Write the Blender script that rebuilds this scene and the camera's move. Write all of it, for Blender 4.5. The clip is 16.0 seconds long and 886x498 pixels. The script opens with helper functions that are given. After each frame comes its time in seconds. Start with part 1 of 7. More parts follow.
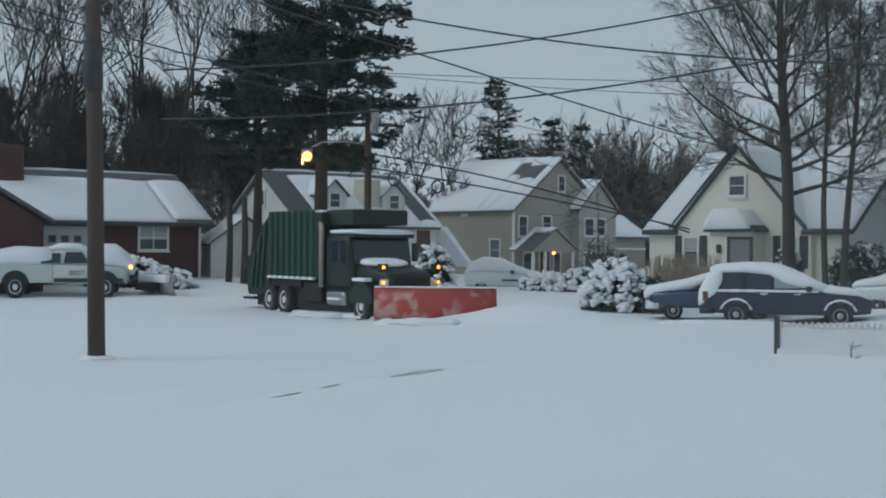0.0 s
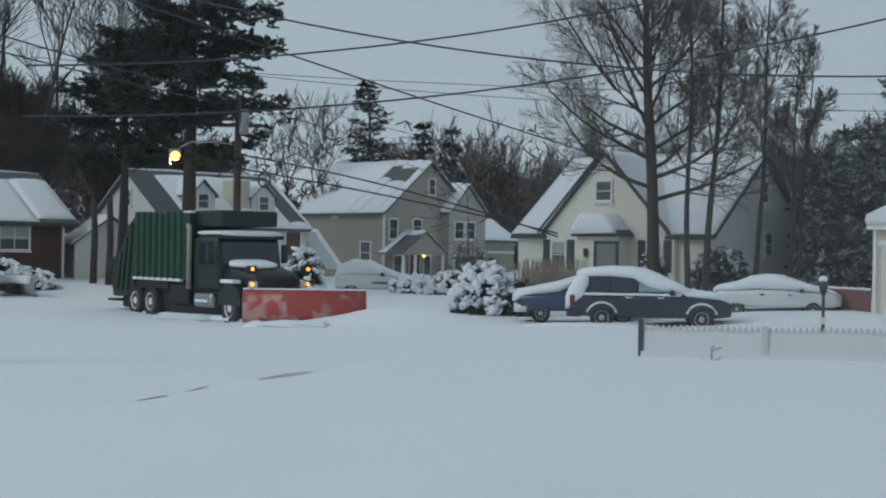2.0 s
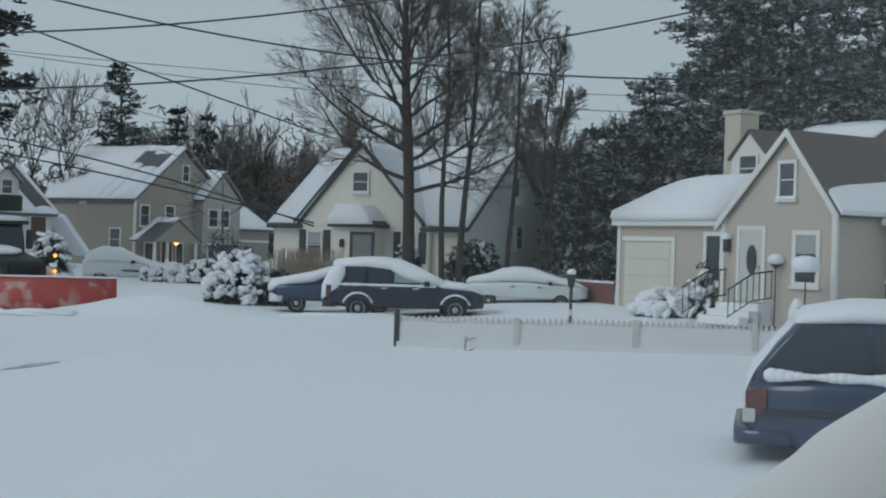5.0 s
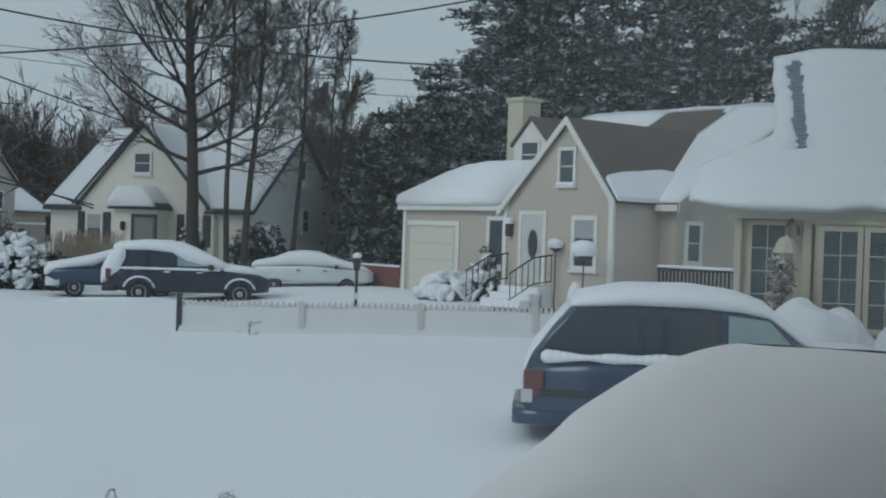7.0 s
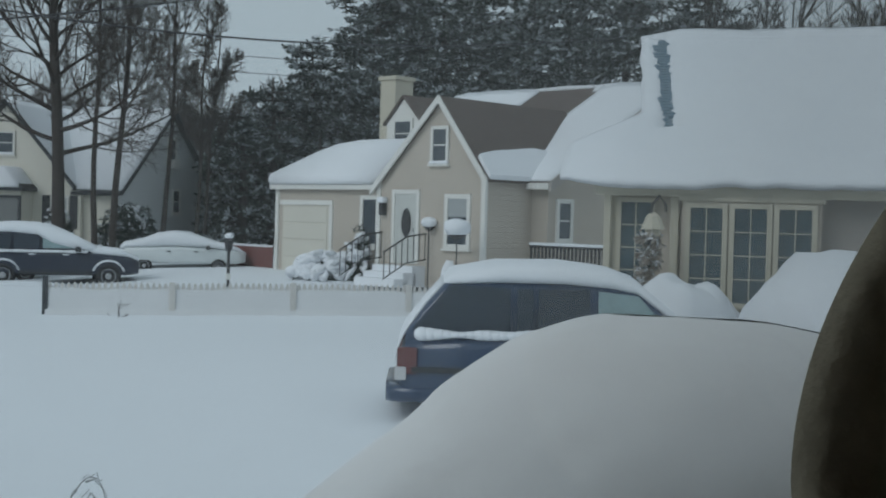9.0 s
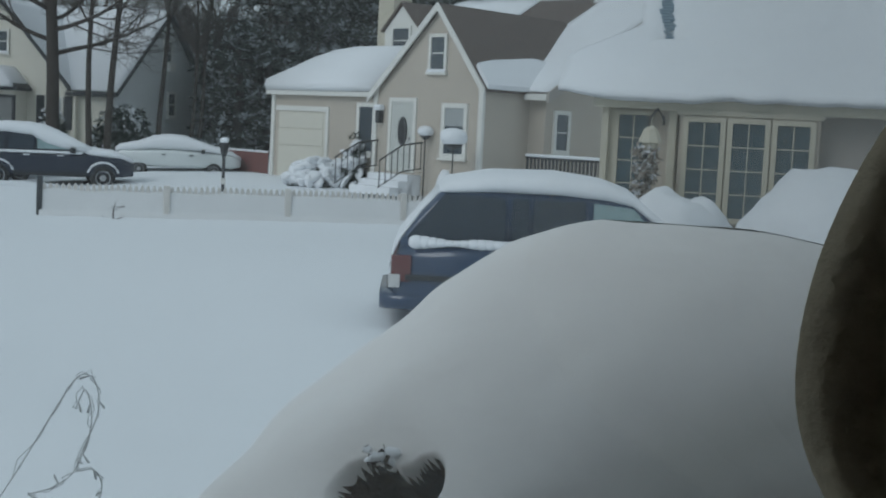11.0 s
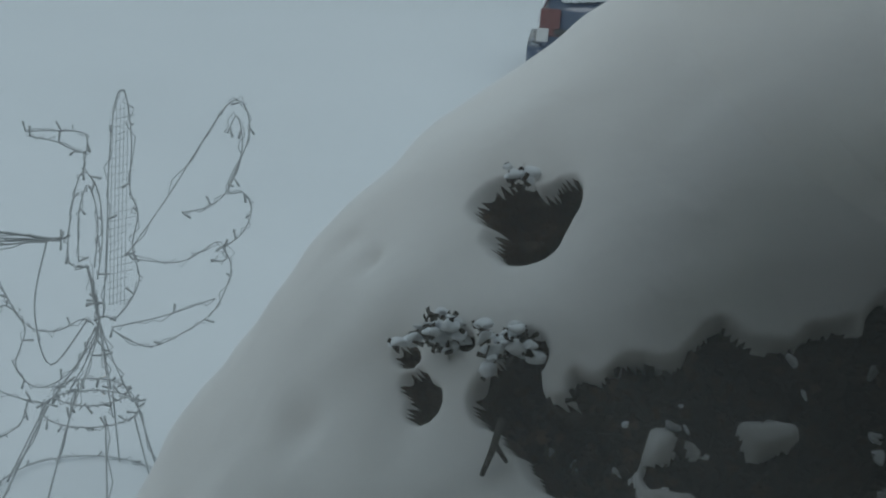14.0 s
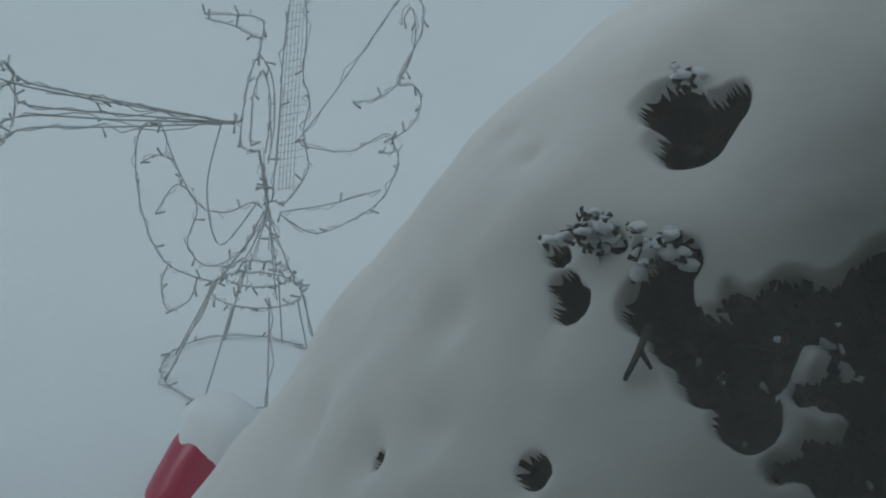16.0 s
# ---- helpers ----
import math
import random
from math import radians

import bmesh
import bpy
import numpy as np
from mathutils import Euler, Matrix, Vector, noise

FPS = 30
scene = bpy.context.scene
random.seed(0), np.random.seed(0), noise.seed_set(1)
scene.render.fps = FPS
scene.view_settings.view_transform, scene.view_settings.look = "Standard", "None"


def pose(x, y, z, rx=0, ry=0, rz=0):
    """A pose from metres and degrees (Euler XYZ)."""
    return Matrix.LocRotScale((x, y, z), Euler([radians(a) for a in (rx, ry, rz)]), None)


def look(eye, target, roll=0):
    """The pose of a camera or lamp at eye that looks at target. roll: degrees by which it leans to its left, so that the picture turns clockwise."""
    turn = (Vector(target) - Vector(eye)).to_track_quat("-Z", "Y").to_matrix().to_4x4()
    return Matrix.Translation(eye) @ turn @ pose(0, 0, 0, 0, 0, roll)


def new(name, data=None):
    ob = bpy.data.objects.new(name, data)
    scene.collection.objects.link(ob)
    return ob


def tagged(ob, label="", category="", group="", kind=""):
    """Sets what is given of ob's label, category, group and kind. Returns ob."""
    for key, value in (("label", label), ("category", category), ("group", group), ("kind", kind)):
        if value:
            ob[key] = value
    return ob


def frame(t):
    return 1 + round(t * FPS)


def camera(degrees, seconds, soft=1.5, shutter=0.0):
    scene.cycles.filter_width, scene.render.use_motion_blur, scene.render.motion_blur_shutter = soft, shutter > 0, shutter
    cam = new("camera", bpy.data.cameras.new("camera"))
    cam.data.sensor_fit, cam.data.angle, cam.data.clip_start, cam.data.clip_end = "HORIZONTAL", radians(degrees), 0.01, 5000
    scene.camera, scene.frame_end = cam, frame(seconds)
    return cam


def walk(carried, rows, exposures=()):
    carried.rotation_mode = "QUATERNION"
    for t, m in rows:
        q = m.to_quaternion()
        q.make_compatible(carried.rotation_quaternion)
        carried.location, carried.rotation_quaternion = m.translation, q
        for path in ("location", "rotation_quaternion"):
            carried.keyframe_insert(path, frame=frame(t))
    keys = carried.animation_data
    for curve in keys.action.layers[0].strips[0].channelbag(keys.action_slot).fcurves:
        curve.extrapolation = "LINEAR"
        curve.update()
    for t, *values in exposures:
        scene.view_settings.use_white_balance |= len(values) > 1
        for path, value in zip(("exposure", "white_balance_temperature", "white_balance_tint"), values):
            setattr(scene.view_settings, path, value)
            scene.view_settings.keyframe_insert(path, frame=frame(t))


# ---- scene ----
# ---------------- camera ----------------
cam = camera(37.0, 16.0, soft=2.0)
walk(cam, [
    (0, pose(0.000, 0.000, 2.260, 89.918, -0.400, -0.000)),
    (0.5, pose(0.004, -0.022, 2.255, 89.620, -0.175, -0.893)),
    (1, pose(0.003, -0.028, 2.262, 88.915, -0.440, -1.811)),
    (1.5, pose(0.007, -0.033, 2.260, 89.186, -0.817, -4.139)),
    (2, pose(0.006, -0.034, 2.257, 90.091, -0.809, -5.604)),
    (2.5, pose(-0.002, -0.025, 2.260, 90.393, -0.846, -6.944)),
    (3, pose(-0.012, -0.014, 2.263, 90.345, -0.564, -8.103)),
    (3.5, pose(-0.020, -0.005, 2.256, 90.222, -0.369, -9.792)),
    (4, pose(-0.021, 0.000, 2.250, 90.342, -0.278, -12.137)),
    (4.5, pose(-0.049, 0.013, 2.253, 90.685, -0.933, -14.612)),
    (5, pose(-0.076, 0.022, 2.250, 89.903, -1.737, -16.227)),
    (5.2, pose(-0.081, 0.030, 2.245, 90.181, -2.140, -17.785)),
    (7.3, pose(-0.012, 0.006, 2.254, 89.474, -1.859, -26.054)),
    (7.5, pose(-0.001, 0.003, 2.258, 89.570, -1.845, -26.551)),
    (8, pose(-0.013, 0.024, 2.251, 89.704, -1.726, -28.531)),
    (8.2, pose(-0.011, 0.024, 2.245, 89.486, -1.602, -29.158)),
    (10.3, pose(0.001, 0.045, 2.234, 86.644, -2.541, -31.734)),
    (10.5, pose(0.004, 0.053, 2.232, 86.080, -2.858, -31.517)),
    (11, pose(-0.002, 0.042, 2.222, 84.886, -2.861, -31.018)),
    (11.5, pose(-0.004, 0.032, 2.217, 83.423, -3.151, -30.452)),
    (12, pose(-0.004, 0.016, 2.208, 81.617, -3.546, -29.702)),
    (12.5, pose(-0.009, 0.015, 2.194, 80.081, -4.215, -28.528)),
    (13, pose(-0.017, 0.011, 2.183, 77.916, -4.088, -27.063)),
    (13.5, pose(-0.013, 0.013, 2.171, 76.718, -4.314, -26.193)),
    (14, pose(-0.012, 0.009, 2.157, 74.159, -4.377, -24.421)),
    (14.5, pose(-0.007, 0.015, 2.146, 72.728, -4.689, -22.113)),
    (15, pose(0.002, 0.007, 2.146, 71.498, -4.657, -21.008)),
    (15.5, pose(0.020, 0.015, 2.141, 70.322, -4.609, -18.766)),
    (16, pose(0.030, 0.019, 2.139, 69.291, -5.239, -16.169)),
], exposures=[(0, 0.06, 6500, 10), (5, 0.06, 6500, 10), (8, 0.0, 6500, 9), (11.5, 0.02, 6500, 9), (13.5, -0.14, 6500, 7), (16, -0.20, 6500, 6)])

# ---------------- light: a dull winter sky ----------------
world = bpy.data.worlds.new("world")
scene.world = world
world.use_nodes = True
wn, wl = world.node_tree.nodes, world.node_tree.links
wn.clear()
sky = wn.new("ShaderNodeTexSky")
sky.sky_type, sky.sun_disc = "NISHITA", False
sky.sun_elevation, sky.sun_rotation = radians(35), radians(-75)
sky_dim = wn.new("ShaderNodeMixRGB")
sky_dim.blend_type, sky_dim.inputs[0].default_value = "MULTIPLY", 1.0
sky_dim.inputs[2].default_value = (0.05, 0.05, 0.05, 1)
cloud = wn.new("ShaderNodeMixRGB")
cloud.inputs[0].default_value = 0.93
cloud.inputs[2].default_value = (0.405, 0.500, 0.560, 1)
bg, wo = wn.new("ShaderNodeBackground"), wn.new("ShaderNodeOutputWorld")
wl.new(sky.outputs[0], sky_dim.inputs[1])
wl.new(sky_dim.outputs[0], cloud.inputs[1])
wl.new(cloud.outputs[0], bg.inputs[0])
wl.new(bg.outputs[0], wo.inputs[0])
sun = new("sun", bpy.data.lights.new("sun", "SUN"))
sun.data.energy, sun.data.angle, sun.data.color = 0.75, radians(30), (0.90, 0.96, 1.0)
sun.matrix_world = look((-45, 2, 36), (5, 15, 0))

# ---------------- materials ----------------
def mat(name, col, rough=0.7, metal=0.0, var=0.12, scale=3.0, bump=0.0, bscale=40.0, col2=None, thresh=None, sub=0.0, coat=0.0):
    """A node material: two scales of colour change, optional second colour in patches, optional fine relief."""
    m = bpy.data.materials.new(name)
    m.use_nodes = True
    nt = m.node_tree
    n, l = nt.nodes, nt.links
    b = n["Principled BSDF"]
    b.inputs["Roughness"].default_value, b.inputs["Metallic"].default_value = rough, metal
    if coat:
        b.inputs["Coat Weight"].default_value = coat
    tc = n.new("ShaderNodeTexCoord")
    n1, n2 = n.new("ShaderNodeTexNoise"), n.new("ShaderNodeTexNoise")
    n1.inputs["Scale"].default_value, n2.inputs["Scale"].default_value = scale, scale * 9
    n1.inputs["Detail"].default_value, n2.inputs["Detail"].default_value = 5, 3
    l.new(tc.outputs["Object"], n1.inputs["Vector"])
    l.new(tc.outputs["Object"], n2.inputs["Vector"])
    add = n.new("ShaderNodeMath")
    add.operation = "ADD"
    l.new(n1.outputs["Fac"], add.inputs[0])
    l.new(n2.outputs["Fac"], add.inputs[1])
    rng = n.new("ShaderNodeMapRange")
    rng.inputs[1].default_value, rng.inputs[2].default_value = 0.6, 1.4
    rng.inputs[3].default_value, rng.inputs[4].default_value = 1 - var, 1 + var
    l.new(add.outputs[0], rng.inputs[0])
    mul = n.new("ShaderNodeVectorMath")
    mul.operation = "SCALE"
    mul.inputs[0].default_value = col
    l.new(rng.outputs[0], mul.inputs["Scale"])
    out = mul.outputs[0]
    if col2:
        r2 = n.new("ShaderNodeMapRange")
        r2.inputs[1].default_value, r2.inputs[2].default_value = thresh - 0.05, thresh + 0.05
        n3 = n.new("ShaderNodeTexNoise")
        n3.inputs["Scale"].default_value, n3.inputs["Detail"].default_value = scale * 1.7, 6
        l.new(tc.outputs["Object"], n3.inputs["Vector"])
        l.new(n3.outputs["Fac"], r2.inputs[0])
        mx = n.new("ShaderNodeMixRGB")
        mx.inputs[2].default_value = (*col2, 1)
        l.new(r2.outputs[0], mx.inputs[0])
        l.new(out, mx.inputs[1])
        out = mx.outputs[0]
    l.new(out, b.inputs["Base Color"])
    if sub:
        b.inputs["Subsurface Weight"].default_value = sub
        b.inputs["Subsurface Radius"].default_value = (0.03, 0.04, 0.05)
    if bump:
        nb = n.new("ShaderNodeTexNoise")
        nb.inputs["Scale"].default_value, nb.inputs["Detail"].default_value = bscale, 4
        l.new(tc.outputs["Object"], nb.inputs["Vector"])
        bp = n.new("ShaderNodeBump")
        bp.inputs["Strength"].default_value, bp.inputs["Distance"].default_value = bump, 0.02
        l.new(nb.outputs["Fac"], bp.inputs["Height"])
        l.new(bp.outputs[0], b.inputs["Normal"])
    return m


def lapped(name, col, step, rough=0.7, deep=0.02, var=0.08):
    """Painted boards laid over one another: a saw profile in z as relief."""
    m = mat(name, col, rough, var=var, scale=0.8)
    n, l = m.node_tree.nodes, m.node_tree.links
    tc = n.new("ShaderNodeTexCoord")
    sp = n.new("ShaderNodeSeparateXYZ")
    l.new(tc.outputs["Object"], sp.inputs[0])
    dv = n.new("ShaderNodeMath")
    dv.operation, dv.inputs[1].default_value = "DIVIDE", step
    fr = n.new("ShaderNodeMath")
    fr.operation = "FRACT"
    l.new(sp.outputs[2], dv.inputs[0])
    l.new(dv.outputs[0], fr.inputs[0])
    bp = n.new("ShaderNodeBump")
    bp.invert = True
    bp.inputs["Strength"].default_value, bp.inputs["Distance"].default_value = 0.8, deep
    l.new(fr.outputs[0], bp.inputs["Height"])
    l.new(bp.outputs[0], n["Principled BSDF"].inputs["Normal"])
    return m


def glowing(name, col, strength):
    m = mat(name, col, 0.3)
    b = m.node_tree.nodes["Principled BSDF"]
    b.inputs["Emission Color"].default_value, b.inputs["Emission Strength"].default_value = (*col, 1), strength
    return m


SNOW = mat("snow", (0.83, 0.86, 0.89), 0.75, var=0.03, scale=0.6, bump=0.25, bscale=9)
SNOW_FINE = mat("snow_fine", (0.83, 0.85, 0.88), 0.8, var=0.03, scale=3, bump=0.2, bscale=30)
SLUSH = mat("slush", (0.42, 0.41, 0.42), 0.8, var=0.25, scale=4, bump=0.4, bscale=14, col2=(0.72, 0.75, 0.78), thresh=0.52)
SIDING_BEIGE = lapped("siding_beige", (0.50, 0.445, 0.38), 0.15)
SIDING_TAN = lapped("siding_tan", (0.34, 0.31, 0.26), 0.15)
SIDING_WHITE = lapped("siding_white", (0.66, 0.66, 0.64), 0.15)
SIDING_GREY = lapped("siding_grey", (0.40, 0.37, 0.34), 0.13)
STUCCO = mat("cream_stucco", (0.78, 0.75, 0.66), 0.9, var=0.06, scale=1.2, bump=0.3, bscale=60)
STUCCO_PALE = mat("pale_stucco", (0.66, 0.68, 0.68), 0.9, var=0.06, scale=1.2, bump=0.3, bscale=60)
BRICK = mat("red_brick", (0.085, 0.042, 0.038), 0.9, var=0.3, scale=3, bump=0.5, bscale=30)
SHINGLE = mat("grey_shingle", (0.11, 0.115, 0.12), 0.9, var=0.25, scale=4, bump=0.6, bscale=16)
SHINGLE_BROWN = mat("brown_shingle", (0.125, 0.098, 0.085), 0.9, var=0.2, scale=5, bump=0.6, bscale=16)
TRIM = mat("white_trim", (0.74, 0.73, 0.69), 0.55, var=0.05, scale=2)
TRIM_DARK = mat("dark_trim", (0.045, 0.05, 0.055), 0.6, var=0.15)
DOOR_GREY = mat("door_grey", (0.20, 0.21, 0.21), 0.5, var=0.1)
DOOR_BROWN = mat("door_brown", (0.11, 0.05, 0.04), 0.5, var=0.15)
GARAGE = mat("garage_door_paint", (0.66, 0.63, 0.55), 0.55, var=0.05)
WINDOW_DARK = mat("window_glass", (0.055, 0.07, 0.085), 0.12, var=0.3, scale=1.5, coat=0.5)
BLIND = mat("window_blind", (0.36, 0.38, 0.38), 0.6, var=0.1)
PANE_BLUE = mat("bay_glass", (0.055, 0.095, 0.115), 0.1, var=0.3, scale=1.2, coat=0.6)
SHINGLE_BLUE = mat("blue_grey_shingle", (0.16, 0.23, 0.28), 0.9, var=0.25, scale=6)
BARK = mat("bark", (0.055, 0.045, 0.040), 0.95, var=0.3, scale=5, bump=0.8, bscale=18)
BARK_SNOWY = mat("bark_snowy", (0.115, 0.10, 0.095), 0.95, var=0.3, scale=4, col2=(0.72, 0.75, 0.78), thresh=0.60)
# Twigs of the far woods: brown made paler, haze of distance in the colour
TWIG_FAR = mat("hazed_far_twigs", (0.105, 0.086, 0.080), 0.95, var=0.25, scale=0.3)
NEEDLE = mat("pine_needles", (0.022, 0.035, 0.031), 0.85, var=0.4, scale=1.2)
NEEDLE_SNOW = mat("needles_with_snow", (0.030, 0.045, 0.035), 0.85, var=0.4, scale=1.0, col2=(0.66, 0.70, 0.73), thresh=0.60)
NEEDLE_LIGHT = mat("hemlock_needles", (0.062, 0.076, 0.066), 0.85, var=0.4, scale=1.4, col2=(0.60, 0.64, 0.67), thresh=0.56)
POLE_WOOD = mat("pole_wood", (0.070, 0.050, 0.042), 0.9, var=0.25, scale=1.5, bump=0.6, bscale=12)
WIRE = mat("cable", (0.035, 0.035, 0.04), 0.6)
STEEL = mat("steel", (0.35, 0.36, 0.37), 0.4, metal=0.9, var=0.1)
IRON = mat("black_iron", (0.03, 0.03, 0.033), 0.5, var=0.2)
RUBBER = mat("tyre", (0.025, 0.025, 0.027), 0.85, var=0.3, scale=6)
RIM_WHITE = mat("white_rim", (0.74, 0.74, 0.73), 0.5, var=0.08)
RIM_GREY = mat("alloy_rim", (0.42, 0.43, 0.44), 0.35, metal=0.6, var=0.1)
TRUCK_GREEN = mat("green_paint", (0.007, 0.054, 0.031), 0.6, var=0.35, scale=1.5, bump=0.1, bscale=12)
TRUCK_DARK = mat("dark_green_paint", (0.006, 0.016, 0.012), 0.5, var=0.3, scale=1.5)
CHASSIS = mat("chassis", (0.020, 0.018, 0.018), 0.8, var=0.4, scale=3)
PLOW_RED = mat("plow_red", (0.42, 0.065, 0.055), 0.6, var=0.25, scale=1.2, col2=(0.50, 0.30, 0.27), thresh=0.60)
BLUE_PAINT = mat("dark_blue_paint", (0.016, 0.042, 0.095), 0.28, var=0.15, scale=1.0, coat=0.6)
NAVY_PAINT = mat("navy_paint", (0.014, 0.021, 0.042), 0.35, var=0.2, scale=1.0, coat=0.25)
WHITE_PAINT = mat("white_car_paint", (0.68, 0.72, 0.72), 0.3, var=0.05, coat=0.5)
CAR_GLASS = mat("car_glass", (0.014, 0.026, 0.042), 0.12, var=0.1, coat=0.35)
FROSTED = mat("frosted_glass", (0.26, 0.36, 0.37), 0.5, var=0.2, scale=2)
PLASTIC = mat("black_plastic", (0.03, 0.033, 0.037), 0.6, var=0.15)
LAMP_RED = mat("tail_lamp_red", (0.13, 0.035, 0.035), 0.25, coat=0.5)
LAMP_CLEAR = mat("clear_lens", (0.55, 0.55, 0.55), 0.15, coat=0.6)
AMBER = glowing("amber_lamp", (1.0, 0.36, 0.05), 2.2)
WARM = glowing("warm_lamp", (1.0, 0.46, 0.10), 3.6)
FENCE = mat("fence_vinyl", (0.60, 0.58, 0.55), 0.6, var=0.08, scale=1.2)
RED_FENCE = mat("red_board", (0.19, 0.075, 0.065), 0.85, var=0.2)
GRASS_DRY = mat("dry_grass", (0.46, 0.38, 0.30), 0.9, var=0.3, scale=4)
CREAM = mat("cream_board", (0.56, 0.52, 0.42), 0.7, var=0.05)


# ---------------- mesh helpers ----------------
def link_mesh(name, bm, material, parent=None, label="", smooth=False):
    me = bpy.data.meshes.new(name)
    bm.normal_update()
    bm.to_mesh(me)
    bm.free()
    mats = material if isinstance(material, (list, tuple)) else [material]
    for m in mats:
        me.materials.append(m)
    if smooth:
        for p in me.polygons:
            p.use_smooth = True
    ob = new(name, me)
    ob.parent = parent
    if label:
        tagged(ob, label)
    return ob


def part(name, bm, material, parent, label="", smooth=False):
    return link_mesh(name, bm, material, parent, label, smooth)


def thing(name, m, label, category, group="", kind=""):
    ob = new(name)
    ob.matrix_basis = m
    return tagged(ob, label, category, group, kind)


def box(x0, x1, y0, y1, z0, z1, bevel=0.0, bm=None):
    bm = bm or bmesh.new()
    vs = [bm.verts.new(p) for p in ((x0, y0, z0), (x1, y0, z0), (x1, y1, z0), (x0, y1, z0), (x0, y0, z1), (x1, y0, z1), (x1, y1, z1), (x0, y1, z1))]
    fs = [bm.faces.new([vs[i] for i in f]) for f in ((3, 2, 1, 0), (4, 5, 6, 7), (0, 1, 5, 4), (1, 2, 6, 5), (2, 3, 7, 6), (3, 0, 4, 7))]
    if bevel:
        es = list({e for f in fs for e in f.edges})
        bmesh.ops.bevel(bm, geom=es, offset=bevel, segments=2, affect="EDGES", profile=0.5)
    return bm


def prism(poly, a, b, axis="y", bm=None, bevel=0.0):
    """A closed polygon pushed from a to b along an axis. For axis y the polygon is (x, z); for x it is (y, z); for z it is (x, y)."""
    bm = bm or bmesh.new()
    put = {"y": lambda p, s: (p[0], s, p[1]), "x": lambda p, s: (s, p[0], p[1]), "z": lambda p, s: (p[0], p[1], s)}[axis]
    r0, r1 = [bm.verts.new(put(p, a)) for p in poly], [bm.verts.new(put(p, b)) for p in poly]
    n = len(poly)
    fs = [bm.faces.new(r0), bm.faces.new(r1[::-1])]
    for i in range(n):
        fs.append(bm.faces.new((r0[i], r1[i], r1[(i + 1) % n], r0[(i + 1) % n])))
    bmesh.ops.recalc_face_normals(bm, faces=fs)
    if bevel:
        bmesh.ops.bevel(bm, geom=list({e for f in fs for e in f.edges}), offset=bevel, segments=2, affect="EDGES", profile=0.5)
    return bm


def loft(rings, close=True, bm=None):
    bm = bm or bmesh.new()
    rows = [[bm.verts.new(p) for p in r] for r in rings]
    n = len(rows[0])
    for a, b in zip(rows, rows[1:]):
        for i in range(n):
            bm.faces.new((a[i], a[(i + 1) % n], b[(i + 1) % n], b[i]))
    if close:
        bm.faces.new(rows[0][::-1])
        bm.faces.new(rows[-1])
    bmesh.ops.recalc_face_normals(bm, faces=bm.faces)
    return bm


def rrect(x, hw, z0, z1, p=4.0, n=20, yc=0.0):
    """A ring at x: a rounded rectangle of half-width hw from z0 to z1."""
    out = []
    for i in range(n):
        a = 2 * math.pi * (i + 0.5) / n
        c, s = math.cos(a), math.sin(a)
        out.append((x, yc + hw * math.copysign(abs(c) ** (2 / p), c), (z0 + z1) / 2 + (z1 - z0) / 2 * math.copysign(abs(s) ** (2 / p), s)))
    return out


def tubes(paths, sides=5, caps=True):
    """Many tapered tubes as vertices and faces: paths of (points, radii)."""
    V, F = [], []
    for pts, rad in paths:
        pts = [Vector(p) for p in pts]
        base = len(V)
        for i, p in enumerate(pts):
            d = (pts[min(i + 1, len(pts) - 1)] - pts[max(i - 1, 0)]).normalized()
            u = d.orthogonal().normalized()
            w = d.cross(u)
            r = rad[i] if isinstance(rad, (list, tuple)) else rad
            for k in range(sides):
                a = 2 * math.pi * k / sides
                V.append(p + (u * math.cos(a) + w * math.sin(a)) * r)
        for i in range(len(pts) - 1):
            for k in range(sides):
                a, b = base + i * sides + k, base + i * sides + (k + 1) % sides
                F.append((a, b, b + sides, a + sides))
        if caps:
            F.append(tuple(base + k for k in range(sides))[::-1])
            F.append(tuple(base + (len(pts) - 1) * sides + k for k in range(sides)))
    return V, F


def raw(name, V, F, material, parent=None, label="", smooth=True, m=None):
    me = bpy.data.meshes.new(name)
    me.from_pydata([tuple(v) for v in V], [], F)
    me.update()
    for k in (material if isinstance(material, (list, tuple)) else [material]):
        me.materials.append(k)
    if smooth:
        me.polygons.foreach_set("use_smooth", [True] * len(me.polygons))
    ob = new(name, me)
    ob.parent = parent
    if m is not None:
        ob.matrix_basis = m
    if label:
        tagged(ob, label)
    return ob


def tube(name, pts, r, material, parent=None, label="", sides=6):
    V, F = tubes([(pts, r)], sides)
    return raw(name, V, F, material, parent, label)


def sstep(a, b, v):
    t = min(1.0, max(0.0, (v - a) / (b - a)))
    return t * t * (3 - 2 * t)


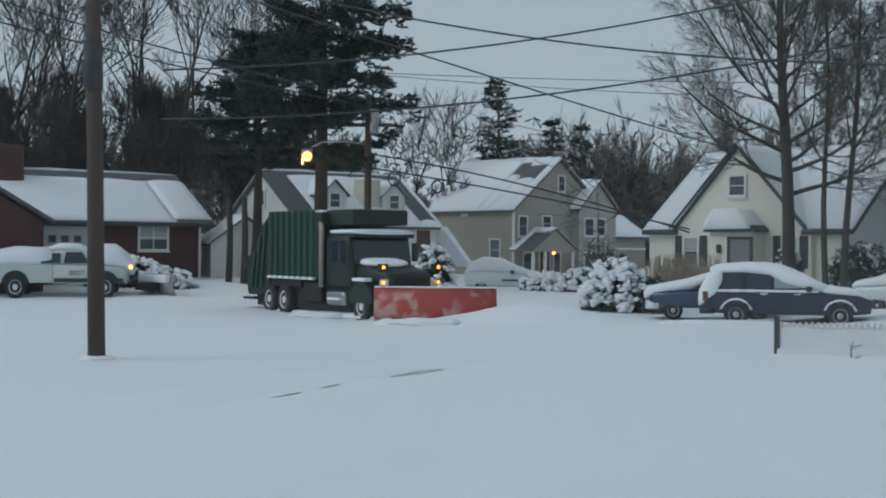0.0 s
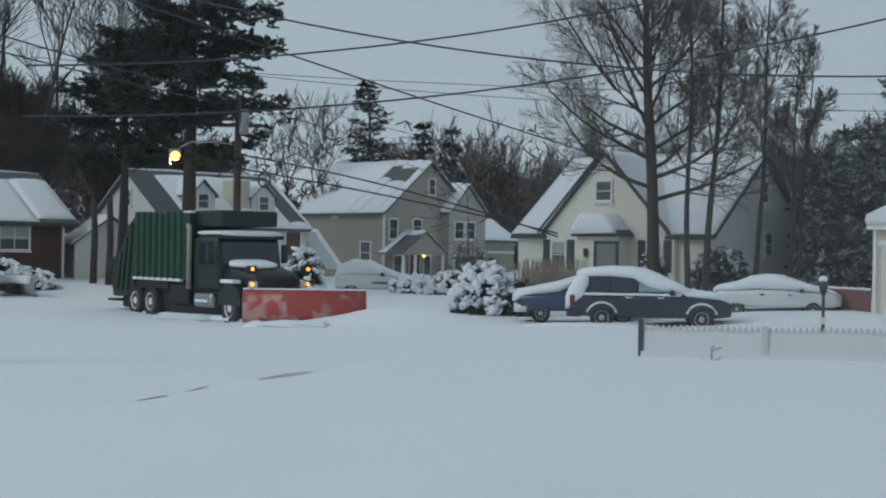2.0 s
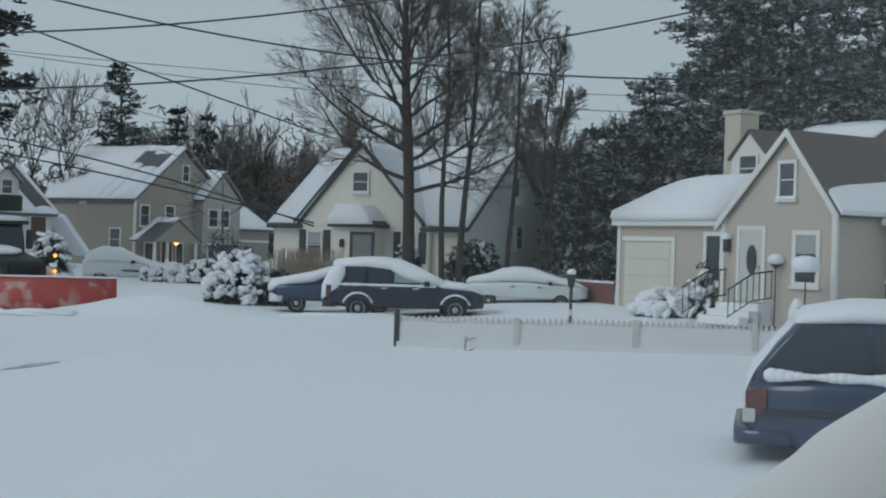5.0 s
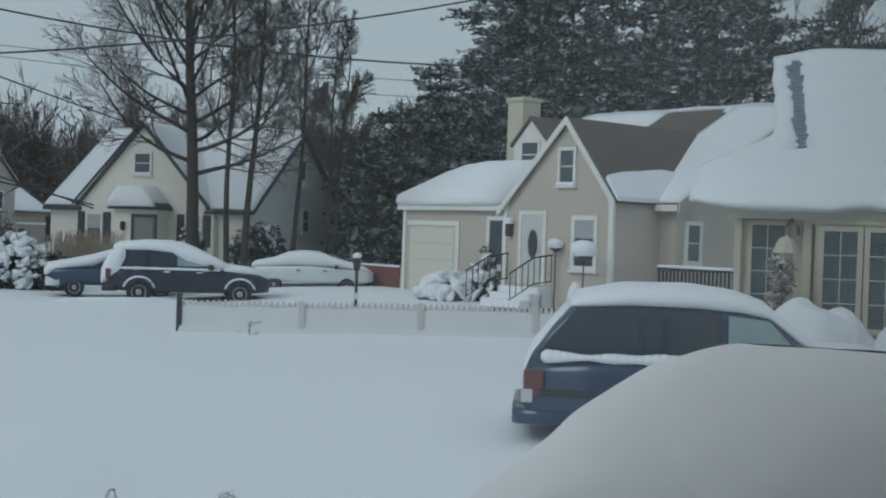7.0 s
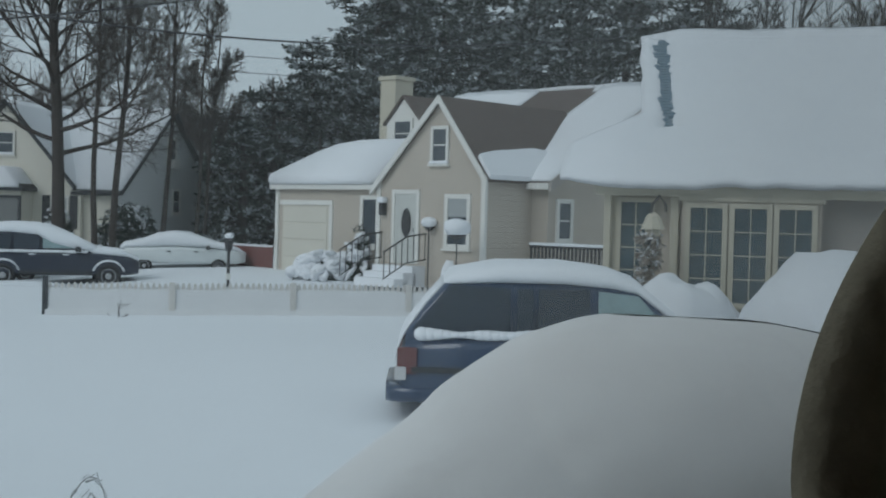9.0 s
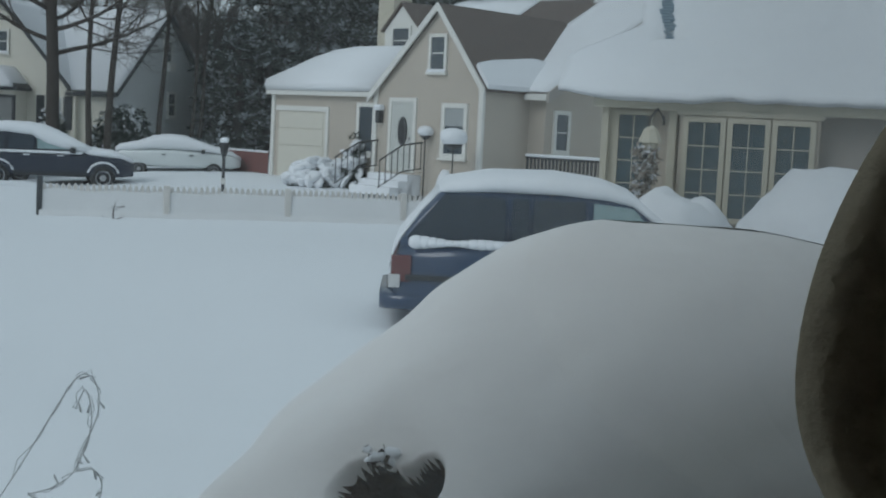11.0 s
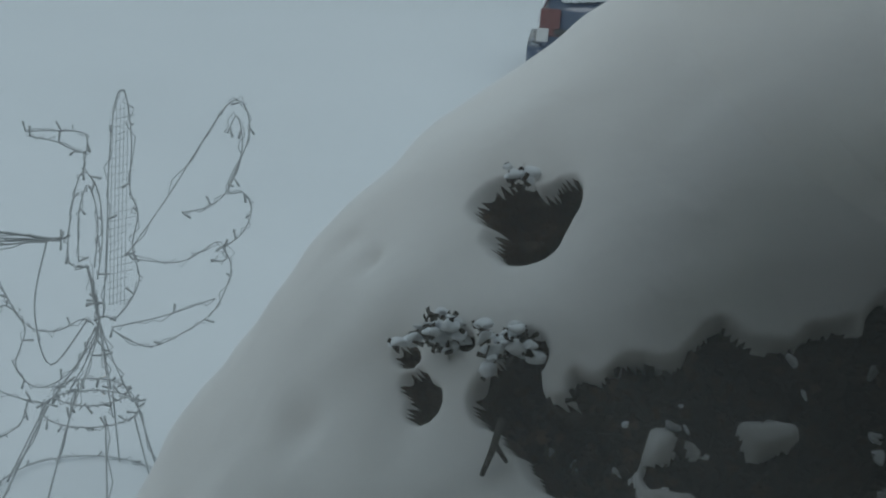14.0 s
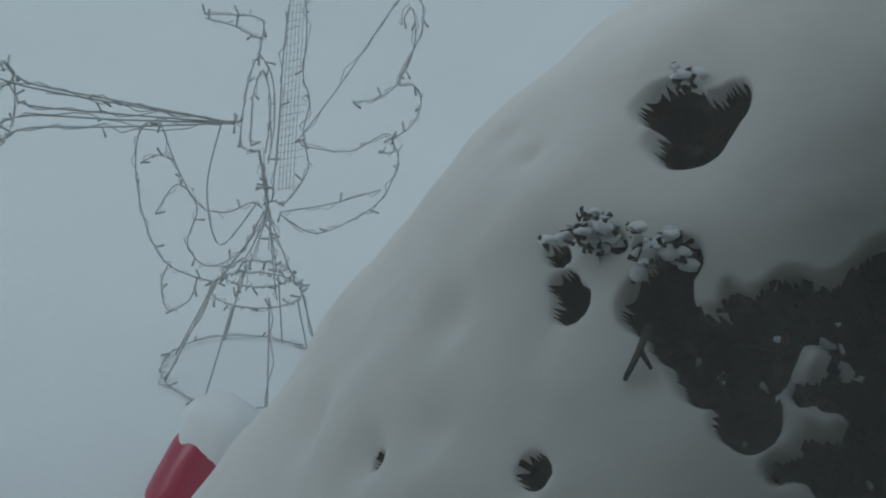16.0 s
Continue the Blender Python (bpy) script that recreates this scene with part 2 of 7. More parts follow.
# ---------------- the ground ----------------
def ground_z(x, y):
    z = 0.45 * sstep(44, 60, y) + 0.40 * sstep(50, 62, y) * sstep(-5, -10, x)
    z += 0.50 * sstep(31, 40, y + 0.25 * (x - 17)) * sstep(8, 17, x)
    z += 0.35 * sstep(4, 10, x) * sstep(30, 12, y) * sstep(-10, 8, y)
    z += 0.62 * math.exp(-((x - 2.7) / 2.4) ** 2 - ((y - 39.6) / 1.5) ** 2)          # bank beside the plough
    z += 0.16 * math.exp(-((x - 8) / 4.0) ** 2 - ((y - 36.5) / 1.6) ** 2)
    z += 0.07 * noise.noise((x * 0.16, y * 0.16, 0.3)) + 0.03 * noise.noise((x * 0.6, y * 0.6, 1.3)) + 0.012 * noise.noise((x * 1.6, y * 1.1, 2.3))
    for x0, y0 in ((-2.4, 20.5), (-4.1, 21.2)):                                       # half-filled wheel tracks
        off = (x - x0) * 0.9 - (y - y0) * 0.42 + 0.25 * math.sin(y * 0.4)
        z -= 0.05 * math.exp(-(off / 0.32) ** 2) * sstep(13, 17, y) * sstep(38, 30, y)
    rough = math.exp(-((x - 0.5) / 6.0) ** 2 - ((y - 40.5) / 3.0) ** 2)
    z += rough * (0.10 * noise.noise((x * 1.7, y * 1.7, 4.0)) + 0.05 * noise.noise((x * 4.0, y * 4.0, 7.0)))
    return z


def build_ground():
    xs = sorted({round(v, 3) for v in np.concatenate([np.linspace(-1500, -60, 10), np.linspace(-60, -24, 13), np.arange(-24, 34, 0.33), np.linspace(34, 70, 13), np.linspace(70, 1500, 10)])})
    ys = sorted({round(v, 3) for v in np.concatenate([np.linspace(-1500, -30, 8), np.linspace(-30, 0, 10), np.arange(0, 66, 0.33), np.linspace(66, 130, 20), np.linspace(130, 1800, 10)])})
    V = [(x, y, ground_z(x, y) if abs(x) < 150 and -40 < y < 200 else 0.45) for y in ys for x in xs]
    n = len(xs)
    F = [(j * n + i, j * n + i + 1, (j + 1) * n + i + 1, (j + 1) * n + i) for j in range(len(ys) - 1) for i in range(n - 1)]
    return tagged(raw("ground", V, F, SNOW), "smooth bluish snow over lawns and street", "snow", kind="structure")


build_ground()


def patch(name, cx, cy, L, W, rot, material, label, category):
    V, F = [], []
    c, s = math.cos(radians(rot)), math.sin(radians(rot))
    rows = 15
    for i in range(rows):
        u = -1 + 2 * i / (rows - 1)
        w = W * (1 - abs(u) ** 2.2) ** 0.5 * (0.6 + 0.5 * abs(noise.noise((u * 3 + cx, cy, 0)))) + 0.02
        for v in (-w, -w * 0.3, w * 0.35, w):
            x, y = cx + u * L * c - v * s, cy + u * L * s + v * c
            V.append((x, y, ground_z(x, y) + 0.012))
    for i in range(rows - 1):
        for k in range(3):
            F.append((i * 4 + k, i * 4 + k + 1, (i + 1) * 4 + k + 1, (i + 1) * 4 + k))
    return tagged(raw(name, V, F, material), label, category, kind="structure")


patch("slush_patch", -0.45, 24.4, 1.05, 0.16, 63, SLUSH, "grey slush streak showing through the snow", "slush")
patch("slush_patch", -1.83, 21.8, 0.4, 0.07, 70, SLUSH, "grey slush streak showing through the snow", "slush")
patch("slush_patch", -2.4, 20.5, 0.4, 0.08, 62, SLUSH, "grey slush streak showing through the snow", "slush")


# ---------------- houses ----------------
def window(parent, x, y, z, w, h, side="f", frame_mat=TRIM, glass=WINDOW_DARK, bars=(0, 1), depth=0.07, sill=True, fw=0.09, blind=0.0, snow=False, bw=0.018):
    """A window on a wall: side f faces -y, s faces +x, w faces -x. (x, y, z) is its lower left outer corner on the wall."""
    turn = {"f": 0, "s": 90, "w": -90}[side]
    win = new("window")
    win.parent = parent
    win.matrix_basis = pose(x, y, z, 0, 0, turn)
    bm = bmesh.new()
    for a in ((0, fw, 0, h), (w - fw, w, 0, h), (fw, w - fw, 0, fw), (fw, w - fw, h - fw, h)):
        box(a[0], a[1], -depth, 0.02, a[2], a[3], bm=bm)
    part("window_frame", bm, frame_mat, win)
    part("pane", box(fw, w - fw, -depth * 0.45, 0.0, fw, h - fw), glass, win)
    bm = bmesh.new()
    nx, nz = bars
    for i in range(nx):
        u = fw + (w - 2 * fw) * (i + 1) / (nx + 1)
        box(u - bw, u + bw, -depth * 0.75, -depth * 0.3, fw, h - fw, bm=bm)
    for i in range(nz):
        u = fw + (h - 2 * fw) * (i + 1) / (nz + 1)
        box(fw, w - fw, -depth * 0.72, -depth * 0.3, u - bw, u + bw, bm=bm)
    if nx + nz:
        part("glazing_bar", bm, frame_mat, win)
    if blind:
        part("blind", box(fw, w - fw, -depth * 0.55, -depth * 0.44, h - fw - (h - 2 * fw) * blind, h - fw), BLIND, win)
    if sill:
        part("window_sill", box(-0.05, w + 0.05, -depth - 0.06, 0.0, -0.06, 0), frame_mat, win)
    if snow:
        part("sill_snow", box(0, w, -depth - 0.06, -depth * 0.5, 0, 0.10, 0.03), SNOW_FINE, win)
    return win


def gable_roof(parent, x0, x1, y0, y1, ze, zr, over=0.3, thick=0.14, along="x", material=SHINGLE, snow=0.14, bare=(), name="roof", wear=0.0):
    """A roof of two slopes with its ridge along x or y; bare: stretches (slope, a0, a1, s0, s1) of the slopes without snow."""
    if along == "y":
        x0, x1, y0, y1 = y0, y1, x0, x1
    ym = (y0 + y1) / 2
    k = (zr - ze) / (ym - y0)
    flip = (lambda p: (p[1], p[0], p[2])) if along == "y" else (lambda p: p)

    def slab(a0, a1, s0, s1, slope, lift, t, mtl, nm, lump=0.0, nx=1, ns=1, lab=""):
        V, F = [], []
        for layer in (0, 1):
            for j in range(ns + 1):
                for i in range(nx + 1):
                    a, s = a0 + (a1 - a0) * i / nx, s0 + (s1 - s0) * j / ns
                    run = -over + s * (ym - y0 + over)
                    yy = y0 + run if slope == 0 else y1 - run
                    edge = 1.0
                    if layer and lump:
                        edge = min(1.0, 4.5 * min(i / nx, 1 - i / nx, j / ns + 0.09) + 0.25)
                        edge *= 1 + lump * noise.noise((a * 0.9, s * 3.0, ze + slope))
                    V.append(flip((a, yy, ze + k * run + lift + (t * edge if layer else 0))))
        m = (nx + 1) * (ns + 1)
        for j in range(ns):
            for i in range(nx):
                q = (j * (nx + 1) + i, j * (nx + 1) + i + 1, (j + 1) * (nx + 1) + i + 1, (j + 1) * (nx + 1) + i)
                F += [q[::-1], tuple(v + m for v in q)]
        ring = [i for i in range(nx + 1)] + [j * (nx + 1) + nx for j in range(1, ns + 1)] + [ns * (nx + 1) + i for i in range(nx - 1, -1, -1)] + [j * (nx + 1) for j in range(ns - 1, 0, -1)]
        for a, b in zip(ring, ring[1:] + ring[:1]):
            F.append((a, b, b + m, a + m))
        ob = raw(nm, V, F, mtl, parent, lab, smooth=bool(lump))
        bm = bmesh.new()
        bm.from_mesh(ob.data)
        bmesh.ops.recalc_face_normals(bm, faces=bm.faces)
        bm.to_mesh(ob.data)
        bm.free()
        return ob
    for slope in (0, 1):
        slab(x0 - over, x1 + over, 0, 1, slope, 0, thick, material, name)
    if snow:
        for slope in (0, 1):
            pieces = [b for b in bare if b[0] == slope]
            full = [(x0 - over, x1 + over, 0.0, 1.0)]
            for _, a0, a1, s0, s1 in pieces:
                nxt = []
                for f in full:
                    if a1 <= f[0] or a0 >= f[1] or s1 <= f[2] or s0 >= f[3]:
                        nxt.append(f)
                        continue
                    A0, A1, S0, S1 = max(a0, f[0]), min(a1, f[1]), max(s0, f[2]), min(s1, f[3])
                    nxt += [g for g in ((f[0], A0, f[2], f[3]), (A1, f[1], f[2], f[3]), (A0, A1, f[2], S0), (A0, A1, S1, f[3])) if g[1] - g[0] > 0.02 and g[3] - g[2] > 0.02]
                full = nxt
            for f in full:
                slab(*f, slope, thick + 0.004, snow, SNOW_FINE, "roof_snow", 0.35, max(3, int((f[1] - f[0]) * 3)), max(3, int((f[3] - f[2]) * 14)), "thick lumpy snow on the roof")


def gable_walls(parent, x0, x1, y0, y1, zb, ze, zr, along, material, name="wall"):
    if along == "x":
        ym = (y0 + y1) / 2
        return part(name, prism([(y0, zb), (y1, zb), (y1, ze), (ym, zr), (y0, ze)], x0, x1, "x"), material, parent)
    xm = (x0 + x1) / 2
    return part(name, prism([(x0, zb), (x1, zb), (x1, ze), (xm, zr), (x0, ze)], y0, y1, "y"), material, parent)


def plain_door(parent, x, y, z, w, h, material, side="f", trim=TRIM):
    d = new("door")
    d.parent = parent
    d.matrix_basis = pose(x, y, z, 0, 0, {"f": 0, "s": 90, "w": -90}[side])
    bm = bmesh.new()
    for a in ((-0.12, 0, 0, h + 0.12), (w, w + 0.12, 0, h + 0.12), (0, w, h, h + 0.12)):
        box(a[0], a[1], -0.06, 0.01, a[2], a[3], bm=bm)
    part("door_frame", bm, trim, d)
    part("door_leaf", box(0, w, -0.035, 0.0, 0, h, 0.008), material, d)
    part("door_handle", box(w - 0.14, w - 0.09, -0.08, -0.035, h * 0.46, h * 0.5, 0.01), STEEL, d)
    return d


def brick_house():
    h = thing("brick_house", pose(-10.69, 60.06, 0, 0, 0, 36), "low red brick house with a snowy hipped roof", "house")
    gable_walls(h, -14, -0.3, 0, 7.6, 0.3, 3.3, 5.4, "x", BRICK)
    gable_roof(h, -14, -0.1, 0, 7.6, 3.3, 5.45, snow=0.10, bare=[(0, -15, 1, 0.83, 1.01), (0, -1.6, 1, 0.0, 0.06)])
    part("wall", prism([(-13.6, 0.3), (-8.3, 0.3), (-8.3, 3.2), (-10.9, 4.7), (-13.6, 3.2)], -2.2, 0.1, "y"), BRICK, h)
    gable_roof(h, -13.7, -8.2, -2.3, 2.0, 3.25, 4.85, along="y", snow=0.10, over=0.2)
    part("gutter", box(-8.0, 0.25, -0.42, -0.3, 3.08, 3.2, 0.02), TRIM_DARK, h)
    part("chimney", box(-8.6, -7.5, 2.6, 3.6, 4.0, 6.6, 0.03), BRICK, h)
    part("garage_door", box(-8.1, -5.6, -0.06, 0.0, 0.7, 3.05, 0.01), mat("pale_door", (0.50, 0.52, 0.53), 0.6), h)
    for x in (-7.35, -6.8, -6.25):
        part("door_light", box(x, x + 0.32, -0.08, -0.05, 2.35, 2.65), WINDOW_DARK, h)
    window(h, -3.35, 0, 2.0, 1.45, 1.2, bars=(1, 1), blind=0.6)
    window(h, -11.6, -2.2, 1.7, 1.2, 1.3, bars=(0, 1))
    part("downpipe", box(-0.45, -0.37, -0.1, 0, 0.6, 3.1), TRIM, h)
    return h


def cape_house():
    h = thing("cape_house", pose(-6.96, 65.63, 0, 0, 0, 39), "white cape house with two dormers and a snowy roof", "house")
    gable_walls(h, 0, 8.5, 0, 7.6, 0.2, 3.35, 6.0, "x", SIDING_WHITE)
    gable_roof(h, 0, 8.5, 0, 7.6, 3.35, 6.05, over=0.25, snow=0.12, bare=[(0, -1, 1.2, 0.0, 1.01), (0, 7.5, 8.6, 0.1, 1.01), (0, -1, 9, 0.9, 1.01)])
    part("rake_snow", prism([(-0.35, 3.2), (-0.1, 3.2), (3.95, 6.25), (3.7, 6.25)], 8.6, 8.85, "x"), SNOW_FINE, h)
    for cx in (2.5, 6.3):
        part("dormer_wall", prism([(cx - 0.75, 3.9), (cx + 0.75, 3.9), (cx + 0.75, 4.95), (cx, 5.6), (cx - 0.75, 4.95)], 0.9, 3.4, "y"), SIDING_WHITE, h)
        gable_roof(h, cx - 0.75, cx + 0.75, 0.9, 3.6, 4.95, 5.65, along="y", over=0.14, thick=0.08, snow=0.10)
        window(h, cx - 0.38, 0.9, 4.2, 0.76, 0.85, glass=WINDOW_DARK)
    part("chimney", box(4.4, 5.5, 1.0, 1.9, 4.0, 5.75, 0.03), CREAM, h)
    part("chimney_cap", box(4.34, 5.56, 0.94, 1.96, 5.75, 5.85, 0.02), SNOW_FINE, h)
    plain_door(h, 7.1, 0, 1.1, 0.95, 2.05, DOOR_BROWN)
    window(h, 0, 4.3, 4.3, 0.8, 0.9, "w")
    window(h, 0, 2.9, 1.6, 0.9, 1.2, "w")
    part("porch_roof", prism([(8.55, 3.2), (8.75, 3.35), (10.6, 1.35), (10.4, 1.2)], -0.6, 0.6, "y"), SNOW_FINE, h, "snow-laden side porch roof")
    part("porch_post", box(10.35, 10.45, -0.5, -0.4, 0.3, 1.3), TRIM, h)
    return h


def tan_house():
    h = thing("tan_house", pose(4.48, 84.88, 0, 0, 0, 44), "two-storey tan house with gables and a lit porch", "house")
    gable_walls(h, 0, 9.0, 0, 13, 0.0, 4.7, 8.0, "y", SIDING_TAN)
    gable_roof(h, 0, 9.0, 0, 13, 4.7, 8.1, along="y", over=0.25, snow=0.14, bare=[(0, 0.4, 2.0, 0.58, 0.86), (0, 2.0, 3.0, 0.66, 0.92)])
    gable_walls(h, 5.7, 9.6, -0.7, 2, 0.0, 4.9, 6.6, "y", SIDING_GREY)
    gable_roof(h, 5.7, 9.6, -0.7, 4, 4.9, 6.7, along="y", over=0.2, snow=0.12)
    gable_walls(h, 9.6, 13.8, 0, 5, 0.0, 3.1, 4.5, "x", SIDING_TAN)
    gable_roof(h, 9.6, 13.8, 0, 5, 3.1, 4.6, snow=0.15)
    part("corner_board", box(-0.04, 0.12, -0.05, 0.04, 0.2, 4.6), TRIM, h)
    part("frieze", box(0, 13.8, -0.06, 0, 2.15, 2.3), TRIM, h)
    for a in ((0.45, 2.95, 0.9, 1.4), (2.75, 3.3, 0.95, 1.1), (4.3, 5.95, 0.75, 1.15)):
        window(h, a[0], 0, a[1], a[2], a[3], bars=(0, 1))
    for x in (6.2, 7.4):
        window(h, x, -0.7, 3.05, 1.05, 1.25, bars=(0, 1))
    window(h, 0, 2.05, 1.35, 1.0, 1.5, "w")
    part("vent", box(-0.05, 0, 4.1, 4.7, 4.3, 4.5), TRIM, h)
    # porch
    part("porch_roof", prism([(-0.3, 2.0), (4.3, 2.0), (4.3, 2.12), (2.0, 3.45), (-0.3, 2.12)], -1.8, 0, "y"), SIDING_TAN, h)
    gable_roof(h, -0.2, 4.2, -1.8, 0, 2.1, 3.45, along="y", over=0.12, thick=0.08, snow=0.09, bare=[(0, -2, -0.5, 0, 0.8)])
    for x in (0.05, 1.2, 3.9):
        part("porch_post", box(x, x + 0.16, -1.7, -1.54, 0.2, 2.0, 0.01), TRIM, h)
    plain_door(h, 2.55, 0, 0.35, 0.95, 1.75, DOOR_BROWN)
    window(h, 0.9, 0, 0.5, 1.1, 1.5, bars=(0, 0))
    window(h, 3.85, 0, 0.5, 0.8, 1.5, bars=(0, 0))
    for x in (6.2, 7.5, 8.6):
        window(h, x, -0.7, 0.5, 0.85, 1.5, bars=(0, 0))
    bm = bmesh.new()
    bmesh.ops.create_icosphere(bm, subdivisions=2, radius=0.13, matrix=Matrix.Translation((2.6, -1.2, 1.95)))
    part("porch_lamp", bm, WARM, h, "lit round porch lamp")
    return h


def white_house():
    h = thing("stucco_house", pose(15.85, 51.61, 0, 0, 0, -42), "cream stucco cape house with dark trim and snowy roof", "house")
    gable_walls(h, -9.2, -0.02, 0, 10.0, 0.2, 3.08, 6.5, "x", STUCCO)
    part("side_wall", prism([(0.0, 0.2), (10.0, 0.2), (10.0, 3.08), (5.0, 6.5), (0.0, 3.08)], -0.018, 0.03, "x"), STUCCO_PALE, h, "pale grey stucco gable end")
    gable_roof(h, -9.2, 0, 0, 10.0, 3.08, 6.55, over=0.22, snow=0.10, wear=0.3)
    # cross gable
    part("gable_wall", prism([(-7.6, 3.0), (-1.9, 3.0), (-1.9, 3.2), (-4.8, 6.35), (-7.6, 3.2)], -0.25, 4.5, "y"), STUCCO, h)
    part("lower_wall", box(-7.6, -1.5, -0.25, 0.2, 0.3, 3.02), STUCCO, h)
    gable_roof(h, -7.6, -1.9, -0.25, 5.0, 3.25, 6.45, along="y", over=0.18, thick=0.10, snow=0.08)
    for s in (-1, 1):
        cx = -4.75
        part("rake_board", prism([(cx + s * 3.15, 3.08), (cx + s * 3.15, 3.20), (cx, 6.64), (cx, 6.52)], -0.52, -0.44, "y"), TRIM_DARK, h, "dark rake board")
    part("rake_board", prism([(-0.3, 2.88), (-0.3, 3.02), (5.0, 6.68), (5.0, 6.54)], 0.22, 0.30, "x"), TRIM_DARK, h, "dark rake board")
    part("rake_board", prism([(10.3, 2.88), (10.3, 3.02), (5.0, 6.68), (5.0, 6.54)], 0.22, 0.30, "x"), TRIM_DARK, h, "dark rake board")
    for a in ((-9.4, -7.6), (-1.9, 0.2)):
        part("gutter", box(a[0], a[1], -0.34, -0.22, 2.86, 3.0, 0.02), TRIM_DARK, h, "dark eaves gutter")
    # windows with dark shutters
    for x0, x1 in ((-7.35, -6.55), (-2.75, -1.98)):
        window(h, x0, -0.25, 1.55, x1 - x0, 1.25, bars=(0, 1), blind=0.45)
        for s in (x0 - 0.38, x1 + 0.04):
            part("shutter", box(s, s + 0.32, -0.30, -0.25, 1.5, 2.82, 0.01), TRIM_DARK, h)
    window(h, -5.2, -0.25, 4.4, 0.85, 0.95, bars=(0, 1), snow=True)
    window(h, 0.03, 4.6, 4.4, 0.95, 1.1, "s", bars=(0, 1), snow=True)
    part("air_conditioner", box(0.03, 0.35, 4.75, 5.35, 4.15, 4.55, 0.02), TRIM, h)
    window(h, 0.03, 5.2, 2.2, 0.9, 1.1, "s", bars=(0, 1))
    # entry bay
    part("entry_wall", box(-5.5, -3.55, -1.2, 0, 0.3, 2.95), STUCCO, h)
    part("entry_roof", prism([(-5.65, 2.95), (-3.35, 2.95), (-3.35, 3.07), (-4.0, 3.65), (-5.3, 3.65), (-5.65, 3.07)], -1.45, 0, "y"), TRIM_DARK, h)
    part("entry_snow", loft([[(x, y, z) for x, z in ((-5.62 + d, 3.06), (-3.5 - d, 3.08), (-3.55 - d, 3.32 - d), (-4.05 - d, 3.9 - d), (-5.2 + d, 3.9 - d), (-5.58 + d, 3.38 - d))] for y, d in ((-1.6, 0.12), (-1.5, 0.0), (-0.6, 0.0), (0.0, 0.03))]), SNOW_FINE, h, "smooth snow hood over the entry", True)
    plain_door(h, -4.55, -1.2, 0.6, 0.9, 2.05, DOOR_GREY, trim=TRIM_DARK)
    part("wall_lantern", box(-5.12, -4.97, -1.36, -1.2, 2.1, 2.45, 0.03), IRON, h)
    part("letter_box", box(-5.3, -4.92, -1.32, -1.2, 1.45, 1.62, 0.02), IRON, h)
    return h


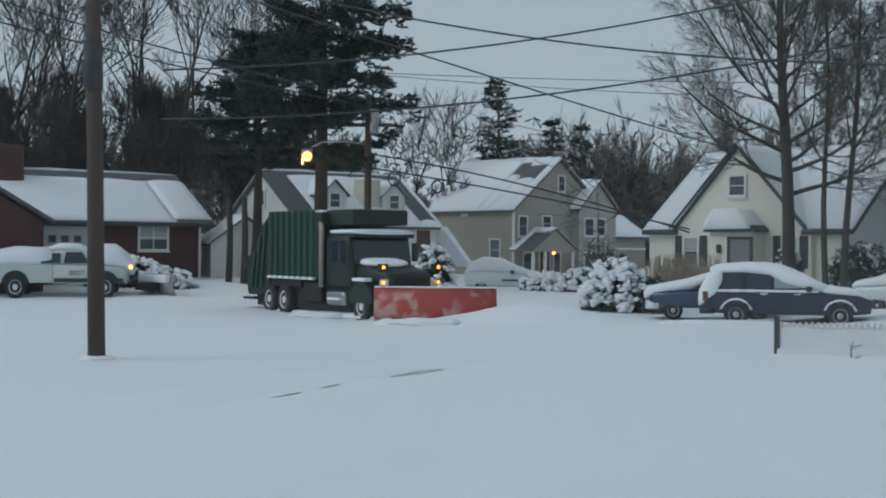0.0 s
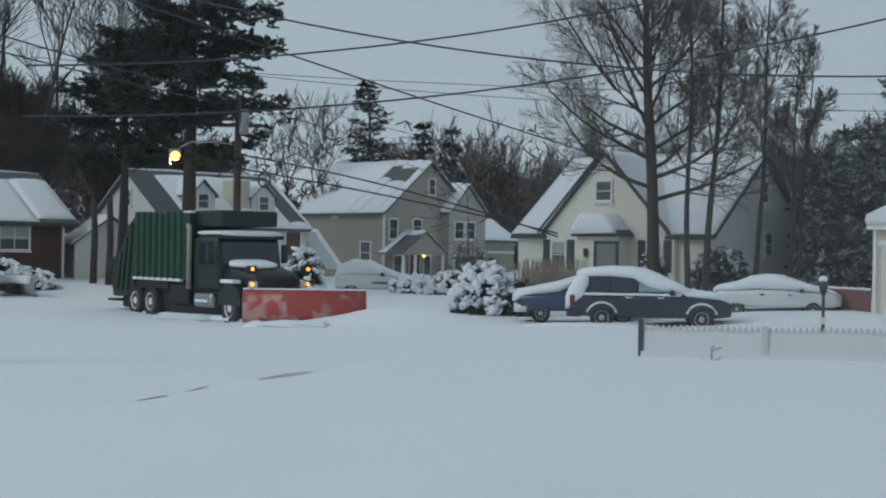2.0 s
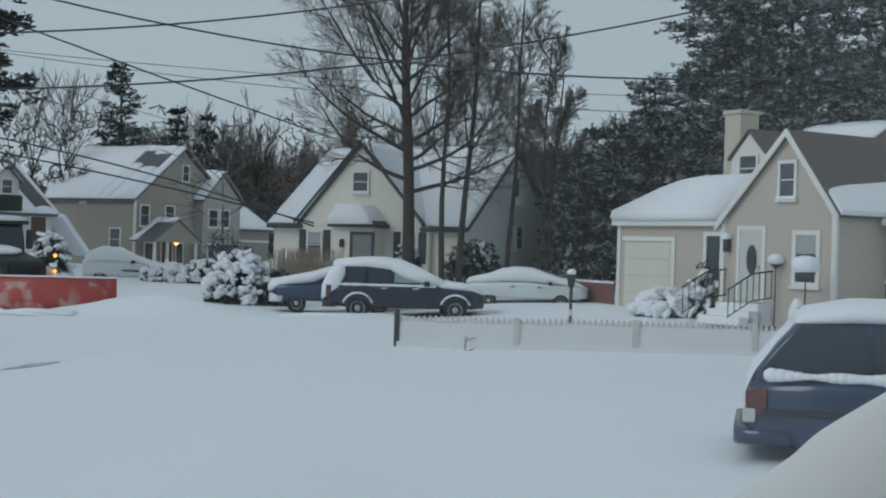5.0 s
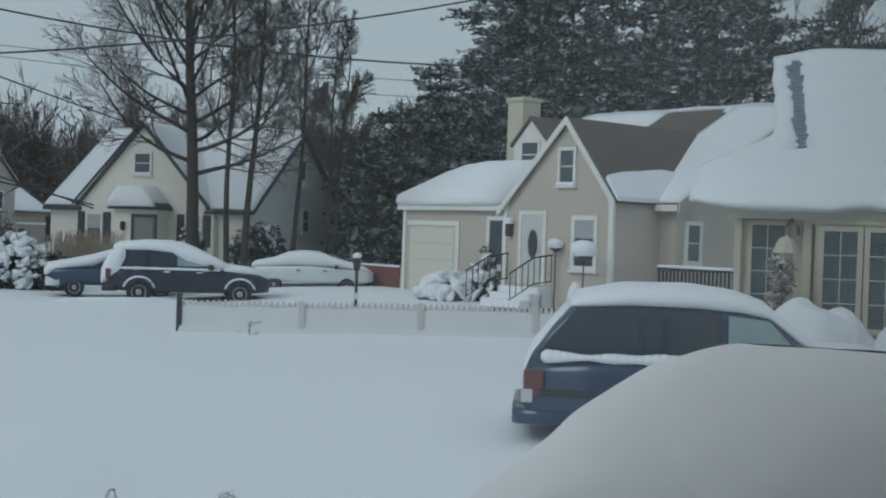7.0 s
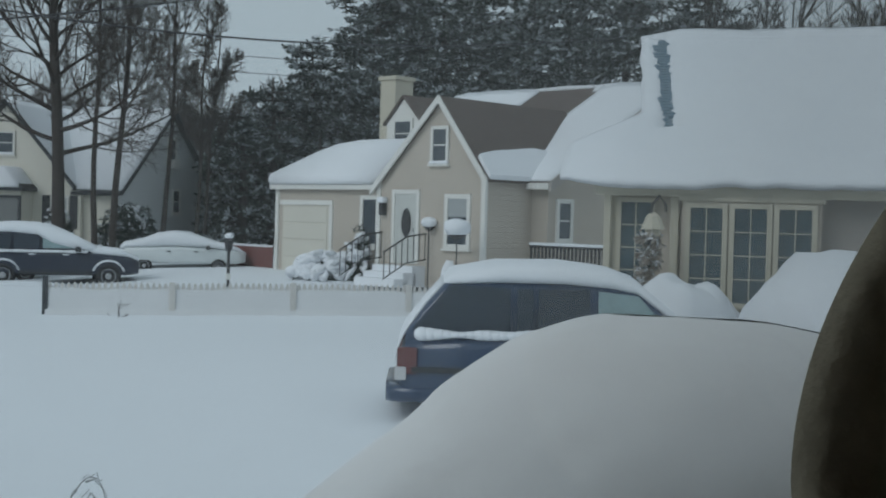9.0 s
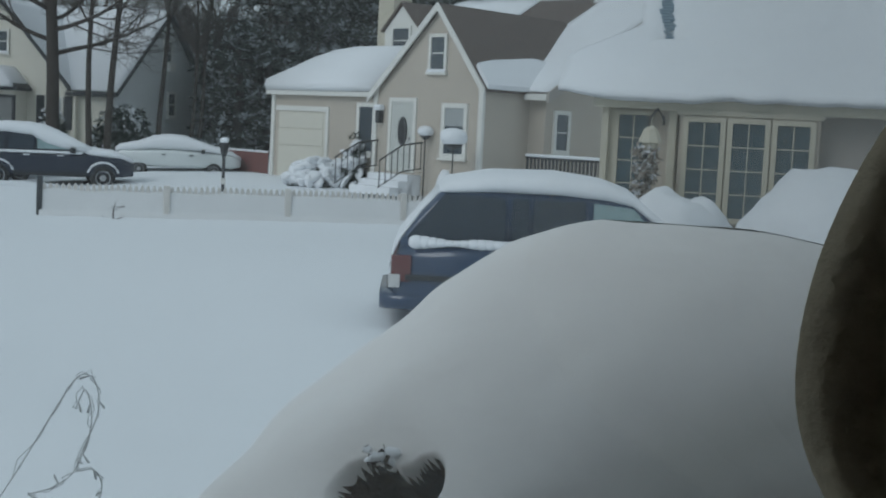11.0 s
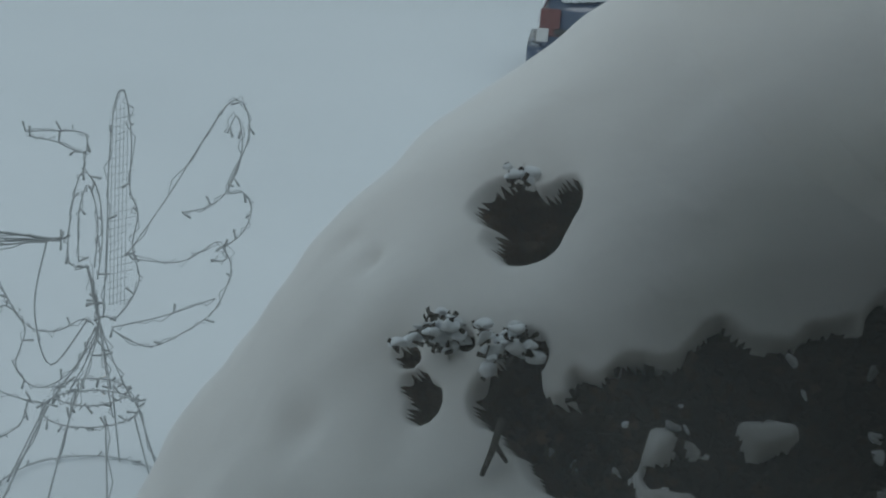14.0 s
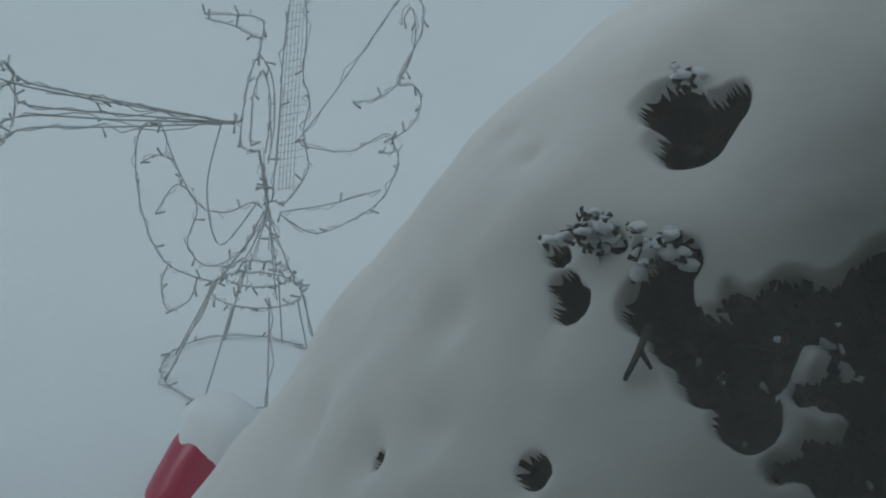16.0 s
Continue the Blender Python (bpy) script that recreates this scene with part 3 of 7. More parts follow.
def beige_house():
    h = thing("beige_house", pose(17.69, 40.29, 0, 0, 0, -75), "beige clapboard house with steep front gable and garage", "house")
    # main block
    gable_walls(h, 1.3, 10.2, 1.6, 13.0, -0.2, 3.4, 6.55, "x", SIDING_BEIGE)
    gable_roof(h, 1.3, 10.2, 1.6, 13.0, 3.45, 6.6, over=0.3, snow=0.12, material=SHINGLE_BROWN, bare=[(0, 5.0, 7.2, 0.42, 1.01), (0, 7.2, 7.45, 0.52, 1.01), (0, 7.45, 7.7, 0.68, 0.95)])
    part("rake_board", prism([(1.25, 3.12), (1.25, 3.42), (7.3, 6.76), (7.3, 6.46)], 10.51, 10.58, "x"), SIDING_GREY, h)
    # garage wing
    part("garage_wall", box(0, 5.0, 0, 4.5, 0.2, 3.3), SIDING_BEIGE, h)
    bm = bmesh.new()
    rings = []
    for z, d, e in ((3.28, -0.25, 0.0), (3.42, -0.33, 0.0), (3.62, -0.25, 0.0), (4.0, 0.35, 0.0), (4.4, 0.9, 0), (4.68, 1.4, 0), (4.82, 1.9, 0)):
        rings.append([(max(-0.12, d) + 0.0, d, z), (2.4, d + 0.04 * math.sin(z * 9), z), (4.9, d, z), (4.9, 4.0, z), (2.4, 4.0, z), (max(-0.12, d), 4.0, z)])
    part("garage_roof", loft(rings), SNOW_FINE, h, "rounded thick snow over the garage roof", True)
    part("garage_fascia", box(-0.15, 4.95, -0.22, -0.12, 3.12, 3.27), TRIM, h)
    gd = part("garage_door", box(0.35, 2.65, -0.05, 0.0, 0.4, 2.6, 0.01), GARAGE, h)
    for i in range(4):
        part("door_panel", box(0.42, 2.58, -0.075, -0.045, 0.45 + i * 0.54, 0.93 + i * 0.54, 0.012), GARAGE, gd)
    part("garage_trim", box(0.2, 2.8, -0.07, 0.0, 2.62, 2.78), TRIM, h)
    for x in (-0.04, 2.66):
        part("corner_board", box(x, x + (0.14 if x > 0 else 0.16), -0.06, 0.04, 0.3, 3.2 if x < 0 else 2.62), TRIM, h)
    window(h, 4.1, 0, 1.35, 0.85, 1.6, bars=(0, 0), glass=WINDOW_DARK, fw=0.13)
    # front gable
    part("front_gable", prism([(5.2, 0.3), (9.6, 0.3), (9.6, 3.5), (7.8, 5.65), (5.2, 3.2)], -0.35, 5.0, "y"), SIDING_BEIGE, h)
    for x, z in ((5.05, 3.08), (9.75, 3.34)):
        part("gable_roof", prism([(x, z), (7.8, 5.7), (7.8, 5.8), (x, z + 0.11)], -0.48, 5.2, "y"), SHINGLE_BROWN, h, "brown shingled gable slope")
        part("rake_board", prism([(x, z - 0.14), (x, z + 0.08), (7.8, 5.82), (7.8, 5.6)], -0.55, -0.485, "y"), TRIM, h)
    part("gable_snow", loft([[(x, y, z) for x, z in ((9.78, 3.42), (9.80, 3.55), (9.2 + d, 4.32 - 1.2 * d), (9.15 + d, 4.20 - 1.2 * d))] for y, d in ((-0.42, 0.16), (0.3, 0.05), (1.0, 0.0), (2.2, -0.1), (3.4, 0.0))]), SNOW_FINE, h, "snow left along the lower gable slope")
    for x in (5.2, 9.45):
        part("corner_board", box(x, x + 0.16, -0.40, -0.30, 0.4, 3.4), TRIM, h)
    window(h, 7.42, -0.35, 3.85, 0.72, 1.1, bars=(0, 1), fw=0.1, snow=True)
    window(h, 8.05, -0.35, 1.45, 1.0, 1.55, bars=(0, 1), fw=0.13, blind=0.4)
    plain_door(h, 6.0, -0.35, 0.95, 0.9, 2.05, mat("cream_door", (0.55, 0.56, 0.53), 0.5))
    bm = bmesh.new()
    bmesh.ops.create_uvsphere(bm, u_segments=14, v_segments=8, radius=1, matrix=Matrix.Translation((6.5, -0.41, 2.15)) @ Matrix.Diagonal((0.20, 0.04, 0.42, 1)))
    part("wreath", bm, IRON, h, "dark oval wreath on the door", True)
    part("wall_lantern", box(5.45, 5.62, -0.55, -0.36, 2.35, 2.72, 0.03), IRON, h)
    part("lantern_snow", box(5.40, 5.67, -0.60, -0.36, 2.72, 2.90, 0.05), SNOW_FINE, h)
    # chimney and dormer
    part("chimney", box(0.95, 1.7, 3.6, 4.45, 3.3, 6.98, 0.02), CREAM, h)
    part("chimney_cap", box(0.89, 1.76, 3.54, 4.51, 6.98, 7.12, 0.02), CREAM, h)
    part("dormer_wall", prism([(2.6, 4.2), (4.2, 4.2), (4.2, 5.35), (3.4, 6.15), (2.6, 5.35)], 2.4, 5.0, "y"), TRIM, h)
    gable_roof(h, 2.6, 4.2, 2.4, 5.0, 5.4, 6.2, along="y", over=0.1, thick=0.08, snow=0, material=SHINGLE_BROWN)
    window(h, 2.95, 2.4, 4.55, 0.9, 0.95, bars=(0, 1))
    # recessed wing with window and deck rail
    window(h, 10.2, 1.95, 1.7, 0.75, 1.25, "s", bars=(0, 1), fw=0.12)
    part("eaves_board", box(9.7, 10.5, 1.22, 1.3, 3.2, 3.38), TRIM, h)
    # steps
    for i in range(3):
        part("step", box(5.6, 7.3, -0.9 - 0.35 * i, -0.35 - 0.35 * i, 0.3, 0.9 - 0.18 * i, 0.02), SNOW_FINE, h)
    for x in (5.5, 7.35):
        rail = new("railing")
        rail.parent = h
        V, F = tubes([([(x, -0.4, 1.85), (x, -1.2, 1.75), (x, -2.1, 1.3)], 0.025), ([(x, -0.4, 1.1), (x, -1.2, 1.0), (x, -2.1, 0.55)], 0.018)], 5)
        raw("handrail", V, F, IRON, rail)
        for k in range(8):
            y = -0.45 - k * 0.23
            top = 1.84 - max(0, -y - 1.0) * 0.48
            tube("baluster", [(x, y, top - 0.75), (x, y, top)], 0.014, IRON, rail, sides=4)
    return h


def deck_rail():
    d = thing("deck_railing", pose(17.69, 40.29, 0, 0, 0, -75), "dark deck railing with snow along its top", "railing")
    part("top_rail", box(10.1, 12.7, 0.95, 1.07, 1.55, 1.62, 0.01), IRON, d)
    part("rail_snow", box(10.1, 12.7, 0.92, 1.10, 1.62, 1.70, 0.03), SNOW_FINE, d)
    part("bottom_rail", box(10.1, 12.7, 0.97, 1.05, 0.98, 1.04), IRON, d)
    part("deck_floor", box(10.1, 12.7, 0.95, 3.6, -0.2, 0.9), SNOW_FINE, d)
    for k in range(20):
        x = 10.12 + k * 0.133
        part("baluster", box(x, x + 0.05, 0.98, 1.03, 0.9, 1.55), IRON, d)


def right_house():
    h = thing("bay_window_house", pose(12.27, 15.82, 0, 0, 0, -44), "low grey house with bay windows under deep roof snow", "house")
    gable_walls(h, 0.75, 10, 0.15, 8, -0.2, 3.1, 5.3, "x", SIDING_GREY)
    for y0, y1 in ((-0.5, 4.0), (8.5, 4.0)):
        z0 = 3.2 - 0.575 * 0.5
        part("roof", loft([[(-0.05 if y0 < 0 else 0.0, y0, z), (10.5, y0, z), (10.5, y1, z + 2.5875), (0.14, y1, z + 2.5875), (0.40, y0 + (y1 - y0) * 0.42, z + 2.5875 * 0.42)] for z in (z0, z0 + 0.10)]), SHINGLE, h)
    # deep snow on the front slope, hanging over the eaves, with a bare strip of shingles
    V, F = [], []
    nx, ns = 90, 90
    k = 2.30 / 4.0
    for layer in (0, 1):
        for j in range(ns + 1):
            for i in range(nx + 1):
                u, s = i / nx, j / ns
                low = -0.72 - 0.16 * noise.noise((u * 11, 0.4, 2)) - 0.07 * noise.noise((u * 34, 0.4, 2))
                run = low + s * (4.0 - low)
                left = -0.62 + 1.0 * sstep(0.16, 0.42, s) - 0.28 * max(0, s - 0.42) / 0.58 + 0.04 * noise.noise((s * 8, 0, 1))
                x = left + u * (10.5 - left)
                t = 0.0
                if layer:
                    t = 0.20 * min(1, 0.35 + 7 * s) * min(1, 0.2 + 12 * u) * (1 + 0.35 * noise.noise((x * 0.8, s * 4, 3)) + 0.15 * noise.noise((x * 2.5, s * 9, 5)))
                    dx = (x - 0.46 - 0.62 * (0.97 - s) - 0.08 * noise.noise((s * 14, 0, 0))) / (0.11 + 0.08 * noise.noise((s * 22, 3, 0)))
                    t *= 1 - 0.45 * sstep(0.80, 0.92, s) * (0.5 + 0.5 * math.sin(s * 160)) * (0.6 + 0.6 * noise.noise((x * 0.7, s * 3, 8)))
                    if 0.27 < s < 0.97:
                        t *= 1 - 0.985 * math.exp(-dx * dx * dx * dx)
                V.append((x, run, 3.20 + k * run + 0.09 + t + (-0.05 if layer == 0 and j == 0 else 0)))
    m = (nx + 1) * (ns + 1)
    for j in range(ns):
        for i in range(nx):
            q = (j * (nx + 1) + i, j * (nx + 1) + i + 1, (j + 1) * (nx + 1) + i + 1, (j + 1) * (nx + 1) + i)
            F += [q[::-1], tuple(v + m for v in q)]
    ring = [i for i in range(nx + 1)] + [j * (nx + 1) + nx for j in range(1, ns + 1)] + [ns * (nx + 1) + i for i in range(nx - 1, -1, -1)] + [j * (nx + 1) for j in range(ns - 1, 0, -1)]
    for a, b in zip(ring, ring[1:] + ring[:1]):
        F.append((a, b, b + m, a + m))
    raw("roof_snow", V, F, SNOW_FINE, h, "deep wind-packed snow overhanging the eaves")
    rnd = random.Random(9)
    for i in range(34):
        s = 0.28 + 0.68 * i / 34
        run, x = -0.72 + s * 4.72, 0.46 + 0.62 * (0.97 - s) + rnd.gauss(0, 0.05)
        w = rnd.uniform(0.05, 0.15)
        ob = part("shingle", prism([(run - 0.04, 3.20 + k * run + 0.10), (run + 0.05, 3.20 + k * (run + 0.05) + 0.10), (run + 0.05, 3.20 + k * (run + 0.05) + 0.16), (run - 0.04, 3.20 + k * run + 0.15)], x - w, x + w, "x"), SHINGLE_BLUE, h)
    # eaves, posts and the glazed front
    part("soffit", box(-0.1, 10.4, -0.5, 0.15, 2.74, 2.82), CREAM, h)
    part("fascia", box(-0.1, 10.4, -0.54, -0.48, 2.68, 2.90, 0.01), CREAM, h)
    for x, w in ((0.02, 0.10), (0.98, 0.12)):
        part("corner_post", box(x, x + w, -0.42, -0.30, 0.3, 2.74, 0.01), CREAM, h)
    part("side_panel", box(0.12, 0.2, -0.3, 0.15, 0.3, 2.74), CREAM, h)
    window(h, 0.2, -0.25, 1.2, 0.55, 1.45, bars=(1, 3), glass=PANE_BLUE, frame_mat=CREAM, fw=0.06, sill=False, bw=0.008)
    part("front_wall", box(0.2, 1.15, -0.24, 0.15, 0.2, 2.74), SIDING_BEIGE, h)
    part("bay_wall", box(1.15, 3.1, -0.50, 0.15, 0.2, 2.72), SIDING_BEIGE, h)
    part("bay_head", box(1.1, 3.15, -0.54, -0.5, 2.62, 2.72), CREAM, h)
    for x0 in (1.2, 1.82, 2.44):
        window(h, x0, -0.5, 1.10, 0.6, 1.5, bars=(1, 3), glass=PANE_BLUE, frame_mat=CREAM, fw=0.075, sill=False, bw=0.008)
    part("wing_wall", box(3.1, 10, -0.1, 0.15, 0.2, 2.74), SIDING_GREY, h)
    return h


brick_house()
cape_house()
tan_house()
white_house()
beige_house()
deck_rail()
right_house()


# ---------------- trees and shrubs ----------------
def grow(rnd, pos, d, length, r, level, paths, levels, spread=0.7, up=0.25, kids=(4, 6), segs=4, thin=0.5, shrink=0.62):
    pts, rad = [pos.copy()], [r]
    p, dd = pos.copy(), d.normalized()
    for i in range(segs):
        j = 0.025 if level == 0 else 0.12
        dd = (dd + Vector((rnd.gauss(0, j), rnd.gauss(0, j), rnd.gauss(0, 0.06) + up * 0.12))).normalized()
        p = p + dd * (length / segs)
        pts.append(p.copy())
        rad.append(max(r * (1 - (1 - thin) * (i + 1) / segs), 0.006))
    paths.append((level, pts, rad))
    if level >= levels:
        return
    n = rnd.randint(*kids)
    for k in range(n):
        t = rnd.uniform(0.3, 1.0) if level else rnd.uniform(0.42, 1.0)
        i = min(int(t * segs), segs - 1)
        q = pts[i].lerp(pts[i + 1], t * segs - i)
        a = rnd.uniform(0, 2 * math.pi)
        u = dd.orthogonal().normalized()
        side = u * math.cos(a) + dd.cross(u) * math.sin(a)
        nd = (dd * (1 - spread * 0.55) + side * spread + Vector((0, 0, up * 0.5))).normalized()
        grow(rnd, q, nd, length * shrink * rnd.uniform(0.7, 1.15), max(rad[i] * 0.55, 0.008), level + 1, paths, levels, spread, up, kids, max(2, segs - 1), 0.35, shrink)


def bare_tree(x, y, height, r, seed, label, levels=4, spread=0.75, kids=(5, 7), lean=(0, 0), trunk=0.55, shrink=0.62, material=BARK, category="tree", name="tree", group="", up=0.25, minr=0.0075):
    rnd = random.Random(seed)
    base = Vector((0, 0, -0.3))
    paths = []
    grow(rnd, base, Vector((lean[0], lean[1], 1)), height * trunk, r, 0, paths, levels, spread, up, kids, 6, 0.55, shrink)
    # a leader goes on above the fork
    top = paths[0][1][-1]
    grow(rnd, top, Vector((lean[0] * 0.5, lean[1] * 0.5, 1)), height * (1 - trunk), r * 0.55, 1, paths, levels, spread, up, kids, 5, 0.2, shrink)
    t = thing(name, pose(x, y, ground_z(x, y)), label, category, group)
    V, F = tubes([(p, q) for lv, p, q in paths if lv == 0], 8)
    raw("trunk", V, F, material, t)
    V, F = tubes([(p, [max(a, minr) for a in q]) for lv, p, q in paths if 0 < lv <= 2], 5)
    raw("limb", V, F, material, t)
    V, F = tubes([(p, [max(a, minr) for a in q]) for lv, p, q in paths if lv > 2], 3, caps=False)
    if V:
        raw("twigs", V, F, material, t)
    return t


def tuft(V, F, c, size, rnd, n=9, flat=0.5, aim=None, width=0.22):
    """A spray of narrow leaves round a point."""
    for _ in range(n):
        d = Vector((rnd.gauss(0, 1), rnd.gauss(0, 1), rnd.gauss(0, flat)))
        if aim:
            d += aim
        d.normalize()
        s = d.orthogonal().normalized()
        s = (s * math.cos(k := rnd.uniform(0, 6.28)) + d.cross(s) * math.sin(k)) * size * width
        e = c + d * size * rnd.uniform(0.6, 1.1)
        b = len(V)
        V += [c + s * 0.3, c - s * 0.3, e - s * 0.5, e + s * 0.5]
        F.append((b, b + 1, b + 2, b + 3))


def conifer(x, y, height, spread, seed, label, material, z0=0.15, tuftsize=0.35, whorls=22, boughs=9, droop=-0.1, density=1.0, ragged=0.35, trunk_r=0.3, shape=0.8, category="tree", name="tree", fan=0.28):
    rnd = random.Random(seed)
    t = thing(name, pose(x, y, ground_z(x, y)), label, category)
    V, F = tubes([([(0, 0, -0.3), (0.1, 0, height * 0.5), (0, 0.1, height)], [trunk_r, trunk_r * 0.6, 0.03])], 8)
    raw("trunk", V, F, BARK, t)
    V, F, B = [], [], []
    for w in range(whorls):
        h = z0 + (1 - z0) * (w + rnd.uniform(-0.3, 0.3)) / whorls
        R = spread * (1 - h) ** shape * (0.45 + 0.55 * min(1, (h - z0) * 6 + 0.55))
        for b in range(boughs):
            if rnd.random() < 0.14:
                continue
            a = rnd.uniform(0, 2 * math.pi)
            L = R * rnd.uniform(1 - ragged, 1 + ragged * 0.7) + 0.15
            tip_up = rnd.uniform(-0.1, 0.3)
            p0 = Vector((0, 0, h * height))
            pts = [p0 + Vector((math.cos(a) * L * s, math.sin(a) * L * s, L * (droop * s + tip_up * s * s))) for s in (0, 0.35, 0.7, 1.0)]
            B.append((pts, [0.05, 0.035, 0.022, 0.01]))
            k = max(3, int(L * 5.0 * density))
            for i in range(k):
                s = (i + rnd.random()) / k
                s = 0.25 + 0.75 * s
                c = p0 + Vector((math.cos(a) * L * s, math.sin(a) * L * s, L * (droop * s + tip_up * s * s)))
                w_ = fan * L * (1.15 - s)
                c += Vector((rnd.gauss(0, w_), rnd.gauss(0, w_), rnd.gauss(0, 0.05 * L + 0.03)))
                tuft(V, F, c, tuftsize * rnd.uniform(0.7, 1.2), rnd, 9, 0.35, Vector((math.cos(a), math.sin(a), 0.35)) * 0.7)
    bv, bf = tubes(B, 4)
    raw("limb", bv, bf, BARK, t)
    raw("crown", V, F, material, t, smooth=False)
    return t


def lump(name, c, r, parent=None, material=SNOW_FINE, seed=0, sub=3, amp=0.18, freq=1.6, flat_to=None):
    """An uneven rounded clump of snow."""
    bm = bmesh.new()
    bmesh.ops.create_icosphere(bm, subdivisions=sub, radius=1)
    for v in bm.verts:
        n = v.co.copy()
        k = 1 + amp * noise.noise(n * freq + Vector((seed * 3.1, seed * 1.7, 0))) + amp * 0.5 * noise.noise(n * freq * 2.7 + Vector((seed, 0, 5)))
        v.co = Vector((c[0] + n.x * r[0] * k, c[1] + n.y * r[1] * k, c[2] + n.z * r[2] * k))
        if flat_to is not None and v.co.z < flat_to:
            v.co.z = flat_to
    return link_mesh(name, bm, material, parent, smooth=True)


def shrub(x, y, r, seed, label, leaf=NEEDLE_SNOW, n=500, size=0.16, snow=0.5, name="shrub", z=None, clump=0.22):
    rnd = random.Random(seed)
    t = thing(name, pose(x, y, ground_z(x, y) if z is None else z), label, "shrub")
    V, F = [], []
    for _ in range(n):
        a, u = rnd.uniform(0, 6.283), rnd.uniform(-0.2, 1)
        k = rnd.uniform(0.55, 1.02) * (1 + 0.22 * noise.noise((a * 1.3, u * 2, seed)))
        w = math.sqrt(max(0, 1 - u * u))
        tuft(V, F, Vector((r[0] * w * math.cos(a) * k, r[1] * w * math.sin(a) * k, max(0.02, r[2] * u * k))), size, rnd, 8, 0.7, width=0.3)
    raw("foliage", V, F, leaf, t, smooth=False)
    V, F = tubes([([(0, 0, -0.1), (r[0] * 0.1, 0, r[2] * 0.6)], [0.05, 0.02])] + [([(0, 0, 0), (r[0] * 0.6 * math.cos(k), r[1] * 0.6 * math.sin(k), r[2] * 0.6)], [0.03, 0.01]) for k in range(6)], 4)
    raw("stem", V, F, BARK, t)
    if snow:
        bm = bmesh.new()
        for _ in range(int(120 * snow)):
            a, u = rnd.uniform(0, 6.283), rnd.uniform(0.05, 1)
            w = math.sqrt(1 - u * u)
            c = Vector((r[0] * w * math.cos(a), r[1] * w * math.sin(a), r[2] * u)) * rnd.uniform(0.88, 1.03)
            s = clump * rnd.uniform(0.25, 0.85)
            bmesh.ops.create_icosphere(bm, subdivisions=2, radius=1, matrix=Matrix.Translation(c) @ Euler((rnd.gauss(0, 0.5), rnd.gauss(0, 0.5), a)).to_matrix().to_4x4() @ Matrix.Diagonal((s * 1.3, s, s * 0.5, 1)))
        for v in bm.verts:
            v.co += Vector((noise.noise(v.co * 9), noise.noise(v.co * 9 + Vector((7, 0, 0))), noise.noise(v.co * 8))) * 0.07
        part("snow_clumps", bm, SNOW_FINE, t, "clumps of snow on the foliage", True)
    return t




def bough(rnd, pos, d, length, r, level, paths, lift):
    """A limb that bends upwards, with side branches set along it and twigs on those."""
    segs = (7, 5, 4, 2)[level - 1]
    pts, rad, dirs = [pos.copy()], [r], [d.normalized()]
    dd = d.normalized()
    for i in range(segs):
        j = (0.07, 0.12, 0.16, 0.2)[level - 1]
        dd = (dd + Vector((rnd.gauss(0, j), rnd.gauss(0, j), rnd.gauss(0, j) + lift))).normalized()
        pts.append(pts[-1] + dd * length / segs)
        rad.append(max(r * (1 - 0.75 * (i + 1) / segs), 0.006))
        dirs.append(dd)
    paths.append((level, pts, rad))
    if level == 4:
        return
    n = (11, 8, 5)[level - 1]
    for k in range(n + 1):
        t = 0.22 + 0.78 * (k + rnd.uniform(-0.3, 0.3)) / n
        t = min(max(t, 0.1), 1.0)
        i = min(int(t * segs), segs - 1)
        q, ld = pts[i].lerp(pts[i + 1], t * segs - i), dirs[i + 1]
        u = ld.orthogonal().normalized()
        a = rnd.uniform(0, 6.283)
        side = u * math.cos(a) + ld.cross(u) * math.sin(a)
        w = rnd.uniform(0.55, 1.0)
        bough(rnd, q, ld + side * w, length * rnd.uniform(0.36, 0.56) * (1.1 - 0.45 * t), max(rad[i] * 0.5, 0.007), level + 1, paths, 0.05)


def oak():
    rnd = random.Random(12)
    t = thing("tree", pose(12.65, 48.4, ground_z(12.65, 48.4)), "large bare tree with a wide twiggy crown in snow", "tree")
    trunk = [Vector((0.0 - 0.03 * z + 0.08 * math.sin(z * 0.5), 0.05 * math.sin(z * 0.7), z)) for z in (-0.3, 1.5, 3, 4.5, 6, 7.5, 9, 10.5, 12, 13.5, 15)]
    rad = [0.27, 0.24, 0.225, 0.21, 0.195, 0.175, 0.15, 0.12, 0.09, 0.06, 0.02]
    V, F = tubes([(trunk, rad)], 9)
    raw("trunk", V, F, BARK, t)
    paths = []
    for k in range(34):
        h = 3.9 + 9.4 * (k / 34) ** 0.85
        a = k * 2.4 + rnd.uniform(-0.4, 0.4)
        L = (5.9 if h < 8.5 else 5.9 - (h - 8.5) * 0.55) * rnd.uniform(0.85, 1.1)
        if h < 5.5:
            L *= 0.85
        rise = 0.22 + 0.13 * max(0, h - 4.5) + rnd.uniform(-0.12, 0.15)
        i = min(int((h + 0.3) / 1.5), 9)
        bough(rnd, trunk[i].lerp(trunk[i + 1], (h - trunk[i].z) / (trunk[i + 1].z - trunk[i].z) if i < 9 else 0.5), Vector((math.cos(a), math.sin(a), rise)), L, max(0.03, rad[i] * 0.42), 1, paths, 0.07)
    crown(t, paths)


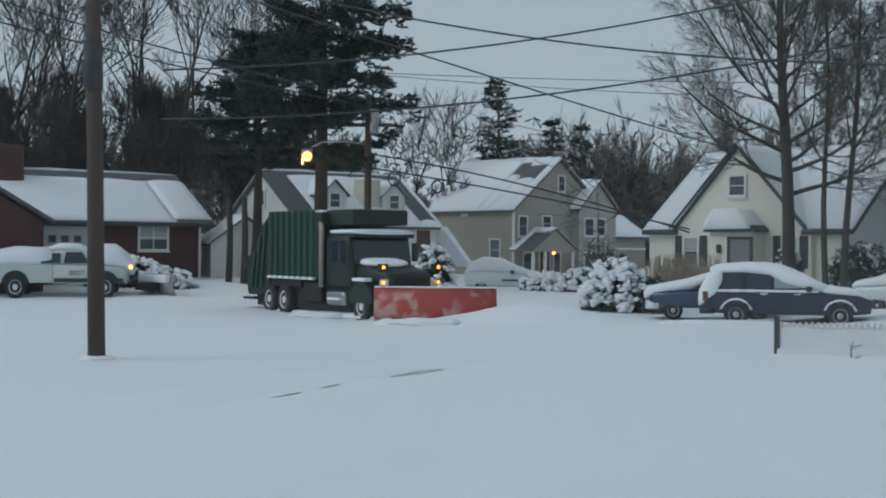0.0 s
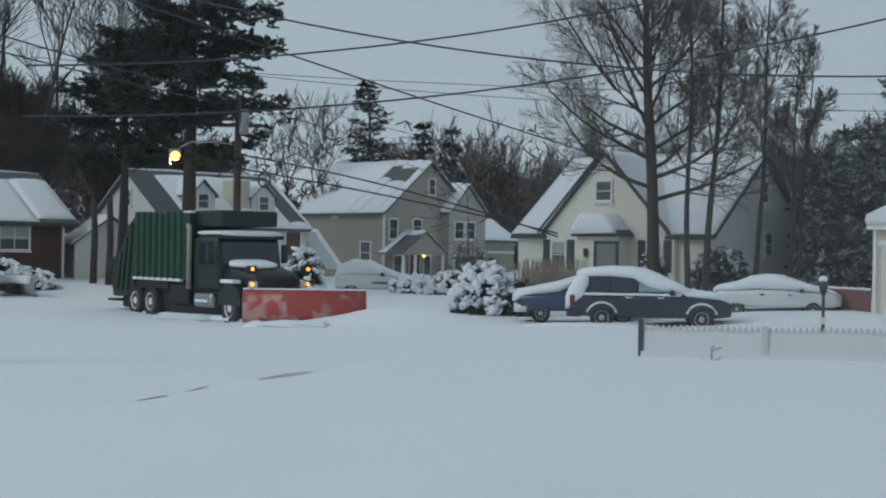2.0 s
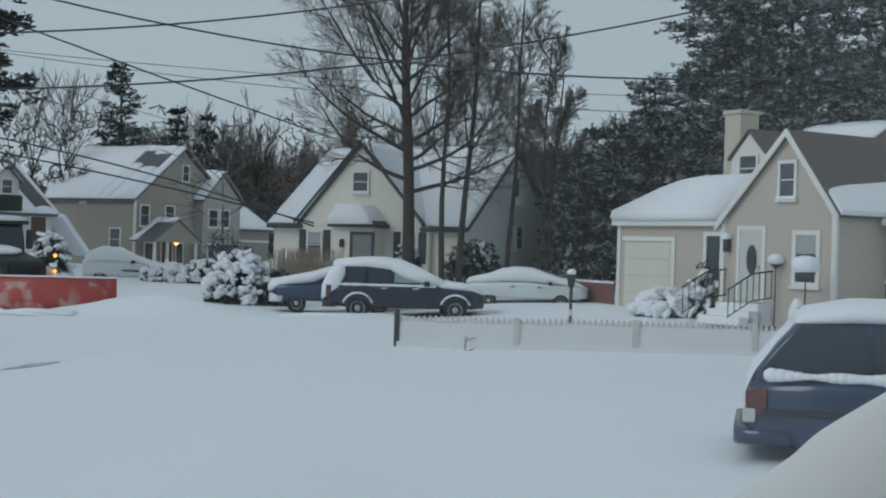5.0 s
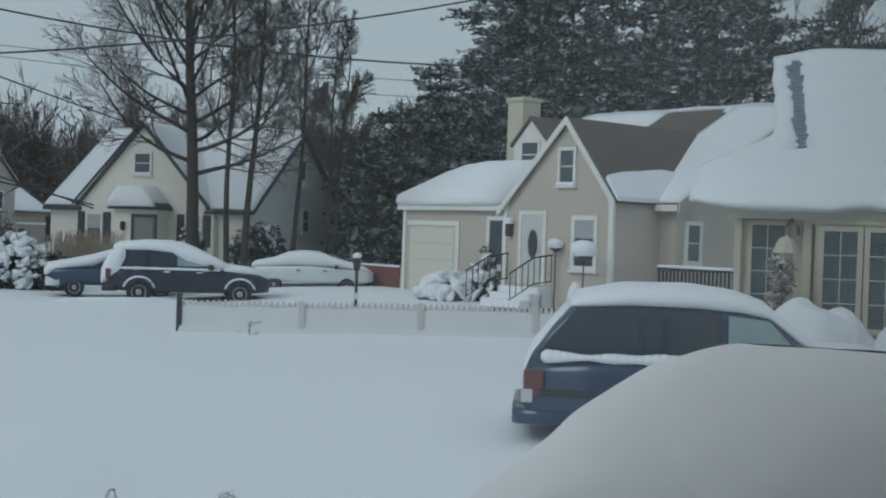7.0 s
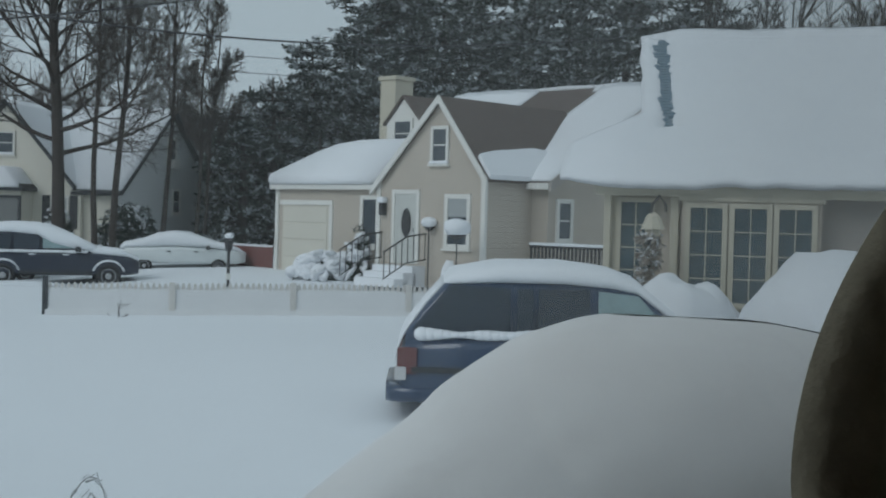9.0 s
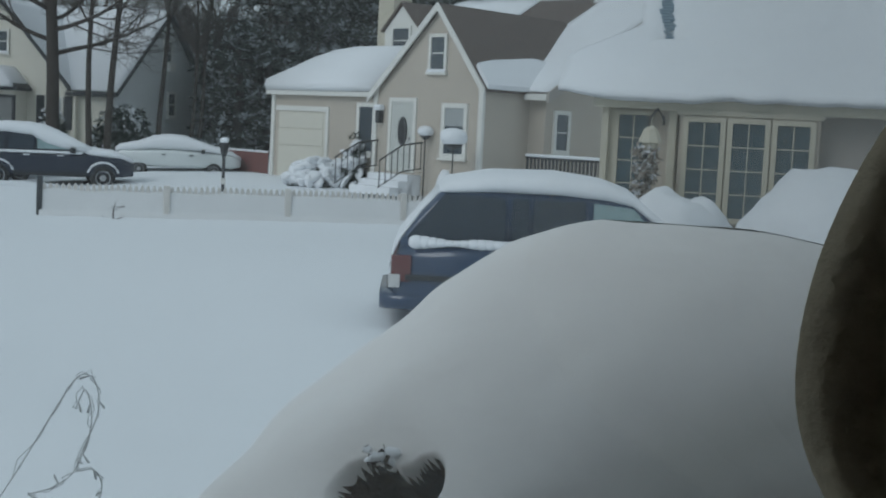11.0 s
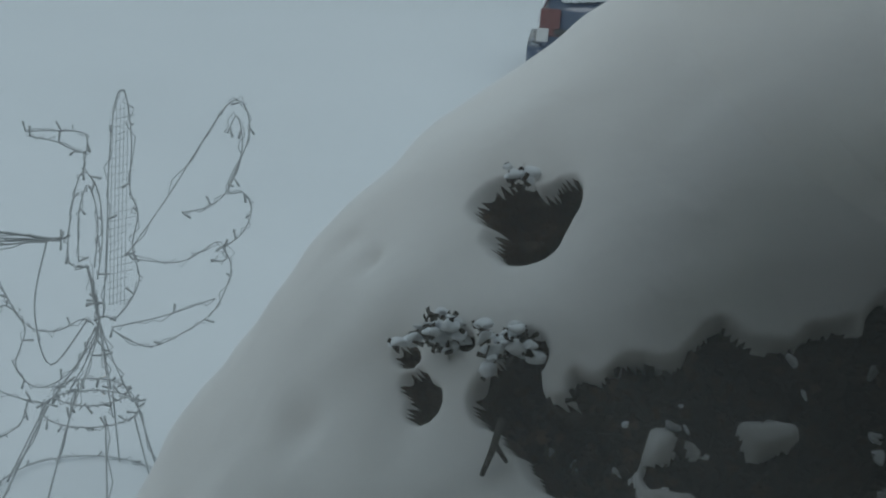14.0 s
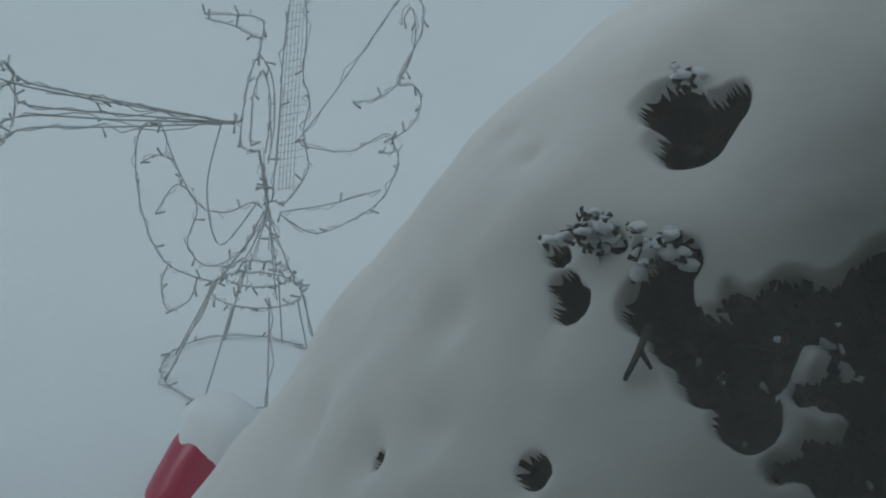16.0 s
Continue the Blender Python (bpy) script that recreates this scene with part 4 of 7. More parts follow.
def crown(t, paths):
    V, F = tubes([(p, [max(q, 0.011) for q in r]) for lv, p, r in paths if lv == 1], 6)
    raw("limb", V, F, BARK, t)
    V, F = tubes([(p, [max(q, 0.010) for q in r]) for lv, p, r in paths if lv == 2], 4, caps=False)
    raw("branches", V, F, BARK, t)
    V, F = tubes([(p, [max(q, 0.007) for q in r]) for lv, p, r in paths if lv > 2], 3, caps=False)
    raw("twigs", V, F, TWIG, t)


def slim_tree(x, y, height, r, seed, lean):
    rnd = random.Random(seed)
    t = thing("tree", pose(x, y, ground_z(x, y)), "slim bare tree beside the stucco house", "tree", "slim bare trees")
    trunk = [Vector((lean * height * u + 0.06 * math.sin(u * 9 + seed), 0.05 * math.sin(u * 7), -0.3 + height * u)) for u in [k / 10 for k in range(11)]]
    V, F = tubes([(trunk, [r * (1 - 0.85 * k / 10) for k in range(11)])], 8)
    raw("trunk", V, F, BARK, t)
    paths = []
    for k in range(8):
        u = 0.40 + 0.58 * k / 8
        i = int(u * 10)
        a = k * 2.4 + seed
        bough(rnd, trunk[i], Vector((math.cos(a), math.sin(a), rnd.uniform(1.1, 1.9))), height * rnd.uniform(0.16, 0.26) * (1.25 - 0.6 * u), r * 0.3, 1, paths, 0.06)
    crown(t, paths)


TWIG = mat("thin_twigs", (0.085, 0.070, 0.062), 0.95, var=0.25, scale=2)
oak()
slim_tree(13.6, 47.1, 13.0, 0.13, 21, 0.0)
slim_tree(14.2, 46.9, 14.0, 0.15, 22, 0.05)
slim_tree(16.9, 49.2, 13.0, 0.12, 23, 0.035)
slim_tree(18.6, 50.3, 10.5, 0.10, 24, 0.025)
slim_tree(19.5, 52.0, 10.0, 0.10, 25, 0.06)
bare_tree(7.3, 62.0, 5.6, 0.10, 8, "small bare garden tree with snow on its limbs", levels=3, spread=0.95, kids=(5, 6), trunk=0.26, shrink=0.72, material=BARK_SNOWY, minr=0.02)
for k, (x, y, hh) in enumerate(((-20.5, 72, 16), (-17.0, 75, 17), (-14.2, 71, 15), (-24, 74, 15), (-11.5, 78, 12.5), (-9.6, 74, 10.5), (-27, 70, 15), (-7.4, 80, 12), (-18.6, 82, 17), (-22.5, 80, 17), (-15.6, 79, 15), (-12.8, 83, 14), (-26, 82, 17), (-10.4, 84, 12))):
    bare_tree(x, y, hh, 0.27, 40 + k, "bare tree behind the brick house", levels=4, spread=0.6, kids=(6, 7), trunk=0.4, shrink=0.58, group="bare trees behind the houses", up=0.6, minr=0.018)
for k, (x, y, hh) in enumerate(((-0.4, 92, 9.5), (-2.0, 78, 8.0), (39, 43, 14), (41, 40.5, 15), (43, 37.5, 15), (44, 35, 14), (46, 33, 15), (47, 30, 15), (45.5, 39, 16), (49, 34, 16), (50, 28, 15), (42.5, 42, 15))):
    bare_tree(x, y, hh, 0.2, 60 + k, "bare tree behind a house", levels=4, spread=0.6, kids=(6, 7), trunk=0.4, shrink=0.58, group="bare trees behind the houses", up=0.5, minr=0.017)
for x, y, hh in ((-9.3, 57.5, 3.6), (-8.6, 57.2, 3.7)):
    t = thing("post", pose(x, y, ground_z(x, y)), "bare dark trunk standing beside the shed", "trunk", "trunks beside the shed")
    V, F = tubes([([(0, 0, -0.2), (0.05, 0, hh * 0.5), (0, 0.03, hh)], [0.16, 0.14, 0.12])], 8)
    raw("trunk", V, F, BARK, t)

conifer(-5.4, 58.0, 20.5, 4.9, 3, "tall dark pine with layered ragged boughs", NEEDLE, z0=0.29, tuftsize=0.40, whorls=14, boughs=8, droop=-0.04, density=3.2, ragged=0.6, trunk_r=0.34, shape=0.5, fan=0.15)
conifer(-8.4, 59.5, 11.5, 3.6, 4, "dark pine with bare lower trunk", NEEDLE, z0=0.48, tuftsize=0.4, whorls=9, boughs=7, droop=-0.05, density=2.4, ragged=0.5, trunk_r=0.26, shape=0.5, fan=0.16)
conifer(4.1, 100, 14.6, 2.6, 6, "distant pine above the roofs", NEEDLE_SNOW, z0=0.3, tuftsize=0.5, whorls=20, boughs=6, droop=0.35, density=0.6, ragged=0.5, shape=0.5)
conifer(8.5, 104, 12.2, 2.0, 7, "distant fir above the roofs", NEEDLE, z0=0.2, tuftsize=0.5, whorls=14, boughs=6, density=0.6, shape=0.8)
conifer(10.4, 100, 11.2, 1.9, 8, "distant fir above the roofs", NEEDLE, z0=0.2, tuftsize=0.5, whorls=14, boughs=6, density=0.6, shape=0.8)
for k, (x, y, hh, sp) in enumerate(((21.6, 53.0, 5.6, 2.0), (23.6, 54.5, 7.6, 2.4), (26.2, 56, 9.4, 2.8), (29.0, 55, 14.5, 3.6), (32.0, 54, 15.5, 3.8), (35.5, 51.5, 15.0, 3.6), (38.5, 48.5, 14.5, 3.4), (24.8, 52.0, 5.0, 2.2), (27.6, 52.5, 9.0, 2.8), (30.6, 57.5, 15.5, 3.8), (33.8, 53.5, 14.5, 3.6), (37, 51, 15, 3.6), (40.5, 45, 14, 3.2), (22.6, 56, 6.4, 2.3))):
    conifer(x, y, hh, sp, 80 + k, "dense hemlock dusted with snow", NEEDLE_LIGHT, z0=0.04, tuftsize=0.42, whorls=int(hh * 1.8), boughs=8, droop=-0.05, density=1.0, ragged=0.5, shape=0.38)


def far_woods():
    """Bare woods behind the houses, too many to count."""
    rnd = random.Random(77)
    P = []
    for k in range(340):
        x = rnd.uniform(-45, 75)
        y = rnd.uniform(108, 140) - max(0, x - 20) * 0.55
        hh = rnd.uniform(10.0, 14.5)
        if -6 < x < 4:
            hh *= 0.6
        paths = []
        grow(rnd, Vector((x, y, 0)), Vector((rnd.gauss(0, 0.05), 0, 1)), hh * 0.6, 0.14, 0, paths, 3, 0.5, 0.6, (5, 7), 4, 0.4, 0.5)
        P += [(p, [max(a, 0.025) for a in q]) for lv, p, q in paths]
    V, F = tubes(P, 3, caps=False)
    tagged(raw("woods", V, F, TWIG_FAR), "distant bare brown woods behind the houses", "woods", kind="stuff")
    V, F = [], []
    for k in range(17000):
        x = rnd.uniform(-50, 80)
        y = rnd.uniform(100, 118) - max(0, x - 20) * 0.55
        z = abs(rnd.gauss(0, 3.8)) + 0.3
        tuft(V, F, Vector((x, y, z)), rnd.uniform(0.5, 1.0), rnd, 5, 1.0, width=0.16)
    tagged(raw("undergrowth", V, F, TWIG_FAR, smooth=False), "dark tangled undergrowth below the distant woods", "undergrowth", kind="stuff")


far_woods()
shrub(6.1, 46.7, (1.15, 1.0, 1.75), 11, "rounded evergreen shrub heavy with snow", n=800, size=0.17, snow=2.4, clump=0.26, z=0.1)
shrub(7.3, 46.0, (0.9, 0.7, 1.1), 12, "low dark shrub with little snow", n=420, size=0.16, snow=0.25, z=0.1)
shrub(4.5, 58, (1.1, 0.8, 0.75), 13, "low hedge bush under snow", n=300, snow=1.2, clump=0.3)
shrub(6.0, 57.5, (1.2, 0.8, 0.95), 14, "snowy bush by the porch", n=400, snow=1.0, clump=0.25, leaf=BARK_SNOWY)
shrub(-0.4, 55, (0.9, 0.8, 2.0), 15, "upright evergreen with snow clumps", n=600, snow=1.0, clump=0.24)
shrub(-13.2, 55.6, (1.9, 1.0, 1.15), 16, "spreading shrub with snow before the brick house", n=800, snow=1.8, clump=0.26)
shrub(-11.4, 55.2, (1.1, 0.8, 0.8), 17, "spreading shrub with snow before the brick house", n=400, snow=0.9, clump=0.24)
shrub(11.6, 50.5, (1.1, 0.7, 1.0), 18, "low shrub with snow under the windows", n=400, snow=0.7, clump=0.2)
shrub(15.6, 49.6, (1.3, 0.8, 2.0), 19, "dark leafy shrub with flecks of snow", n=800, snow=0.35, clump=0.16)
shrub(13.4, 51.2, (0.6, 0.5, 2.0), 20, "dark climbing shrub against the stucco wall", n=350, snow=0.3, clump=0.14)
shrub(17.6, 36.6, (0.95, 0.6, 0.75), 26, "low bush buried in snow by the steps", n=160, snow=2.0, clump=0.3)
shrub(18.5, 36.0, (0.35, 0.35, 1.5), 27, "small upright shrub capped with snow", n=160, snow=0.5, clump=0.2)


def dry_grass(x, y, seed):
    rnd = random.Random(seed)
    V, F = [], []
    for _ in range(300):
        a, k = rnd.uniform(0, 6.283), rnd.random() ** 0.5
        b = Vector((math.cos(a) * 0.9 * k, math.sin(a) * 0.4 * k, 0))
        tip = b + Vector((rnd.gauss(0, 0.18), rnd.gauss(0, 0.15), rnd.uniform(0.9, 1.8)))
        s = Vector((0.006, 0.003, 0))
        i = len(V)
        V += [b - s, b + s, tip + s * 1.6, tip - s * 1.6]
        F.append((i, i + 1, i + 2, i + 3))
    ob = raw("ornamental_grass", V, F, GRASS_DRY, smooth=False, m=pose(x, y, ground_z(x, y)))
    tagged(ob, "tall dry tan ornamental grass", "grass", "ornamental grasses")


dry_grass(9.0, 52.5, 1)
dry_grass(10.0, 52.0, 2)


# ---------------- poles and cables ----------------
def near_pole():
    t = thing("utility_pole", pose(-6.87, 26.33, 0), "dark weathered wooden utility pole standing in snow", "pole")
    V, F = tubes([([(0, 0, -0.4), (-0.06, 0, 4), (-0.16, 0, 9.5)], [0.175, 0.16, 0.14])], 14)
    raw("shaft", V, F, POLE_WOOD, t)
    V, F = tubes([([(-0.1, 0, 5.35), (-0.12, 0, 6.3)], [0.19, 0.19])], 14)
    raw("collar", V, F, WIRE, t, "black cable wrap")
    lump("snow_foot", (0.02, 0, 0.0), (0.36, 0.34, 0.07), t, SNOW, 3, 2)


def far_pole():
    t = thing("utility_pole", pose(-3.13, 54.9, ground_z(-3.13, 54.9)), "wooden utility pole with transformer and street lamp", "pole")
    V, F = tubes([([(0, 0, -0.3), (0, 0, 8.2)], [0.17, 0.13])], 10)
    raw("shaft", V, F, POLE_WOOD, t)
    part("crossarm", box(-1.0, 1.0, -0.06, 0.06, 6.9, 7.05), POLE_WOOD, t)
    V, F = tubes([([(0.25, -0.25, 6.6), (0.25, -0.25, 7.6)], 0.2)], 10)
    raw("transformer", V, F, STEEL, t)
    V, F = tubes([([(0, 0, 6.15), (-0.9, -0.05, 6.28), (-1.9, -0.1, 6.25), (-2.35, -0.12, 6.0)], 0.035)], 6)
    raw("lamp_arm", V, F, STEEL, t)
    part("lamp_head", box(-2.75, -2.3, -0.25, 0.02, 5.78, 5.95, 0.04), STEEL, t)
    bm = bmesh.new()
    bmesh.ops.create_icosphere(bm, subdivisions=2, radius=0.20, matrix=Matrix.Translation((-2.5, -0.2, 5.66)))
    part("lamp_bulb", bm, WARM, t, "lit orange street lamp")
    tube("lamp_stem", [(-2.72, -0.1, 5.3), (-2.72, -0.1, 5.8)], 0.05, LAMP_CLEAR, t)


near_pole()
far_pole()
lamp = new("street_light", bpy.data.lights.new("street_light", "POINT"))
lamp.data.energy, lamp.data.color, lamp.data.shadow_soft_size = 60, (1.0, 0.62, 0.28), 0.15
lamp.location = (-5.63, 54.6, 5.75)


def cable(a, b, sag, r=0.022, run=(-0.35, 1.6), label="black overhead cable between poles"):
    a, b = Vector(a), Vector(b)
    steps = [run[0] + (run[1] - run[0]) * i / 30 for i in range(31)]
    pts = [a + (b - a) * s - Vector((0, 0, 4 * sag * s * (1 - s))) for s in steps]
    V, F = tubes([(pts, r)], 5)
    return tagged(raw("overhead_cable", V, F, WIRE), label, "cable", "overhead cables")


cable((-1.81, 29.91, 7.61), (12.19, 27.38, 6.15), 0.42, 0.022)
cable((-3.21, 29.79, 6.36), (5.71, 29.42, 7.56), 0.15, 0.022)
cable((-3.14, 41.85, 9.08), (11.98, 54.35, 6.3), 0.05, 0.030, (-0.35, 1.0))
cable((-1.72, 29.92, 5.31), (12.18, 27.39, 7.38), 0.32, 0.022)
cable((-3.00, 55.89, 9.60), (22.61, 51.20, 8.81), 0.19, 0.014)
cable((-3.00, 55.89, 9.53), (22.61, 51.20, 8.13), 0.34, 0.014)
cable((-10.77, 46.74, 9.46), (-3.13, 54.8, 8.30), 0.05, 0.030, (-1.2, 1.0))
cable((-10.76, 46.74, 8.90), (-3.13, 54.8, 8.05), 0.05, 0.030, (-1.2, 1.0))
cable((-2.47, 46.90, 5.03), (6.09, 46.57, 3.50), -0.06, 0.030, (0.0, 1.3))
cable((-2.47, 46.90, 5.52), (6.09, 46.57, 3.62), -0.14, 0.030, (0.0, 1.3))
cable((-2.85, 57.90, 9.12), (1.68, 57.94, 7.96), 0.02, 0.014, (-0.1, 1.9))
cable((-2.84, 57.90, 8.38), (1.32, 57.95, 7.36), -0.02, 0.014, (-0.1, 1.9))
cable((-16.49, 49.32, 5.84), (-7.99, 51.38, 5.84), -0.06, 0.014, (-0.3, 1.6))
cable((-16.49, 49.32, 6.14), (-7.99, 51.38, 6.06), 0.03, 0.014, (-0.3, 1.6))

for (x, y, z), rr in (((-1.74, 46.9, 4.67), 0.25), ((-0.22, 46.83, 4.40), 0.22)):
    bm = bmesh.new()
    V, F = tubes([([(math.cos(i * math.pi / 10) * rr * 0.85, 0, math.sin(i * math.pi / 10) * rr) for i in range(20 * 1 + 1)], 0.035)], 6)
    tagged(raw("cable_coil", V, F, WIRE, m=pose(x, y, z)), "coiled loop of spare cable hung on the line", "cable coil", "cable coils")


# ---------------- vehicles ----------------
def wheel(parent, x, y, z, r, w, out, rim=RIM_GREY, rim_k=0.62, snow=False):
    """A wheel whose outer face looks towards out (+1 or -1 in y)."""
    wh = new("wheel")
    wh.parent = parent
    wh.matrix_basis = pose(x, y, z)

    def lathe(prof, n=26):
        bm = bmesh.new()
        rows = [[bm.verts.new((math.cos(2 * math.pi * i / n) * q, d * out, math.sin(2 * math.pi * i / n) * q)) for i in range(n)] for q, d in prof]
        for a, b in zip(rows, rows[1:]):
            for i in range(n):
                bm.faces.new((a[i], a[(i + 1) % n], b[(i + 1) % n], b[i]))
        bm.faces.new(rows[0])
        bm.faces.new(rows[-1])
        bmesh.ops.recalc_face_normals(bm, faces=bm.faces)
        return bm
    k = r * rim_k
    part("tyre", lathe([(k, -w), (r * 0.93, -w), (r, -w * 0.8), (r, -w * 0.2), (r * 0.94, -0.01), (k, 0.0), (k, -0.03)]), RUBBER, wh, smooth=True)
    part("rim", lathe([(k, -0.06), (k, -0.012), (k * 0.93, -0.004), (k * 0.8, -0.05), (k * 0.45, -0.06), (k * 0.4, -0.01), (k * 0.2, 0.0)]), rim, wh, smooth=True)
    bm = bmesh.new()
    for i in range(6):
        a = 2 * math.pi * i / 6
        bmesh.ops.create_cube(bm, size=1, matrix=Matrix.Translation((math.cos(a) * k * 0.62, -0.045 * out, math.sin(a) * k * 0.62)) @ Matrix.Rotation(-a, 4, "Y") @ Matrix.Diagonal((k * 0.28, 0.02, k * 0.12, 1)))
    part("spokes", bm, PLASTIC, wh)
    if snow:
        part("wheel_snow", lathe([(k * 0.1, -0.045), (k * 0.9, -0.045), (k * 0.9, 0.0), (k * 0.1, 0.0)], 14), SNOW_FINE, wh)
    return wh


def car_body(sections):
    return loft([rrect(*s) for s in sections])


def snow_cap(parent, sections, name="snow_cap", label="thick rounded snow on the roof", seed=0, amp=0.03):
    bm = loft([rrect(*s) for s in sections])
    for v in bm.verts:
        v.co += Vector((0, 0, 1)) * amp * noise.noise(v.co * 2.3 + Vector((seed, 0, 0)))
    return part(name, bm, SNOW_FINE, parent, label, True)


def side_glass(parent, pts, hw, material=CAR_GLASS, name="side_window", lean=0.0, zb=0.0):
    """A pane on each flank: polygon (x, z), leaning inwards with height."""
    for s in (-1, 1):
        bm = bmesh.new()
        a = [bm.verts.new((x, s * (hw - lean * (z - zb)), z)) for x, z in pts]
        b = [bm.verts.new((x, s * (hw - lean * (z - zb) - 0.03), z)) for x, z in pts]
        bm.faces.new(a)
        bm.faces.new(b[::-1])
        n = len(pts)
        for i in range(n):
            bm.faces.new((a[i], b[i], b[(i + 1) % n], a[(i + 1) % n]))
        bmesh.ops.recalc_face_normals(bm, faces=bm.faces)
        part(name, bm, material, parent)


def suv_near():
    c = thing("dark_blue_suv", pose(7.13, 12.75, -0.08, 0, 0, -30), "dark blue boxy estate car deep in snow", "car")
    W = 0.92
    part("body", car_body([(-0.02, W - 0.08, 0.45, 0.92, 5), (0.05, W, 0.40, 1.14, 6), (0.9, W + 0.02, 0.36, 1.16, 7), (2.6, W + 0.02, 0.36, 1.14, 7), (3.4, W, 0.36, 1.06, 7), (4.2, W - 0.03, 0.38, 0.96, 6), (4.45, W - 0.14, 0.42, 0.86, 5)]), BLUE_PAINT, c, smooth=True)
    part("cabin", car_body([(0.03, W - 0.06, 1.0, 1.16, 7), (0.24, W - 0.09, 1.0, 1.45, 8), (0.44, W - 0.13, 1.0, 1.69, 8), (0.7, W - 0.14, 1.0, 1.72, 8), (2.2, W - 0.15, 1.0, 1.72, 8), (2.48, W - 0.15, 1.0, 1.66, 7), (3.0, W - 0.08, 1.0, 1.14, 6)]), BLUE_PAINT, c, smooth=True)
    part("rear_bumper", loft([rrect(x, h, 0.40, 0.62, 5) for x, h in ((-0.16, W - 0.12), (-0.10, W - 0.02), (0.15, W + 0.03), (0.4, W + 0.03))]), BLUE_PAINT, c, smooth=True)
    part("belt_moulding", box(0.1, 3.5, -W - 0.045, -W - 0.01, 0.74, 0.80, 0.01), PLASTIC, c)
    for pts in (((0.10, 1.18), (1.12, 1.18), (1.12, 1.63), (0.48, 1.65)), ((1.19, 1.18), (1.36, 1.18), (1.36, 1.63), (1.19, 1.63)), ((1.41, 1.18), (1.95, 1.18), (1.95, 1.63), (1.41, 1.63))):
        side_glass(c, pts, W - 0.045, lean=0.16, zb=1.05)
    side_glass(c, ((2.04, 1.18), (2.82, 1.18), (2.46, 1.58), (2.04, 1.62)), W - 0.045, FROSTED, lean=0.16, zb=1.05)
    for s in (-1, 1):
        tl = part("tail_lamp", box(-0.05, 0.16, s * W - 0.06 * (s > 0) - 0.02 * (s < 0), s * W + 0.02 * (s > 0) + 0.06 * (s < 0) - 0.0, 0.72, 1.0, 0.015), LAMP_RED, c)
        part("clear_lens", box(-0.07, 0.05, s * W - 0.07 if s > 0 else -W - 0.03, s * W + 0.03 if s > 0 else -W + 0.07, 0.66, 0.80, 0.01), LAMP_CLEAR, tl)
        part("side_mirror", box(2.85, 3.02, s * (W + 0.02) if s > 0 else -W - 0.24, W + 0.24 if s > 0 else -W - 0.02, 1.10, 1.22, 0.03), BLUE_PAINT, c)
    part("door_handle", box(2.55, 2.75, -W - 0.05, -W - 0.015, 0.93, 0.98, 0.01), STEEL, c)
    for x in (0.85, 3.7):
        for s in (-1, 1):
            wheel(c, x, s * (W + 0.01), 0.28, 0.34, 0.22, s)
    snow_cap(c, [(0.42, 0.68, 1.62, 1.72, 3), (0.52, 0.80, 1.63, 1.82, 3), (1.0, 0.85, 1.65, 1.90, 3.2), (1.7, 0.86, 1.65, 1.91, 3.2), (2.15, 0.84, 1.63, 1.87, 3.2), (2.45, 0.80, 1.56, 1.76, 3), (2.85, 0.76, 1.25, 1.44, 3), (3.1, 0.72, 1.10, 1.26, 3)], seed=1)
    snow_cap(c, [(-0.08, 0.4, 0.78, 0.84, 3), (-0.04, 0.60, 0.94, 1.04, 3), (0.02, 0.66, 1.10, 1.20, 3), (0.24, 0.64, 1.42, 1.50, 3), (0.46, 0.60, 1.66, 1.76, 3)], "rear_snow", "snow clinging to the rear window", 2)
    snow_cap(c, [(2.75, 0.72, 1.02, 1.20, 3), (3.0, 0.88, 1.00, 1.32, 3), (3.6, 0.90, 0.96, 1.30, 3), (4.2, 0.84, 0.88, 1.14, 3), (4.5, 0.6, 0.78, 0.94, 3)], "bonnet_snow", "deep snow on the bonnet", 3)
    bm = bmesh.new()
    for i in range(30):
        x = 0.2 + i * 0.085
        bmesh.ops.create_icosphere(bm, subdivisions=2, radius=1, matrix=Matrix.Translation((x, -W + 0.02, 1.14)) @ Matrix.Diagonal((0.085, 0.07, 0.055 + 0.04 * noise.noise((x * 2.5, 0, 0)), 1)))
    part("sill_snow", bm, SNOW_FINE, c, "snow lying along the window sills", True)
    return c


